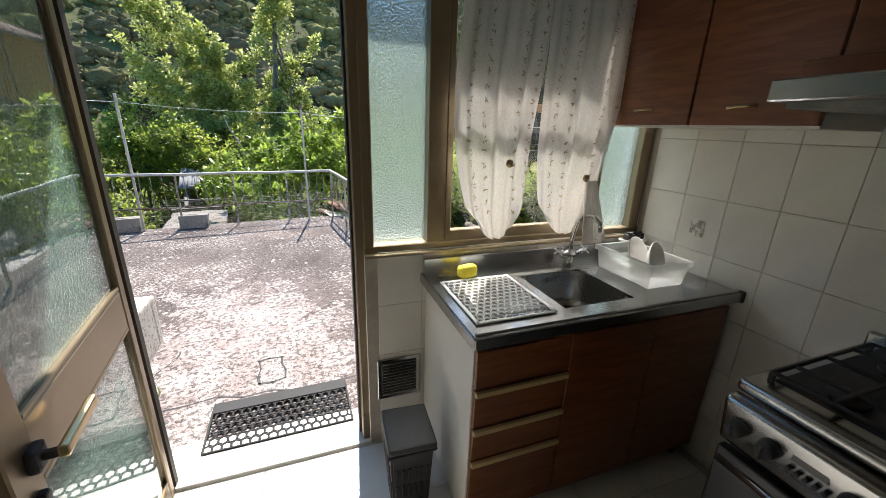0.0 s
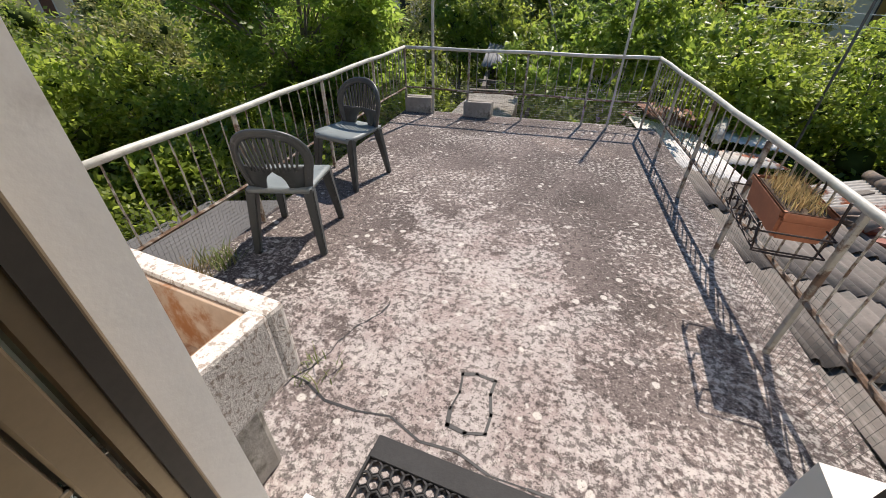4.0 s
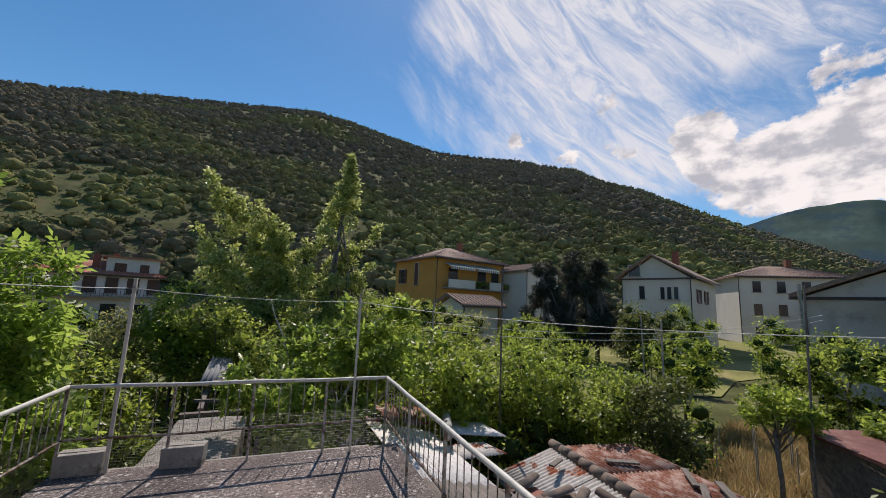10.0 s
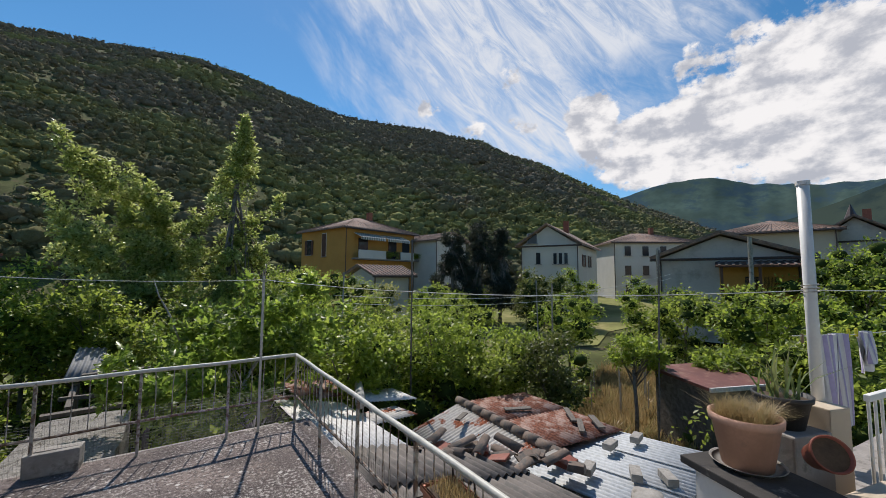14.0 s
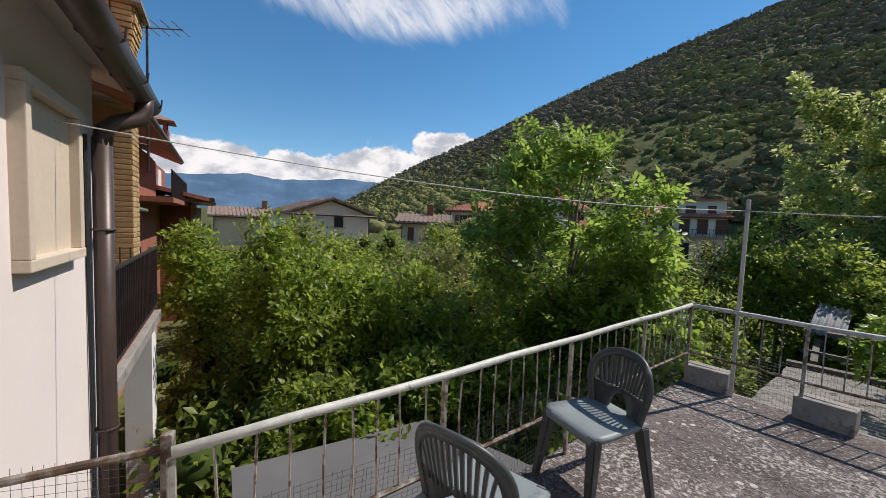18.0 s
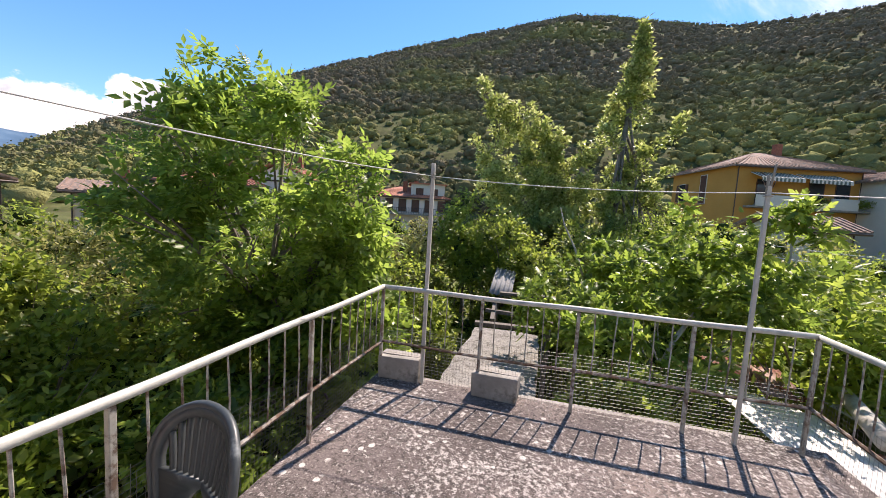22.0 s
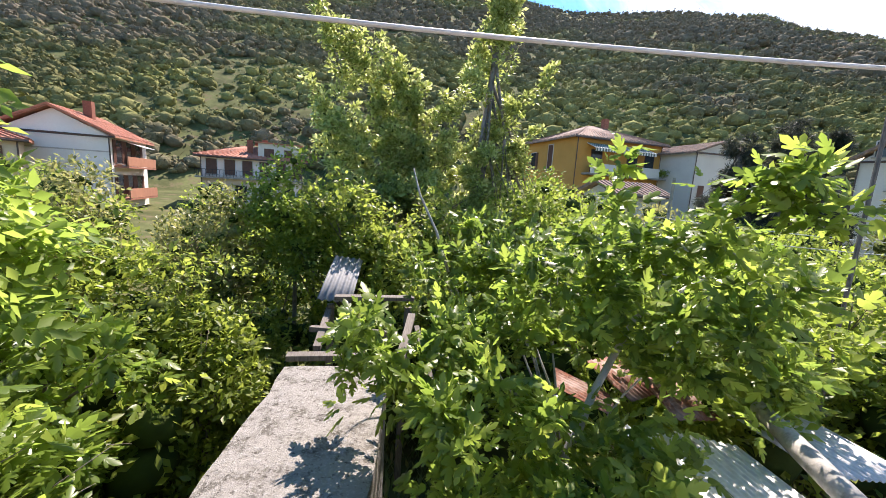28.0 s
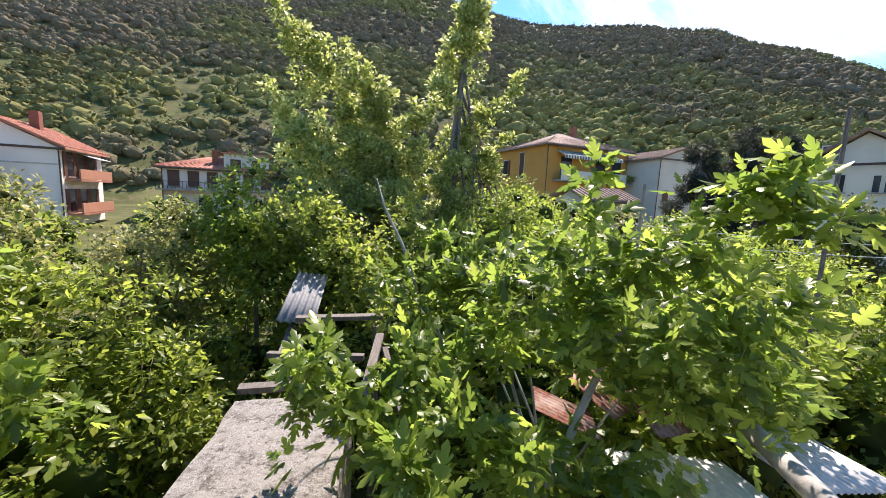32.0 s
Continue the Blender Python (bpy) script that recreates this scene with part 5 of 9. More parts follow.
for q in ((0, 1, 2, 3), (4, 7, 6, 5), (0, 4, 5, 1), (3, 2, 6, 7), (0, 3, 7, 4), (1, 5, 6, 2)):
    bm.faces.new([vs[i] for i in q])
solo("soffit_wing", bm, M["soffit"], WING, "painted sloping eaves soffit", "trim", "", "structure")
roofw = solo("roof_wing", boxbm((-3.5, -1.35, 2.80), (2.89, 2.7, 0.08), 0, 0, -18), M["rooftile"], WING, "old tiled roof of the wing", "roof", "", "structure")
for i in range(14):
    part("cover_tile", tubebm([(-4.9 + 0.21 * i, -0.05, 2.40), (-4.9 + 0.21 * i, -0.5, 2.55), (-4.9 + 0.21 * i, -1.3, 2.82)], 0.06, 8), M["rooftile"], roofw)
wn = thing("window_2", WING @ pose(-3.835, -0.14, 1.265), "blind window niche with beige painted surround", "window", "", "structure")
part("back_panel", boxbm((0, -0.008, 0.33), (0.60, 0.028, 0.66)), M["beige"], wn, "plain beige panel")
part("head", boxbm((0.0, 0.022, 0.695), (0.70, 0.056, 0.05), 0, 0.005), M["beige"], wn)
part("jamb", boxbm((0.325, 0.024, 0.335), (0.05, 0.060, 0.67), 0, 0.005), M["beige"], wn)
part("jamb", boxbm((-0.325, 0.022, 0.335), (0.05, 0.056, 0.67), 0, 0.004), M["beige"], wn)
part("window_sill", boxbm((0.0, 0.025, -0.025), (0.70, 0.06, 0.05), 0, 0.006), M["beige"], wn)
dp = thing("downpipe", WING @ pose(-4.49, -0.073, 0), "brown round downpipe with a bend below the gutter", "downpipe")
part("bend", tubebm([(-0.10, 0.193, 2.20), (-0.10, 0.188, 2.12), (-0.08, 0.17, 2.06), (-0.02, 0.06, 2.00), (0, 0.01, 1.95), (0, 0, 1.86)], 0.05, 12), M["pipe"], dp, "", True)
part("pipe", tubebm([(0, 0, 1.9), (0, 0, 0.2), (0, 0, -0.55)], 0.05, 12), M["pipe"], dp, "", True)
part("shoe", tubebm([(0, 0, -0.52), (0.01, 0.03, -0.64), (0.08, 0.06, -0.76), (0.16, 0.07, -0.95)], 0.052, 12), M["pipe"], dp, "", True)
for z in (1.35, 0.1):
    part("clip", tubebm([(0.056 * math.cos(q), 0.056 * math.sin(q), z) for q in np.linspace(0, 6.283, 15)], 0.008, 6), M["pipe"], dp)
solo("cable", tubebm([(-4.40, -0.13, 1.9), (-4.40, -0.125, 0.5), (-4.41, -0.13, -1.8)], 0.010, 6), M["matblack"], WING, "black cable clipped to the wall", "cable")

# ---------------------------------------------------------------- door and window joinery
# frame round the door opening
dfr = thing("door_frame", kit(0, 0, 0), "bronze aluminium door frame", "door frame", "", "structure")
part("jamb", boxbm((-0.012, 0.075, 1.13), (0.044, 0.11, 2.24), 0, 0.004), M["alu"], dfr)
part("seal", boxbm((-0.038, 0.10, 1.13), (0.010, 0.05, 2.24)), M["aludark"], dfr, "black rubber seal")
part("jamb", boxbm((-0.862, 0.02, 1.13), (0.044, 0.07, 2.24), 0, 0.004), M["alu"], dfr)
part("seal", boxbm((-0.834, 0.03, 1.13), (0.012, 0.03, 2.24)), M["aludark"], dfr, "black rubber seal")
part("head", boxbm((-0.43, 0.06, 2.25), (0.9, 0.10, 0.05), 0, 0.004), M["alu"], dfr)

leaf = thing("door_1", kit(-0.845, -0.005, 0.018, -83.5), "open glazed door in bronze aluminium with pebbled glass", "door", "", "structure")
LW, LH = 0.80, 2.20
for nm, x, w in (("hinge_stile", 0.0475, 0.045), ("lock_stile", LW - 0.045, 0.09)):
    part(nm, boxbm((x, 0, LH / 2), (w, 0.045, LH), 0, 0.004), M["alu"], leaf)
for nm, z, h in (("bottom_rail", 0.05, 0.10), ("middle_rail", 0.875, 0.135), ("top_rail", LH - 0.04, 0.08)):
    part(nm, boxbm((LW / 2 - 0.005, 0, z), (LW - 0.16, 0.043, h), 0, 0.004), M["alu"], leaf)
for z0, z1 in ((0.10, 0.808), (0.942, LH - 0.08)):
    gp = part("pane", boxbm(((0.07 + LW - 0.09) / 2, 0, (z0 + z1) / 2), (LW - 0.16, 0.006, z1 - z0)), M["doorglass"], leaf, "pebbled glass pane")
    gp.visible_shadow = False
    sp_ = part("smooth_face", boxbm(((0.07 + LW - 0.09) / 2, 0.008, (z0 + z1) / 2), (LW - 0.162, 0.003, z1 - z0 - 0.002)), M["clear"], leaf, "smooth shiny face of the glass")
    sp_.visible_shadow = False
    for dz in (z0 + 0.007, z1 - 0.007):
        part("bead", boxbm(((0.07 + LW - 0.09) / 2, 0.014, dz), (LW - 0.16, 0.014, 0.014), 0, 0.003), M["alu"], leaf)
hd = part("handle_plate", boxbm((LW - 0.07, 0.030, 0.87), (0.045, 0.022, 0.05), 0, 0.008), M["matblack"], leaf, "black square rose")
part("spindle", boxbm((LW - 0.07, 0.052, 0.87), (0.018, 0.03, 0.018), 0, 0.004), M["matblack"], hd)
part("lever", boxbm((LW - 0.145, 0.072, 0.872), (0.17, 0.018, 0.026), 0, 0.006), M["brass"], hd, "pale metal lever")
part("lock_cylinder", boxbm((LW - 0.055, 0.027, 0.775), (0.022, 0.02, 0.05), 0, 0.006), M["matblack"], leaf)

win = thing("window_1", kit(0, 0.03, 0), "bronze aluminium window with pebbled side panes", "window", "", "structure")
WZ0, WZ1 = 0.977, 2.25
part("bottom_frame", boxbm((0.745, 0.02, 0.998), (1.49, 0.09, 0.045), 0, 0.004), M["alu"], win)
part("sill_lip", boxbm((0.745, -0.035, 0.982), (1.49, 0.035, 0.014), 0, 0.003), M["alu"], win)
for u, w in ((0.022, 0.042), (0.318, 0.080), (1.165, 0.05), (1.455, 0.065)):
    part("mullion", boxbm((u, 0.02, (WZ0 + WZ1) / 2), (w, 0.08, WZ1 - WZ0), 0, 0.004), M["alu"], win)
for u0, u1 in ((0.043, 0.278), (1.190, 1.423)):
    gp = part("pane", boxbm(((u0 + u1) / 2, 0.02, (1.02 + WZ1) / 2), (u1 - u0, 0.006, WZ1 - 1.02)), M["frost"], win, "pebbled glass pane")
    gp.visible_shadow = False
part("sash_rail", boxbm((0.75, 0.0, 1.045), (0.79, 0.04, 0.05), 0, 0.004), M["alu"], win)
part("sash_rail", boxbm((0.75, 0.0, 1.60), (0.79, 0.035, 0.035), 0, 0.004), M["alu"], win)
part("sash_stile", boxbm((0.372, 0.0, 1.62), (0.03, 0.04, 1.2), 0, 0.004), M["alu"], win)
part("sash_stile", boxbm((1.128, 0.0, 1.62), (0.03, 0.04, 1.2), 0, 0.004), M["alu"], win)
gp = part("clear_pane", boxbm((0.75, 0.0, 1.62), (0.73, 0.004, 1.15)), M["clear"], win, "clear glass pane")
gp.visible_shadow = False


def curtain(name, u0, u1, knot, tail, knot_u, seed, label):
    """A voile panel gathered into a knot; its tail hangs below."""
    t = thing(name, kit(0, -0.062, 0), label, "curtain", "kitchen curtains")
    nu, nz = 46, 40
    vs = []
    rr = random.Random(seed)
    ph = [rr.uniform(0, 6.28) for _ in range(4)]
    for j in range(nz + 1):
        f = j / nz
        z = 2.24 + (1.035 - 2.24) * f
        for i in range(nu + 1):
            s = i / nu
            w0, w1 = u0, u1
            g = max(0.0, (f - 0.42) / 0.58)
            k = 1 - 0.32 * g ** 1.4 - 0.22 * max(0.0, (f - 0.90) / 0.10) ** 2
            mid = knot_u
            base = w0 + (w1 - w0) * s
            u = mid + (base - mid) * k + 0.02 * math.sin(6 * f + ph[0])
            fold = 0.014 * math.sin(s * 21 + ph[1] + 1.2 * f) + 0.009 * math.sin(s * 37 + ph[2])
            belly = 0.03 * math.sin(min(1, g * 1.2) * math.pi) * math.sin(s * math.pi)
            # hem: lower in the middle of each half, pulled up at the knot
            dz = 0.09 * g ** 3 * (abs(s - 0.5) * 2) ** 2.6
            vs.append((u, -fold * (1 - 0.3 * g) - belly, z + dz))
    fs = [(j * (nu + 1) + i, j * (nu + 1) + i + 1, (j + 1) * (nu + 1) + i + 1, (j + 1) * (nu + 1) + i) for j in range(nz) for i in range(nu)]
    ob = new("panel", arrays("panel", vs, fs, M["voile"], True))
    ob.parent = t
    bm = bmesh.new()
    lathe(bm, [(0.001, 0.017), (0.009, 0.015), (0.014, 0.006), (0.014, -0.004), (0.009, -0.013), (0.001, -0.016)], 14)
    part("tie", bm, M["stitch"], t, "small brown tie gathering the cloth", True, pose(knot_u, -0.085, knot))
    if tail:
        vs, n = [], 10
        for j in range(15):
            f = j / 14
            for i in range(n + 1):
                s = i / n - 0.5
                vs.append((knot_u + 0.03 + 0.05 * f + s * (0.05 + 0.10 * f), -0.085 + 0.015 * math.sin(s * 26) - 0.02 * f, knot - 0.01 - tail * f - 0.04 * abs(s) * f))
        fs = [(j * (n + 1) + i, j * (n + 1) + i + 1, (j + 1) * (n + 1) + i + 1, (j + 1) * (n + 1) + i) for j in range(14) for i in range(n)]
        ob = new("tail", arrays("tail", vs, fs, M["voile"], True))
        ob.parent = t
    # embroidered sprigs in upright rows
    bm = bmesh.new()
    for s in (0.12, 0.30, 0.70, 0.88):
        for j in range(22):
            f = 0.03 + 0.9 * j / 22
            g = max(0.0, (f - 0.42) / 0.58)
            u = knot_u + (u0 + (u1 - u0) * s - knot_u) * (1 - 0.30 * g ** 1.4) + 0.02 * math.sin(6 * f + ph[0])
            z = 2.24 + (1.035 - 2.24) * f + 0.09 * g ** 3 * (abs(s - 0.5) * 2) ** 2.6
            for q in range(3):
                a = rr.uniform(0, 6.28)
                c = Vector((u + rr.uniform(-0.008, 0.008), -0.034 - 0.03 * g, z + rr.uniform(-0.012, 0.012)))
                d = Vector((math.cos(a), 0, math.sin(a))) * 0.009
                e = Vector((-math.sin(a), 0, math.cos(a))) * 0.0025
                bm.faces.new([bm.verts.new(p) for p in (c - d, c - e, c + d, c + e)])
    tagged(part("embroidery", bm, M["stitch"], t), "small brown embroidered sprigs", "", "", "stuff")


curtain("curtain", 0.37, 0.745, 1.375, 0.0, 0.57, 1, "white voile curtain knotted up, embroidered sprigs")
curtain("curtain", 0.735, 1.16, 1.31, 0.27, 0.96, 2, "white voile curtain knotted with a hanging tail")

# ---------------------------------------------------------------- wall and floor tiles
tile_me = finish("tile", boxbm((0, 0, 0), (0.1985, 0.006, 0.2485), 0, 0.0015), M["tile"])
wt_n = bpy.data.objects["wall_north_sill"]
wt_e = bpy.data.objects["wall_east"]
for i in range(-1, 8):
    for j in range(4):
        u, z = 0.152 + 0.2 * i, 0.12 + 0.25 * j
        if u - 0.1 > -0.06 and u < 1.5 and not (i == -1):
            share("tile", tile_me, wt_n, pose(u, -0.003, z if j else 0.12))
tile_e = finish("tile", boxbm((0, 0, 0), (0.006, 0.1985, 0.2485), 0, 0.0015), M["tile"])
for i in range(9):
    for j in range(7):
        share("tile", tile_e, wt_e, pose(EW - 0.003, -0.12 - 0.2 * i, 0.112 + 0.25 * j))
part("grout_bed", boxbm((EW - 0.0005, -0.9, 0.85), (0.002, 1.84, 1.75)), M["grout"], wt_e)
part("grout_bed", boxbm((0.75, -0.0005, 0.487), (1.498, 0.002, 0.974)), M["grout"], wt_n)
flo = bpy.data.objects["floor_kitchen"]
ftile = finish("tile", boxbm((0, 0, 0), (0.318, 0.318, 0.01), 0, 0.0015), M["floortile"])
for i in range(9):
    for j in range(7):
        share("tile", ftile, flo, pose(-1.28 + 0.32 * i, -0.17 - 0.32 * j, -0.007))
solo("tile_picture", boxbm((EW - 0.008, -0.317, 1.095), (0.002, 0.065, 0.075)), surf("worn_transfer", (0.36, 0.33, 0.27), 0.35, 40, 90, 0.3, dirt=(0.62, 0.59, 0.53), dirt_at=(0.45, 0.55), dirt_scale=40), KIT, "faded flower transfer stuck on a tile", "sticker")

# wall vent
vt = thing("wall_vent", kit(0.142, -0.006, 0.365), "grey plastic ventilation grille low on the wall", "vent")
part("frame", boxbm((0, -0.004, 0), (0.205, 0.012, 0.215), 0, 0.003), M["steel"], vt)
part("backing", boxbm((0, -0.0115, 0), (0.165, 0.004, 0.175)), M["matblack"], vt)
for i in range(11):
    part("slat", boxbm((0, -0.017, -0.08 + 0.016 * i), (0.165, 0.003, 0.010), 0, 0, 30), M["steel"], vt)

# ---------------------------------------------------------------- sink unit
CU0, CU1, CV = 0.265, 1.465, -0.56
cb = thing("sink_cabinet", kit(0, 0, 0), "cherry-brown sink base cabinet with three drawers", "cabinet")
part("side_panel", boxbm((CU0 + 0.012, CV / 2 + 0.005, 0.44), (0.018, -CV - 0.03, 0.80), 0, 0.002), M["carcass"], cb, "cream laminate side")
part("side_panel", boxbm((CU1 - 0.012, CV / 2 + 0.005, 0.44), (0.018, -CV - 0.03, 0.80), 0, 0.002), M["carcass"], cb)
part("back_panel", boxbm(((CU0 + CU1) / 2, -0.03, 0.44), (1.15, 0.012, 0.78)), M["carcass"], cb)
part("bottom", boxbm(((CU0 + CU1) / 2, CV / 2, 0.06), (1.16, -CV - 0.05, 0.018)), M["carcass"], cb)
part("plinth", boxbm(((CU0 + CU1) / 2, CV + 0.07, 0.03), (1.15, 0.015, 0.058)), M["cherry"], cb)
for z0, z1 in ((0.085, 0.365), (0.370, 0.508), (0.513, 0.668), (0.673, 0.820)):
    dr = part("drawer_front", boxbm((CU0 + 0.19, CV + 0.002, (z0 + z1) / 2), (0.372, 0.018, z1 - z0 - 0.004), 0, 0.0015), M["cherry"], cb)
    if z0 < 0.66:
        part("handle", boxbm((CU0 + 0.19, CV - 0.012, z1 - 0.012), (0.372, 0.016, 0.020), 0, 0.005), M["goldedge"], dr, "slim brass-coloured edge pull")
for x0 in (CU0 + 0.38, CU0 + 0.785):
    part("cabinet_door", boxbm((x0 + 0.20, CV + 0.002, 0.452), (0.400, 0.018, 0.735), 0, 0.0015), M["cherry"], cb)
for x in (CU0 + 0.06, CU1 - 0.06):
    part("foot", tubebm([(x, CV + 0.05, 0.0), (x, CV + 0.05, 0.06)], 0.02, 10), M["matblack"], cb)

sk = thing("steel_sink_top", kit(0, 0, 0), "stainless steel sink top with one bowl and drainer", "sink")
ct = 0.885
bx0, bx1, by0, by1 = 0.655, 0.985, -0.49, -0.16
for (x0, x1, y0, y1) in ((CU0 - 0.02, bx0, CV - 0.025, -0.005), (bx1, CU1 + 0.01, CV - 0.025, -0.005), (bx0, bx1, CV - 0.025, by0), (bx0, bx1, by1, -0.005)):
    part("deck", boxbm(((x0 + x1) / 2, (y0 + y1) / 2, ct - 0.006), (x1 - x0, y1 - y0, 0.012)), M["steel"], sk)
part("front_edge", boxbm(((CU0 + CU1) / 2 - 0.005, CV - 0.024, ct - 0.022), (CU1 - CU0 + 0.03, 0.012, 0.044), 0, 0.004), M["steel"], sk)
part("side_edge", boxbm((CU0 - 0.018, CV / 2 - 0.015, ct - 0.022), (0.010, -CV + 0.02, 0.044), 0, 0.003), M["steel"], sk)
part("backsplash", boxbm(((CU0 + CU1) / 2, -0.018, ct + 0.032), (CU1 - CU0 + 0.02, 0.016, 0.075), 0, 0.004), M["steel"], sk)
part("raised_rim", boxbm(((CU0 + CU1) / 2, CV - 0.008, ct + 0.002), (CU1 - CU0 + 0.02, 0.016, 0.010), 0, 0.004), M["steel"], sk)
bm = bmesh.new()
prof = [(1.0, 0.0), (0.97, -0.03), (0.93, -0.13), (0.80, -0.155), (0.2, -0.162)]
rings = []
for k, z in prof:
    ring = []
    for q in range(32):
        a = 2 * math.pi * q / 32
        sx = math.copysign(abs(math.cos(a)) ** 0.42, math.cos(a)) * (bx1 - bx0) / 2 * k * 1.0
        sy = math.copysign(abs(math.sin(a)) ** 0.42, math.sin(a)) * (by1 - by0) / 2 * k * 1.0
        ring.append(bm.verts.new(((bx0 + bx1) / 2 + sx, (by0 + by1) / 2 + sy, ct - 0.001 + z)))
    rings.append(ring)
for a, b in zip(rings, rings[1:]):
    for q in range(32):
        bm.faces.new((a[q], b[q], b[(q + 1) % 32], a[(q + 1) % 32]))
bm.faces.new(rings[-1])
part("bowl", bm, M["steel"], sk, "deep rounded bowl", True)
part("drain", tubebm([((bx0 + bx1) / 2, (by0 + by1) / 2, ct - 0.161), ((bx0 + bx1) / 2, (by0 + by1) / 2, ct - 0.156)], 0.035, 18), M["chrome"], sk)
for q in range(5):
    part("overflow_slot", boxbm((0.80 + q * 0.012, by1 - 0.012, ct - 0.035), (0.006, 0.004, 0.022), 0, 0.002), M["matblack"], sk)
part("corner_cap", boxbm((CU1 + 0.014, CV - 0.02, ct - 0.02), (0.02, 0.03, 0.05), 0, 0.006), M["matblack"], sk)

tp = thing("tap", kit(0.965, -0.10, ct), "chrome two-handled kitchen mixer tap", "tap")
part("base", tubebm([(0, 0, 0), (0, 0, 0.02), (0, 0, 0.05)], [0.026, 0.022, 0.018], 16), M["chrome"], tp, "", True)
part("body", tubebm([(-0.045, 0, 0.055), (0, 0, 0.06), (0.045, 0, 0.055)], [0.014, 0.022, 0.014], 14), M["chrome"], tp, "", True)
part("spout", tubebm([(0, 0, 0.06), (0.0, -0.005, 0.13), (0.012, -0.01, 0.21), (0.02, -0.04, 0.255), (0.03, -0.09, 0.262), (0.035, -0.13, 0.235), (0.036, -0.14, 0.20)], 0.0105, 12), M["chrome"], tp, "", True)
for s in (-1, 1):
    h = part("cross_handle", tubebm([(s * 0.045, 0, 0.055), (s * 0.075, -0.01, 0.075)], 0.012, 12), M["chrome"], tp, "", True)
    for q in range(2):
        a = q * 1.5708 + 0.4
        part("spoke", tubebm([(s * 0.078 - 0.03 * math.cos(a), -0.012 - 0.02 * math.sin(a), 0.078 - 0.02 * math.sin(a)), (s * 0.078 + 0.03 * math.cos(a), -0.012 + 0.02 * math.sin(a), 0.078 + 0.02 * math.sin(a))], 0.006, 8), M["chrome"], h, "", True)

# plastic drainer mat: a lattice
dm = thing("drainer_mat", kit(0.445, -0.33, ct + 0.006), "white pierced plastic draining mat on the sink top", "drainer mat")
bm = bmesh.new()
for (x, y, w, h) in ((0, -0.178, 0.32, 0.014), (0, 0.178, 0.32, 0.014), (-0.153, 0, 0.014, 0.37), (0.153, 0, 0.014, 0.37)):
    box(bm, (x, y, 0), (w, h, 0.006), 0, 0.002)
part("rim", bm, M["whiteplastic"], dm)
bm = bmesh.new()
for i in range(11):
    for j in range(13):
        x, y = -0.14 + 0.028 * i + (0.014 if j % 2 else 0), -0.165 + 0.0275 * j
        if abs(x) < 0.148:
            pts = [(x + 0.0125 * math.cos(q * 1.0472), y + 0.0145 * math.sin(q * 1.0472), 0) for q in range(7)]
            tube(bm, pts, 0.0028, 4, False)
part("lattice", bm, M["whiteplastic"], dm)
sp = thing("sponge", kit(0.40, -0.12, ct + 0.004), "yellow rounded sponge lying by the steel drainer", "sponge")
bm = boxbm((0.02, 0, 0.03), (0.085, 0.05, 0.055), 15, 0.018)
part("foam", bm, M["yellow"], sp, "yellow foam", True)
solo("spoon_rest", boxbm((0.40, -0.075, ct + 0.008), (0.20, 0.012, 0.006), 0, 0.002), M["steel"], KIT, "thin steel drainer ridge by the sponge", "utensil")

tb = thing("dish_tub", kit(1.20, -0.30, ct + 0.002), "cloudy plastic dish tub standing on the drainer", "tub")
bm = bmesh.new()
for k, (w, z) in enumerate(((0.26, 0), (0.30, 0.10), (0.315, 0.105), (0.31, 0.11), (0.292, 0.10), (0.25, 0.006))):
    pass
trough(bm, 0.19, 0.29, 0.085)
part("tub", bm, M["clearplastic"], tb)
for r_, x_, y_, rx_ in ((0.085, -0.03, 0.02, 62), (0.075, 0.02, -0.03, 70)):
    bm = bmesh.new()
    lathe(bm, [(r_ * 0.45, 0), (r_, 0.03), (r_ * 1.02, 0.034), (r_ * 0.97, 0.034), (r_ * 0.43, 0.006)], 24)
    solo("plate", bm, M["whiteplastic"], kit(1.20 + x_, -0.30 + y_, ct + 0.085) @ pose(0, 0, 0, rx_, 0, 20), "pale plastic bowl leaning in the dish tub", "bowl", "bowls", "", True)

sd = thing("soap_shelf", kit(1.44, -0.03, 0.945), "small white corner soap shelf with scrubbers", "soap shelf")
bm = bmesh.new()
lathe(bm, [(0.05, 0), (0.085, 0.018), (0.088, 0.03), (0.08, 0.03), (0.05, 0.01)], 18)
bmesh.ops.scale(bm, vec=(1, 0.6, 1), verts=bm.verts)
part("dish", bm, M["whiteplastic"], sd, "", True, pose(-0.03, -0.02, 0.0))
for q in range(7):
    part("bristle_pad", boxbm((-0.08 + q * 0.018, -0.02, 0.04 + 0.01 * (q % 2)), (0.016, 0.03, 0.03), q * 23, 0.005), M["matblack"] if q % 3 else M["rubber"], sd)

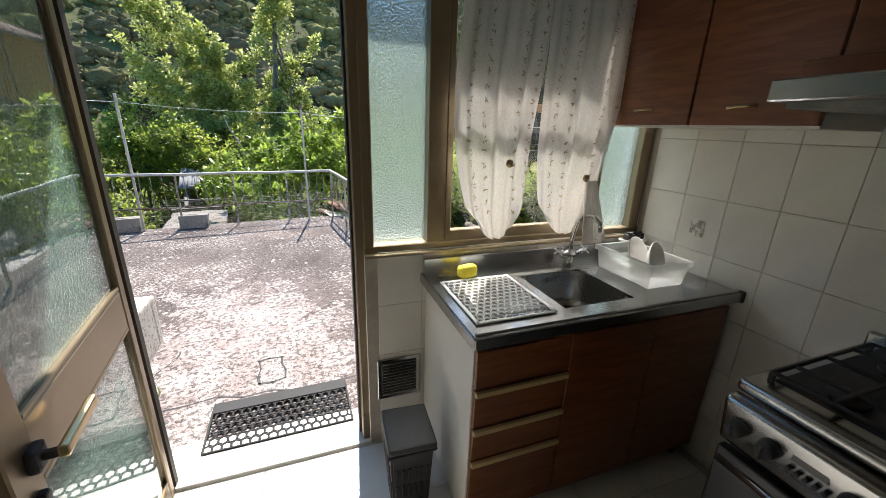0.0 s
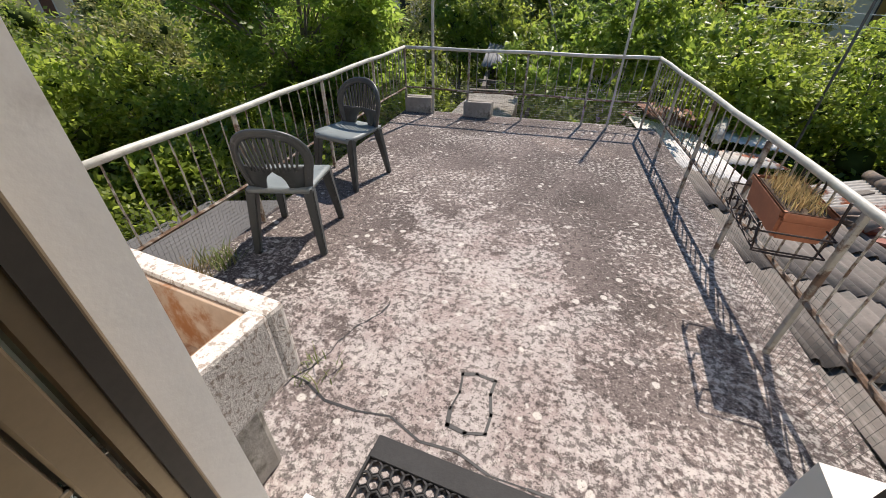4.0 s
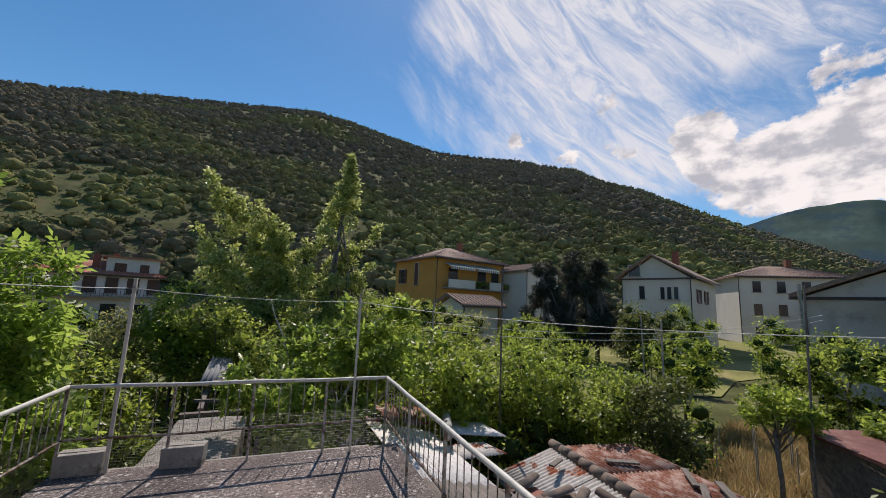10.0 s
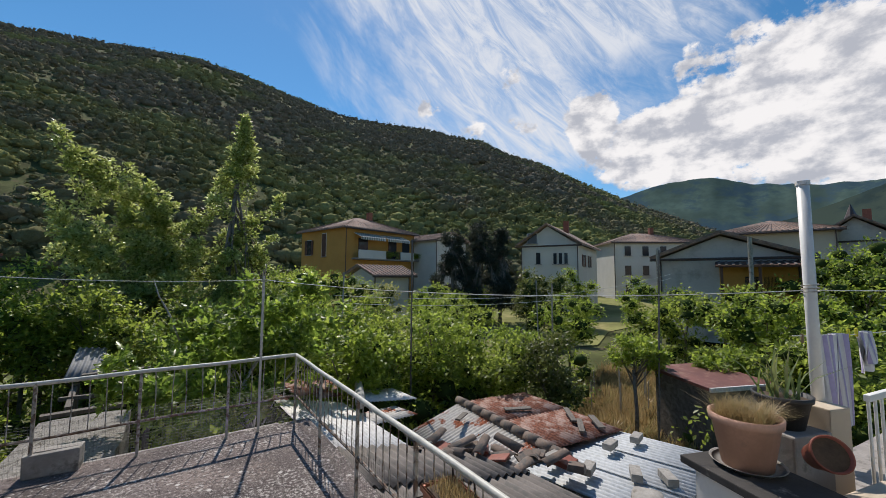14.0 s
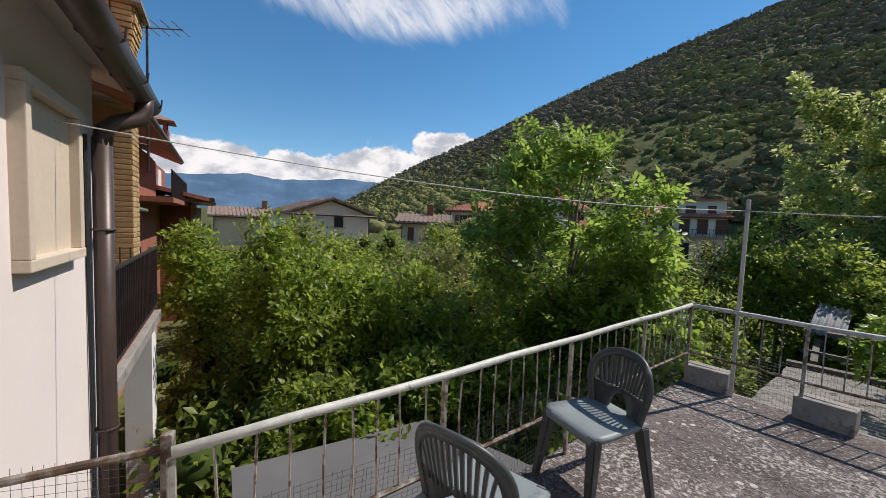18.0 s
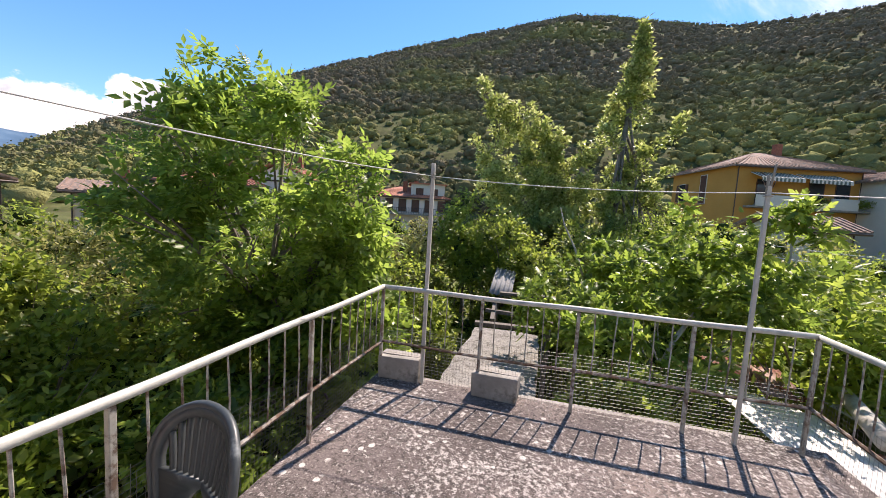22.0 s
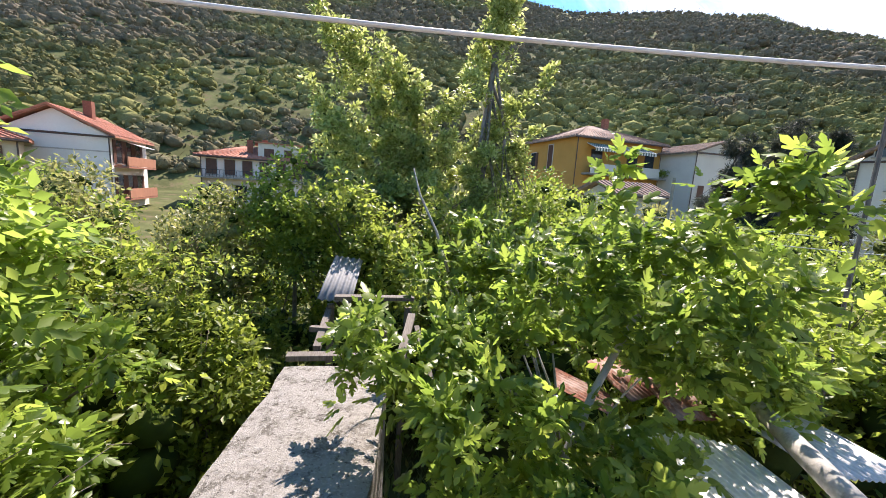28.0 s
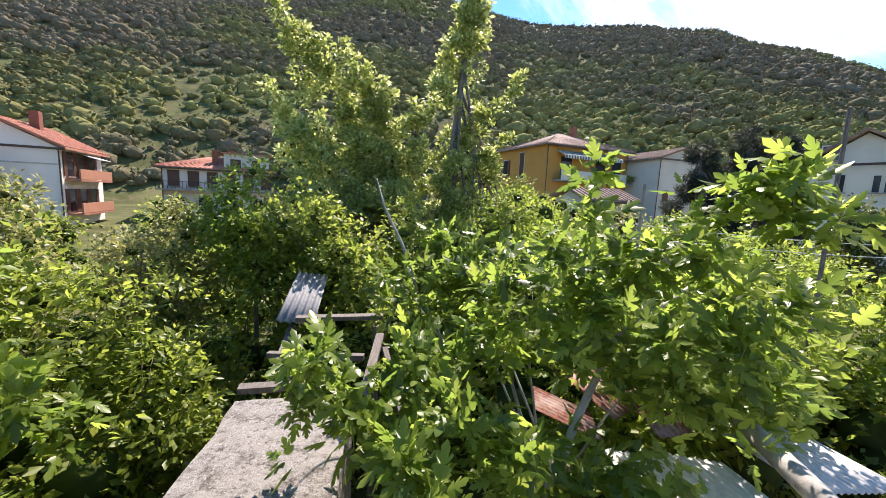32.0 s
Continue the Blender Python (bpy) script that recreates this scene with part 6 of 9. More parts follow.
# ---------------------------------------------------------------- wall cabinets, hood, stove
for i, (v0, v1) in enumerate(((-0.015, -0.415), (-0.42, -0.82))):
    wc = thing("wall_cabinet", kit(0, 0, 0), "cherry-brown wall cabinet with small curved handle", "cabinet", "wall cabinets")
    part("carcass", boxbm((1.335, (v0 + v1) / 2, 1.90), (0.31, v0 - v1, 0.72), 0, 0.002), M["carcass"], wc)
    d = part("cabinet_door", boxbm((1.170, (v0 + v1) / 2, 1.90), (0.018, v0 - v1 - 0.004, 0.716), 0, 0.002), M["cherry"], wc)
    vm = (-0.205, -0.60)[i]
    part("handle", tubebm([(1.160, vm + 0.045, 1.595), (1.142, vm + 0.035, 1.598), (1.140, vm, 1.600), (1.142, vm - 0.035, 1.602), (1.160, vm - 0.045, 1.602)], 0.0045, 8), M["brass"], d, "small curved brass handle", True)
    part("valance", boxbm((1.33, (v0 + v1) / 2, 1.538), (0.32, v0 - v1, 0.008)), M["carcass"], wc)
hc = thing("hood_cabinet", kit(0, 0, 0), "cherry-brown cabinet above the cooker hood", "cabinet", "wall cabinets")
part("carcass", boxbm((1.335, -1.125, 1.98), (0.31, 0.60, 0.56), 0, 0.002), M["carcass"], hc)
part("cabinet_door", boxbm((1.170, -1.125, 1.98), (0.018, 0.596, 0.556), 0, 0.002), M["cherry"], hc)
hd2 = thing("cooker_hood", kit(0, 0, 0), "steel-fronted cooker hood under the cabinet", "cooker hood")
part("wood_trim", boxbm((1.24, -1.125, 1.672), (0.48, 0.60, 0.05), 0, 0.006), M["cherry"], hd2)
part("visor", boxbm((1.18, -1.125, 1.618), (0.56, 0.60, 0.052), 0, 0.004), M["steel"], hd2)
part("filter", boxbm((1.22, -1.125, 1.585), (0.50, 0.58, 0.014)), M["net"], hd2)

SV0, SV1, SU = -0.975, -1.575, 0.86
st = thing("cooker", kit(0, 0, 0), "free-standing steel gas cooker with black hob", "cooker")
part("body", boxbm(((SU + EW) / 2 + 0.02, (SV0 + SV1) / 2, 0.40), (EW - SU - 0.06, SV0 - SV1, 0.78), 0, 0.006), M["black"], st, "black enamelled sides")
part("worktop", boxbm(((SU + EW) / 2 - 0.005, (SV0 + SV1) / 2, 0.862), (EW - SU - 0.02, SV0 - SV1 + 0.01, 0.035), 0, 0.010), M["steel"], st, "steel rim", True)
part("hob_well", boxbm(((SU + EW) / 2 + 0.02, (SV0 + SV1) / 2, 0.8795), (EW - SU - 0.13, SV0 - SV1 - 0.07, 0.006), 0, 0.002), M["black"], st, "glossy black hob")
part("back_upstand", boxbm((EW - 0.035, (SV0 + SV1) / 2, 0.90), (0.03, SV0 - SV1, 0.05), 0, 0.006), M["steel"], st)
pan = part("control_panel", boxbm((SU + 0.0, (SV0 + SV1) / 2, 0.765), (0.05, SV0 - SV1 + 0.006, 0.15), 0, 0.012, 0, -10), M["steel"], st, "brushed steel control panel", True)
for q, (v, z) in enumerate(((-1.02, 0.765), (-1.095, 0.765), (-1.255, 0.765), (-1.33, 0.765), (-1.42, 0.765), (-1.51, 0.765))):
    kn = part("knob", tubebm([(SU - 0.022, v, z), (SU - 0.045, v, z - 0.004), (SU - 0.058, v, z - 0.006)], [0.026, 0.022, 0.018], 18), M["matblack"], st, "black knob", True)
    part("grip", boxbm((SU - 0.060, v, z - 0.006), (0.014, 0.010, 0.036), 0, 0.004), M["matblack"], kn)
part("clock", boxbm((SU - 0.026, -1.175, 0.785), (0.008, 0.075, 0.030), 0, 0.003), M["black"], st, "clock display")
for q in range(5):
    part("button", tubebm([(SU - 0.026, -1.14 - 0.018 * q, 0.748), (SU - 0.034, -1.14 - 0.018 * q, 0.747)], 0.006, 10), M["matblack"], st)
od = part("oven_door", boxbm((SU - 0.002, (SV0 + SV1) / 2, 0.42), (0.03, SV0 - SV1 - 0.01, 0.50), 0, 0.006), M["black"], st, "black glass oven door")
part("handle", tubebm([(SU - 0.05, SV0 - 0.03, 0.655), (SU - 0.055, (SV0 + SV1) / 2, 0.655), (SU - 0.05, SV1 + 0.03, 0.655)], 0.011, 10), M["steel"], od, "", True)
for cu, cv, r_ in ((1.02, -1.13, 0.045), (1.02, -1.42, 0.06), (1.30, -1.13, 0.06), (1.30, -1.42, 0.035)):
    bn = part("burner", tubebm([(cu, cv, 0.881), (cu, cv, 0.896)], r_ * 0.8, 20), M["steel"], st, "", True)
    part("burner_cap", tubebm([(cu, cv, 0.896), (cu, cv, 0.905)], r_, 20), M["matblack"], bn, "", True)
for v0, v1 in ((-1.01, -1.265), (-1.285, -1.54)):
    gr = part("pan_support", tubebm([(0.93, v0, 0.908), (1.40, v0, 0.908), (1.40, v1, 0.908), (0.93, v1, 0.908), (0.93, v0, 0.908)], 0.006, 6), M["matblack"], st, "black cast pan support")
    for u in (1.02, 1.165, 1.30):
        part("bar", boxbm((u, (v0 + v1) / 2, 0.909), (0.011, v0 - v1, 0.011), 0, 0.002), M["matblack"], gr)
    part("bar", boxbm((1.165, (v0 + v1) / 2, 0.909), (0.47, 0.011, 0.011), 0, 0.002), M["matblack"], gr)
    for u in (0.93, 1.40):
        for v in (v0, v1):
            part("foot", boxbm((u, v, 0.894), (0.012, 0.012, 0.028)), M["matblack"], gr)

# pedal bin basket and mat
bn = thing("plastic_bin", kit(0.10, -0.33, 0.0, -4), "dark pierced plastic bin with a lid and bag", "bin")
bm = bmesh.new()
for (z0, z1, k) in ((0.0, 0.34, 1),):
    a = [(-0.085, -0.10), (0.085, -0.10), (0.085, 0.10), (-0.085, 0.10)]
    lo = [bm.verts.new((x * 0.82, y * 0.82, 0.0)) for x, y in a]
    hi = [bm.verts.new((x, y, 0.34)) for x, y in a]
    for i in range(4):
        bm.faces.new((lo[i], lo[(i + 1) % 4], hi[(i + 1) % 4], hi[i]))
    bm.faces.new(lo[::-1])
    bm.faces.new(hi)
bmesh.ops.bevel(bm, geom=list(bm.edges), offset=0.010, segments=2, affect="EDGES")
part("bucket", bm, M["matblack"], bn)
part("lid", boxbm((0, 0, 0.355), (0.19, 0.225, 0.03), 0, 0.010), M["matblack"], bn, "black lid")
part("bag_rim", tubebm([(0.09, -0.105, 0.335), (0.09, 0.108, 0.33), (-0.09, 0.108, 0.335), (-0.09, -0.105, 0.325), (0.09, -0.105, 0.335)], 0.007, 6), M["rubber"], bn, "crumpled bag edge")
for i in range(6):
    for j in range(3):
        part("slot", boxbm((-0.06 + 0.024 * i, -0.088 - 0.0022 * (j * 3), 0.06 + 0.085 * j), (0.010, 0.006, 0.055), 0, 0.002), M["rubber"], bn)
        part("slot", boxbm((-0.074 - 0.0022 * (j * 3), -0.07 + 0.026 * i, 0.06 + 0.085 * j), (0.006, 0.010, 0.055), 0, 0.002), M["rubber"], bn)

mt = thing("door_mat", pose(0.50, 2.575, 0.003, 0, 0, -6.5), "black rubber hexagon door mat on the terrace", "door mat")
part("border", boxbm((0, 0.135, 0.010), (0.70, 0.085, 0.016), 0, 0.003), M["rubber"], mt, "smooth rubber border")
bm = bmesh.new()
for j in range(6):
    for i in range(17):
        x, y = -0.33 + 0.0412 * i + (0.0206 if j % 2 else 0), -0.155 + 0.045 * j
        if x < 0.34:
            tube(bm, [(x + 0.0225 * math.cos(q * 1.0472 + 0.5236), y + 0.0255 * math.sin(q * 1.0472 + 0.5236), 0.009) for q in range(7)], 0.0052, 4, False)
part("lattice", bm, M["rubber"], mt, "open honeycomb rubber")
for (x, y, w, h) in ((-0.347, -0.03, 0.010, 0.30), (0.347, -0.03, 0.010, 0.30), (0, -0.178, 0.70, 0.010)):
    part("edge_strip", boxbm((x, y, 0.009), (w, h, 0.016), 0, 0.002), M["rubber"], mt)

# ---------------------------------------------------------------- stone laundry tub on the terrace
lt = thing("laundry_tub", pose(0.045, 2.665, 0, 0, 0, -9), "worn stone laundry tub with washboard on a plastered base", "laundry tub")
L, W, H = 1.05, 0.50, 0.755
bm = bmesh.new()


def wallbox(x0, x1, y0, y1, z0, z1, bev=0.012):
    box(bm, ((x0 + x1) / 2, (y0 + y1) / 2, (z0 + z1) / 2), (x1 - x0, y1 - y0, z1 - z0), 0, bev)


wallbox(-L, 0, -0.055, 0, 0.52, H)
wallbox(-L, 0, -W, -W + 0.055, 0.52, H)
wallbox(-0.055, 0, -W + 0.05, -0.05, 0.52, H)
wallbox(-L, -L + 0.055, -W + 0.05, -0.05, 0.52, H)
part("rim_wall", bm, M["tubrim"], lt, "pitted pale rim")
part("basin_floor", boxbm((-L / 2, -W / 2, 0.545), (L - 0.1, W - 0.1, 0.05)), M["tub"], lt, "rust-stained basin floor")
for x0, x1, y0, y1, ax, tl in ((-L + 0.05, -0.05, -0.086, -0.050, 1, -9), (-L + 0.05, -0.05, -W + 0.050, -W + 0.086, 1, 9), (-0.086, -0.050, -W + 0.06, -0.06, 0, 9)):
    part("inner_lining", boxbm(((x0 + x1) / 2, (y0 + y1) / 2, 0.640), (x1 - x0, y1 - y0, 0.20), 0, 0.008, tl if ax else 0, 0 if ax else tl), M["tub"], lt)
wb = part("washboard", boxbm((-0.735, -W / 2, 0.675), (0.52, W - 0.12, 0.09), 0, 0.025, 0, -5), M["tubrim"], lt, "sloping ribbed washboard")
for q in range(9):
    part("rib", boxbm((-0.95 + 0.05 * q, -W / 2, 0.704 + 0.0044 * q), (0.014, W - 0.15, 0.012), 0, 0.004, 0, -5), M["tubrim"], wb)
part("base", boxbm((-L / 2 - 0.06, -W / 2, 0.26), (L - 0.20, W - 0.12, 0.52), 0, 0.02), M["block"], lt, "grey concrete base")


# ---------------------------------------------------------------- roofs and walls below the terrace


def wave_sheet(w, l, pitch, amp, thick=0.004, sub=6):
    """A corrugated sheet, waves across x, w wide and l long, its corner at the origin."""
    n = int(w / pitch * sub)
    bm = bmesh.new()
    rows = []
    for y in (0, l * 0.5, l):
        rows.append([[bm.verts.new((w * i / n, y, amp * math.sin(2 * math.pi * i / sub) - t)) for i in range(n + 1)] for t in (0, thick)])
    for a, b in zip(rows, rows[1:]):
        for i in range(n):
            bm.faces.new((a[0][i], a[0][i + 1], b[0][i + 1], b[0][i]))
            bm.faces.new((a[1][i], b[1][i], b[1][i + 1], a[1][i + 1]))
    for r in (rows[0], rows[-1]):
        for i in range(n):
            bm.faces.new((r[0][i], r[1][i], r[1][i + 1], r[0][i + 1]))
    return bm


def sheet(name, m, w, l, pitch, amp, material, label, group="shed roof sheets"):
    return solo(name, wave_sheet(w, l, pitch, amp), material, m, label, "roof sheet", group, "", True)


def span(a, ux, uy):
    """A pose whose x runs along ux and whose y lies in the plane of ux and uy."""
    x = Vector(ux).normalized()
    z = x.cross(Vector(uy)).normalized()
    y = z.cross(x)
    m = Matrix((x, y, z)).transposed().to_4x4()
    m.translation = Vector(a)
    return m


# fibre-cement roof just below the east railing, its waves running along the terrace
for i in range(4):
    for k in range(2):
        if k == 1 and i == 0:
            continue
        sheet("fibre_cement_sheet", span((1.93 + 1.16 * k + 0.10 * (3 - i), 2.95 + 0.93 * i, -0.20 - 0.27 * k + 0.012 * (i % 2) - 0.02 * (3 - i)), (1, 0.10, -0.24), (-0.10, 1, 0)), 1.25, 1.02, 0.146, 0.024, M["fibre"], "dark lichened fibre-cement roof sheet below the terrace")
sheet("black_mesh_strip", span((1.94, 3.1, -0.12), (0, 1, 0), (-1, 0, 0.1)) @ pose(0, -0.10, 0), 1.35, 0.10, 0.03, 0.006, M["matblack"], "dark ribbed strip lying along the kerb", "roof scraps")
# bleached tin roof at the north-east corner
for i in range(2):
    sheet("tin_sheet", span((2.05 + 0.60 * i, 6.45 + 0.12 * i, -0.30 - 0.16 * i), (1, 0.05, -0.25), (0.02, 1, -0.02)), 0.66, 2.75, 0.076, 0.010, M["tin"], "bleached corrugated tin sheet on the shed roof")
sheet("tin_sheet", span((3.45, 8.9, -0.55), (1, 0.1, -0.15), (-0.1, 1, 0.0)), 1.1, 0.9, 0.076, 0.010, M["tin"], "bleached corrugated tin sheet on the shed roof")
sheet("rusty_tin_sheet", span((3.20, 8.05, -0.62), (1, 0.25, -0.1), (-0.25, 1, 0.0)), 0.95, 0.62, 0.076, 0.010, M["rusttin"], "half-rusted corrugated tin sheet on the shed roof")
solo("roof_log", tubebm([(3.55, 9.6, -0.42), (3.32, 9.0, -0.40), (3.08, 8.38, -0.38)], [0.075, 0.085, 0.08], 12), M["palebark"], I4, "pale log weighing down the roof sheets", "log", "", "", True)
# rusted roof farther out: two slopes meeting under a row of ridge tiles
for i in range(2):
    sheet("rusted_tin_sheet", span((5.62 - 0.12 * i, 9.05 - 1.28 * i, -1.0), (-0.12, -1.3, 0.0), (-1, 0.1, -0.32)), 1.32, 1.35, 0.090, 0.014, M["rusttin"], "rust-streaked corrugated tin sheet on the old shed")
for i in range(2):
    for j in range(2):
        sheet("red_tin_sheet", span((5.62 - 0.12 * i, 9.05 - 1.28 * i, -0.995 - 0.01 * j), (0.06 * 0 + 1, -0.06, -0.03), (-0.12, -1.3, 0.0)) @ pose(0.92 * j, 0, 0), 0.95, 1.30, 0.090, 0.014, M["redtin"], "red-brown rusted corrugated sheet on the old shed")
rt = [Vector((5.66 - 0.027 * q, 9.15 - 0.30 * q, -0.97)) for q in range(11)]
for a, b in zip(rt, rt[1:]):
    solo("ridge_tile", tubebm([a, b + (a - b) * -0.12], [0.085, 0.10], 10), M["oldtile"], I4, "lichened ridge tile on the rusted shed", "roof tile", "ridge tiles", "", True)
for q, (x, y, w, l, rz) in enumerate(((6.3, 8.0, 0.55, 0.14, -25), (6.9, 7.2, 0.10, 0.7, -40), (7.0, 6.7, 0.12, 0.6, -38), (5.1, 8.3, 0.4, 0.1, 30), (6.6, 6.75, 0.10, 0.6, -50))):
    solo("roof_plank", boxbm((0, 0, 0), (w, l, 0.03), 0, 0.004), M["oldwood"], pose(x, y, -0.955, 0, 0, rz), "grey plank lying on the rusted roof", "plank", "roof planks")
# grey sheet roof nearer the neighbour
for i in range(3):
    sheet("grey_tin_sheet", span((5.05 + 0.80 * i, 4.55 + 0.10 * i, -1.02 + 0.003 * i), (1, 0.12, -0.02), (0.22, 1, -0.06)), 0.84, 2.0, 0.10, 0.016, M["greytin"], "grey corrugated tin sheet held down by blocks")
for x, y, rz in ((5.35, 5.75, 20), (5.75, 5.3, 35), (6.3, 6.0, 10), (6.0, 5.0, 50), (6.9, 5.9, 15), (5.2, 6.25, 5)):
    solo("roof_block", boxbm((0, 0, 0.05), (0.30, 0.14, 0.10), 0, 0.012), M["block"], pose(x, y, -1.0, 0, 0, rz), "grey concrete block holding down a roof sheet", "block", "roof blocks")
solo("roof_rock", (lambda bm: bm)(boxbm((0, 0, 0.09), (0.5, 0.35, 0.2), 0, 0.09)), M["block"], pose(5.0, 4.75, -0.95, 0, 0, 30), "grey stone on the shed roof", "stone", "", "", True)
# old clay tiles on the near slope
tile_bm = bmesh.new()
n = 8
a = [tile_bm.verts.new((0.085 * math.cos(math.pi * k / n), 0, 0.06 * math.sin(math.pi * k / n))) for k in range(n + 1)]
b = [tile_bm.verts.new((0.068 * math.cos(math.pi * k / n), 0.42, 0.05 * math.sin(math.pi * k / n) - 0.012)) for k in range(n + 1)]
c = [tile_bm.verts.new((v.co.x * 0.84, v.co.y, v.co.z * 0.82)) for v in a]
d = [tile_bm.verts.new((v.co.x * 0.84, v.co.y, v.co.z * 0.82)) for v in b]
for k in range(n):
    tile_bm.faces.new((a[k], a[k + 1], b[k + 1], b[k]))
    tile_bm.faces.new((c[k], d[k], d[k + 1], c[k + 1]))
    tile_bm.faces.new((a[k], c[k], c[k + 1], a[k + 1]))
clay = finish("clay_tile", tile_bm, M["oldtile"], True)
rt_ = random.Random(4)
for q in range(13):
    f = rt_.random()
    x, y = 3.0 + 2.1 * f + rt_.uniform(-0.15, 0.15), 6.75 - 0.95 * f + rt_.uniform(-0.22, 0.22)
    o = new("clay_tile", clay)
    o.matrix_basis = pose(x, y, -0.52 - 0.16 * (x - 3.0) + 0.08 * rt_.random(), rt_.uniform(-14, 14), rt_.uniform(-14, 14), rt_.choice((-70, -80, 20, 100)) + rt_.uniform(-25, 25))
    tagged(o, "loose broken clay roof tile", "roof tile", "loose roof tiles")
for q in range(11):
    f = rt_.random()
    x, y = 3.3 + 1.9 * f + rt_.uniform(-0.12, 0.12), 6.75 - 0.95 * f + rt_.uniform(-0.25, 0.25)
    bm = boxbm((0, 0, 0), (rt_.uniform(0.22, 0.42), rt_.uniform(0.16, 0.30), rt_.uniform(0.03, 0.09)), 0, 0.012)
    for v in bm.verts:
        v.co += Vector((noise.noise(v.co * 7 + Vector((q, 0, 0))), noise.noise(v.co * 7 + Vector((0, q, 0))), 0.3 * noise.noise(v.co * 9))) * 0.035
    solo("roof_stone", bm, M["oldtile"] if q % 3 else M["darkterra"], pose(x, y, -0.50 - 0.16 * (x - 3.0), rt_.uniform(-9, 9), rt_.uniform(2, 14), rt_.uniform(0, 180)), "flat broken slab lying on the old roof", "stone", "roof stones")
# shed bodies under the roofs
for nm, c_, s_, rz, mt_ in (("shed_body", (2.75, 5.2, -1.95), (1.5, 4.2, 1.7), 0, "oldwood"), ("shed_body", (2.75, 7.9, -1.95), (1.2, 2.5, 1.9), 3, "oldwood"), ("shed_body", (5.9, 7.75, -2.15), (2.6, 2.3, 1.7), -5, "oldwood"), ("shed_body", (6.2, 5.6, -2.05), (2.4, 1.7, 1.8), 6, "oldplaster")):
    solo(nm, boxbm((0, 0, 0), s_), M[mt_], pose(*c_, 0, 0, rz), "dark shed wall under the old roofs", "shed", "shed bodies")
# broad wall running out from the terrace
bm = bmesh.new()
rw = random.Random(11)
rows = []
for i in range(13):
    y = 7.27 + 2.85 * i / 12
    xl, xr = -0.93 + rw.uniform(-0.025, 0.025), 0.055 + rw.uniform(-0.02, 0.02)
    rows.append([bm.verts.new((xl, y, -2.8)), bm.verts.new((xl, y, -0.37))] + [bm.verts.new((xl + (xr - xl) * k / 6, y + (0.04 * rw.random() if 0 < i < 12 else 0), -0.35 + rw.uniform(-0.008, 0.012))) for k in range(1, 6)] + [bm.verts.new((xr, y, -0.37)), bm.verts.new((xr, y, -2.8))])
for p_, q_ in zip(rows, rows[1:]):
    for k in range(8):
        bm.faces.new((p_[k], p_[k + 1], q_[k + 1], q_[k]))
for r_ in (rows[0][::-1], rows[-1]):
    bm.faces.new(r_)
solo("garden_wall", bm, M["wallcap"], I4, "thick garden wall with a crumbling white concrete top", "wall")
for q, (x, y, z, w, l, h, rz, rx) in enumerate(((-0.50, 10.32, -0.34, 0.95, 0.10, 0.06, 5, 4), (-0.38, 10.75, -0.24, 1.0, 0.09, 0.06, -6, -5), (0.22, 10.5, -0.20, 0.09, 1.1, 0.05, -6, 8), (-0.75, 10.9, -0.25, 0.08, 1.0, 0.06, 5, 6), (-0.2, 11.3, 0.0, 1.0, 0.12, 0.05, 4, 0), (0.42, 10.3, -0.3, 0.06, 0.9, 0.04, 12, 20))):
    solo("old_plank", boxbm((0, 0, 0), (w, l, h), 0, 0.006), M["oldwood"], pose(x, y, z, rx, 0, rz), "weathered grey plank of a collapsed frame", "plank", "collapsed planks")
for x, y in ((-0.8, 11.4), (0.2, 11.4)):
    solo("old_post", boxbm((0, 0, 0), (0.09, 0.09, 2.7), 0, 0.008), M["oldwood"], pose(x, y, -1.48, 1, 1, 8), "weathered grey wooden post", "post", "collapsed planks")
sheet("tilted_sheet", span((-0.91, 11.2, -0.01), (1, 0.05, -0.12), (0.06, 1, 0.26)), 0.42, 1.25, 0.085, 0.014, M["dulltin"], "pale grey corrugated sheet tilted among leaves", "roof scraps")
for x, y, rz in ((2.5, 9.9, 30), (2.2, 9.6, 70), (2.75, 9.6, 10)):
    sheet("rust_scrap", pose(x, y, -0.55, 18, 6, rz), 0.55, 0.6, 0.076, 0.010, M["redtin"], "rusted roof scrap seen between fig leaves", "roof scraps")
# felt roof below the west railing
bm = bmesh.new()
vs = [bm.verts.new(c_) for c_ in ((-3.75, 3.55, -0.92), (-1.30, 3.2, -0.80), (-1.30, 6.0, -0.80), (-3.45, 5.6, -0.92), (-3.75, 3.55, -1.06), (-1.30, 3.2, -1.06), (-1.30, 6.0, -1.06), (-3.45, 5.6, -1.06))]
for q in ((0, 1, 2, 3), (4, 7, 6, 5), (0, 4, 5, 1), (1, 5, 6, 2), (2, 6, 7, 3), (3, 7, 4, 0)):
    bm.faces.new([vs[i] for i in q])
solo("felt_roof", bm, M["flatroof"], I4, "smooth grey felt flat roof below the terrace", "roof")
solo("lean_to_wall", boxbm((-2.5, 4.6, -1.95), (2.1, 2.0, 1.78)), M["oldplaster"], I4, "plaster wall of the low lean-to", "wall", "", "structure")
solo("low_wall", boxbm((-4.6, 2.95, -2.3), (1.6, 0.3, 1.0), -8, 0.02), M["block"], I4, "low rough garden wall", "wall")

# ---------------------------------------------------------------- neighbour to the west: balcony, chimney, brick house
bal = thing("neighbour_balcony", kit(-4.42, -0.08, 0.08, 180), "neighbour's balcony with brown iron railing and tiled floor", "balcony")
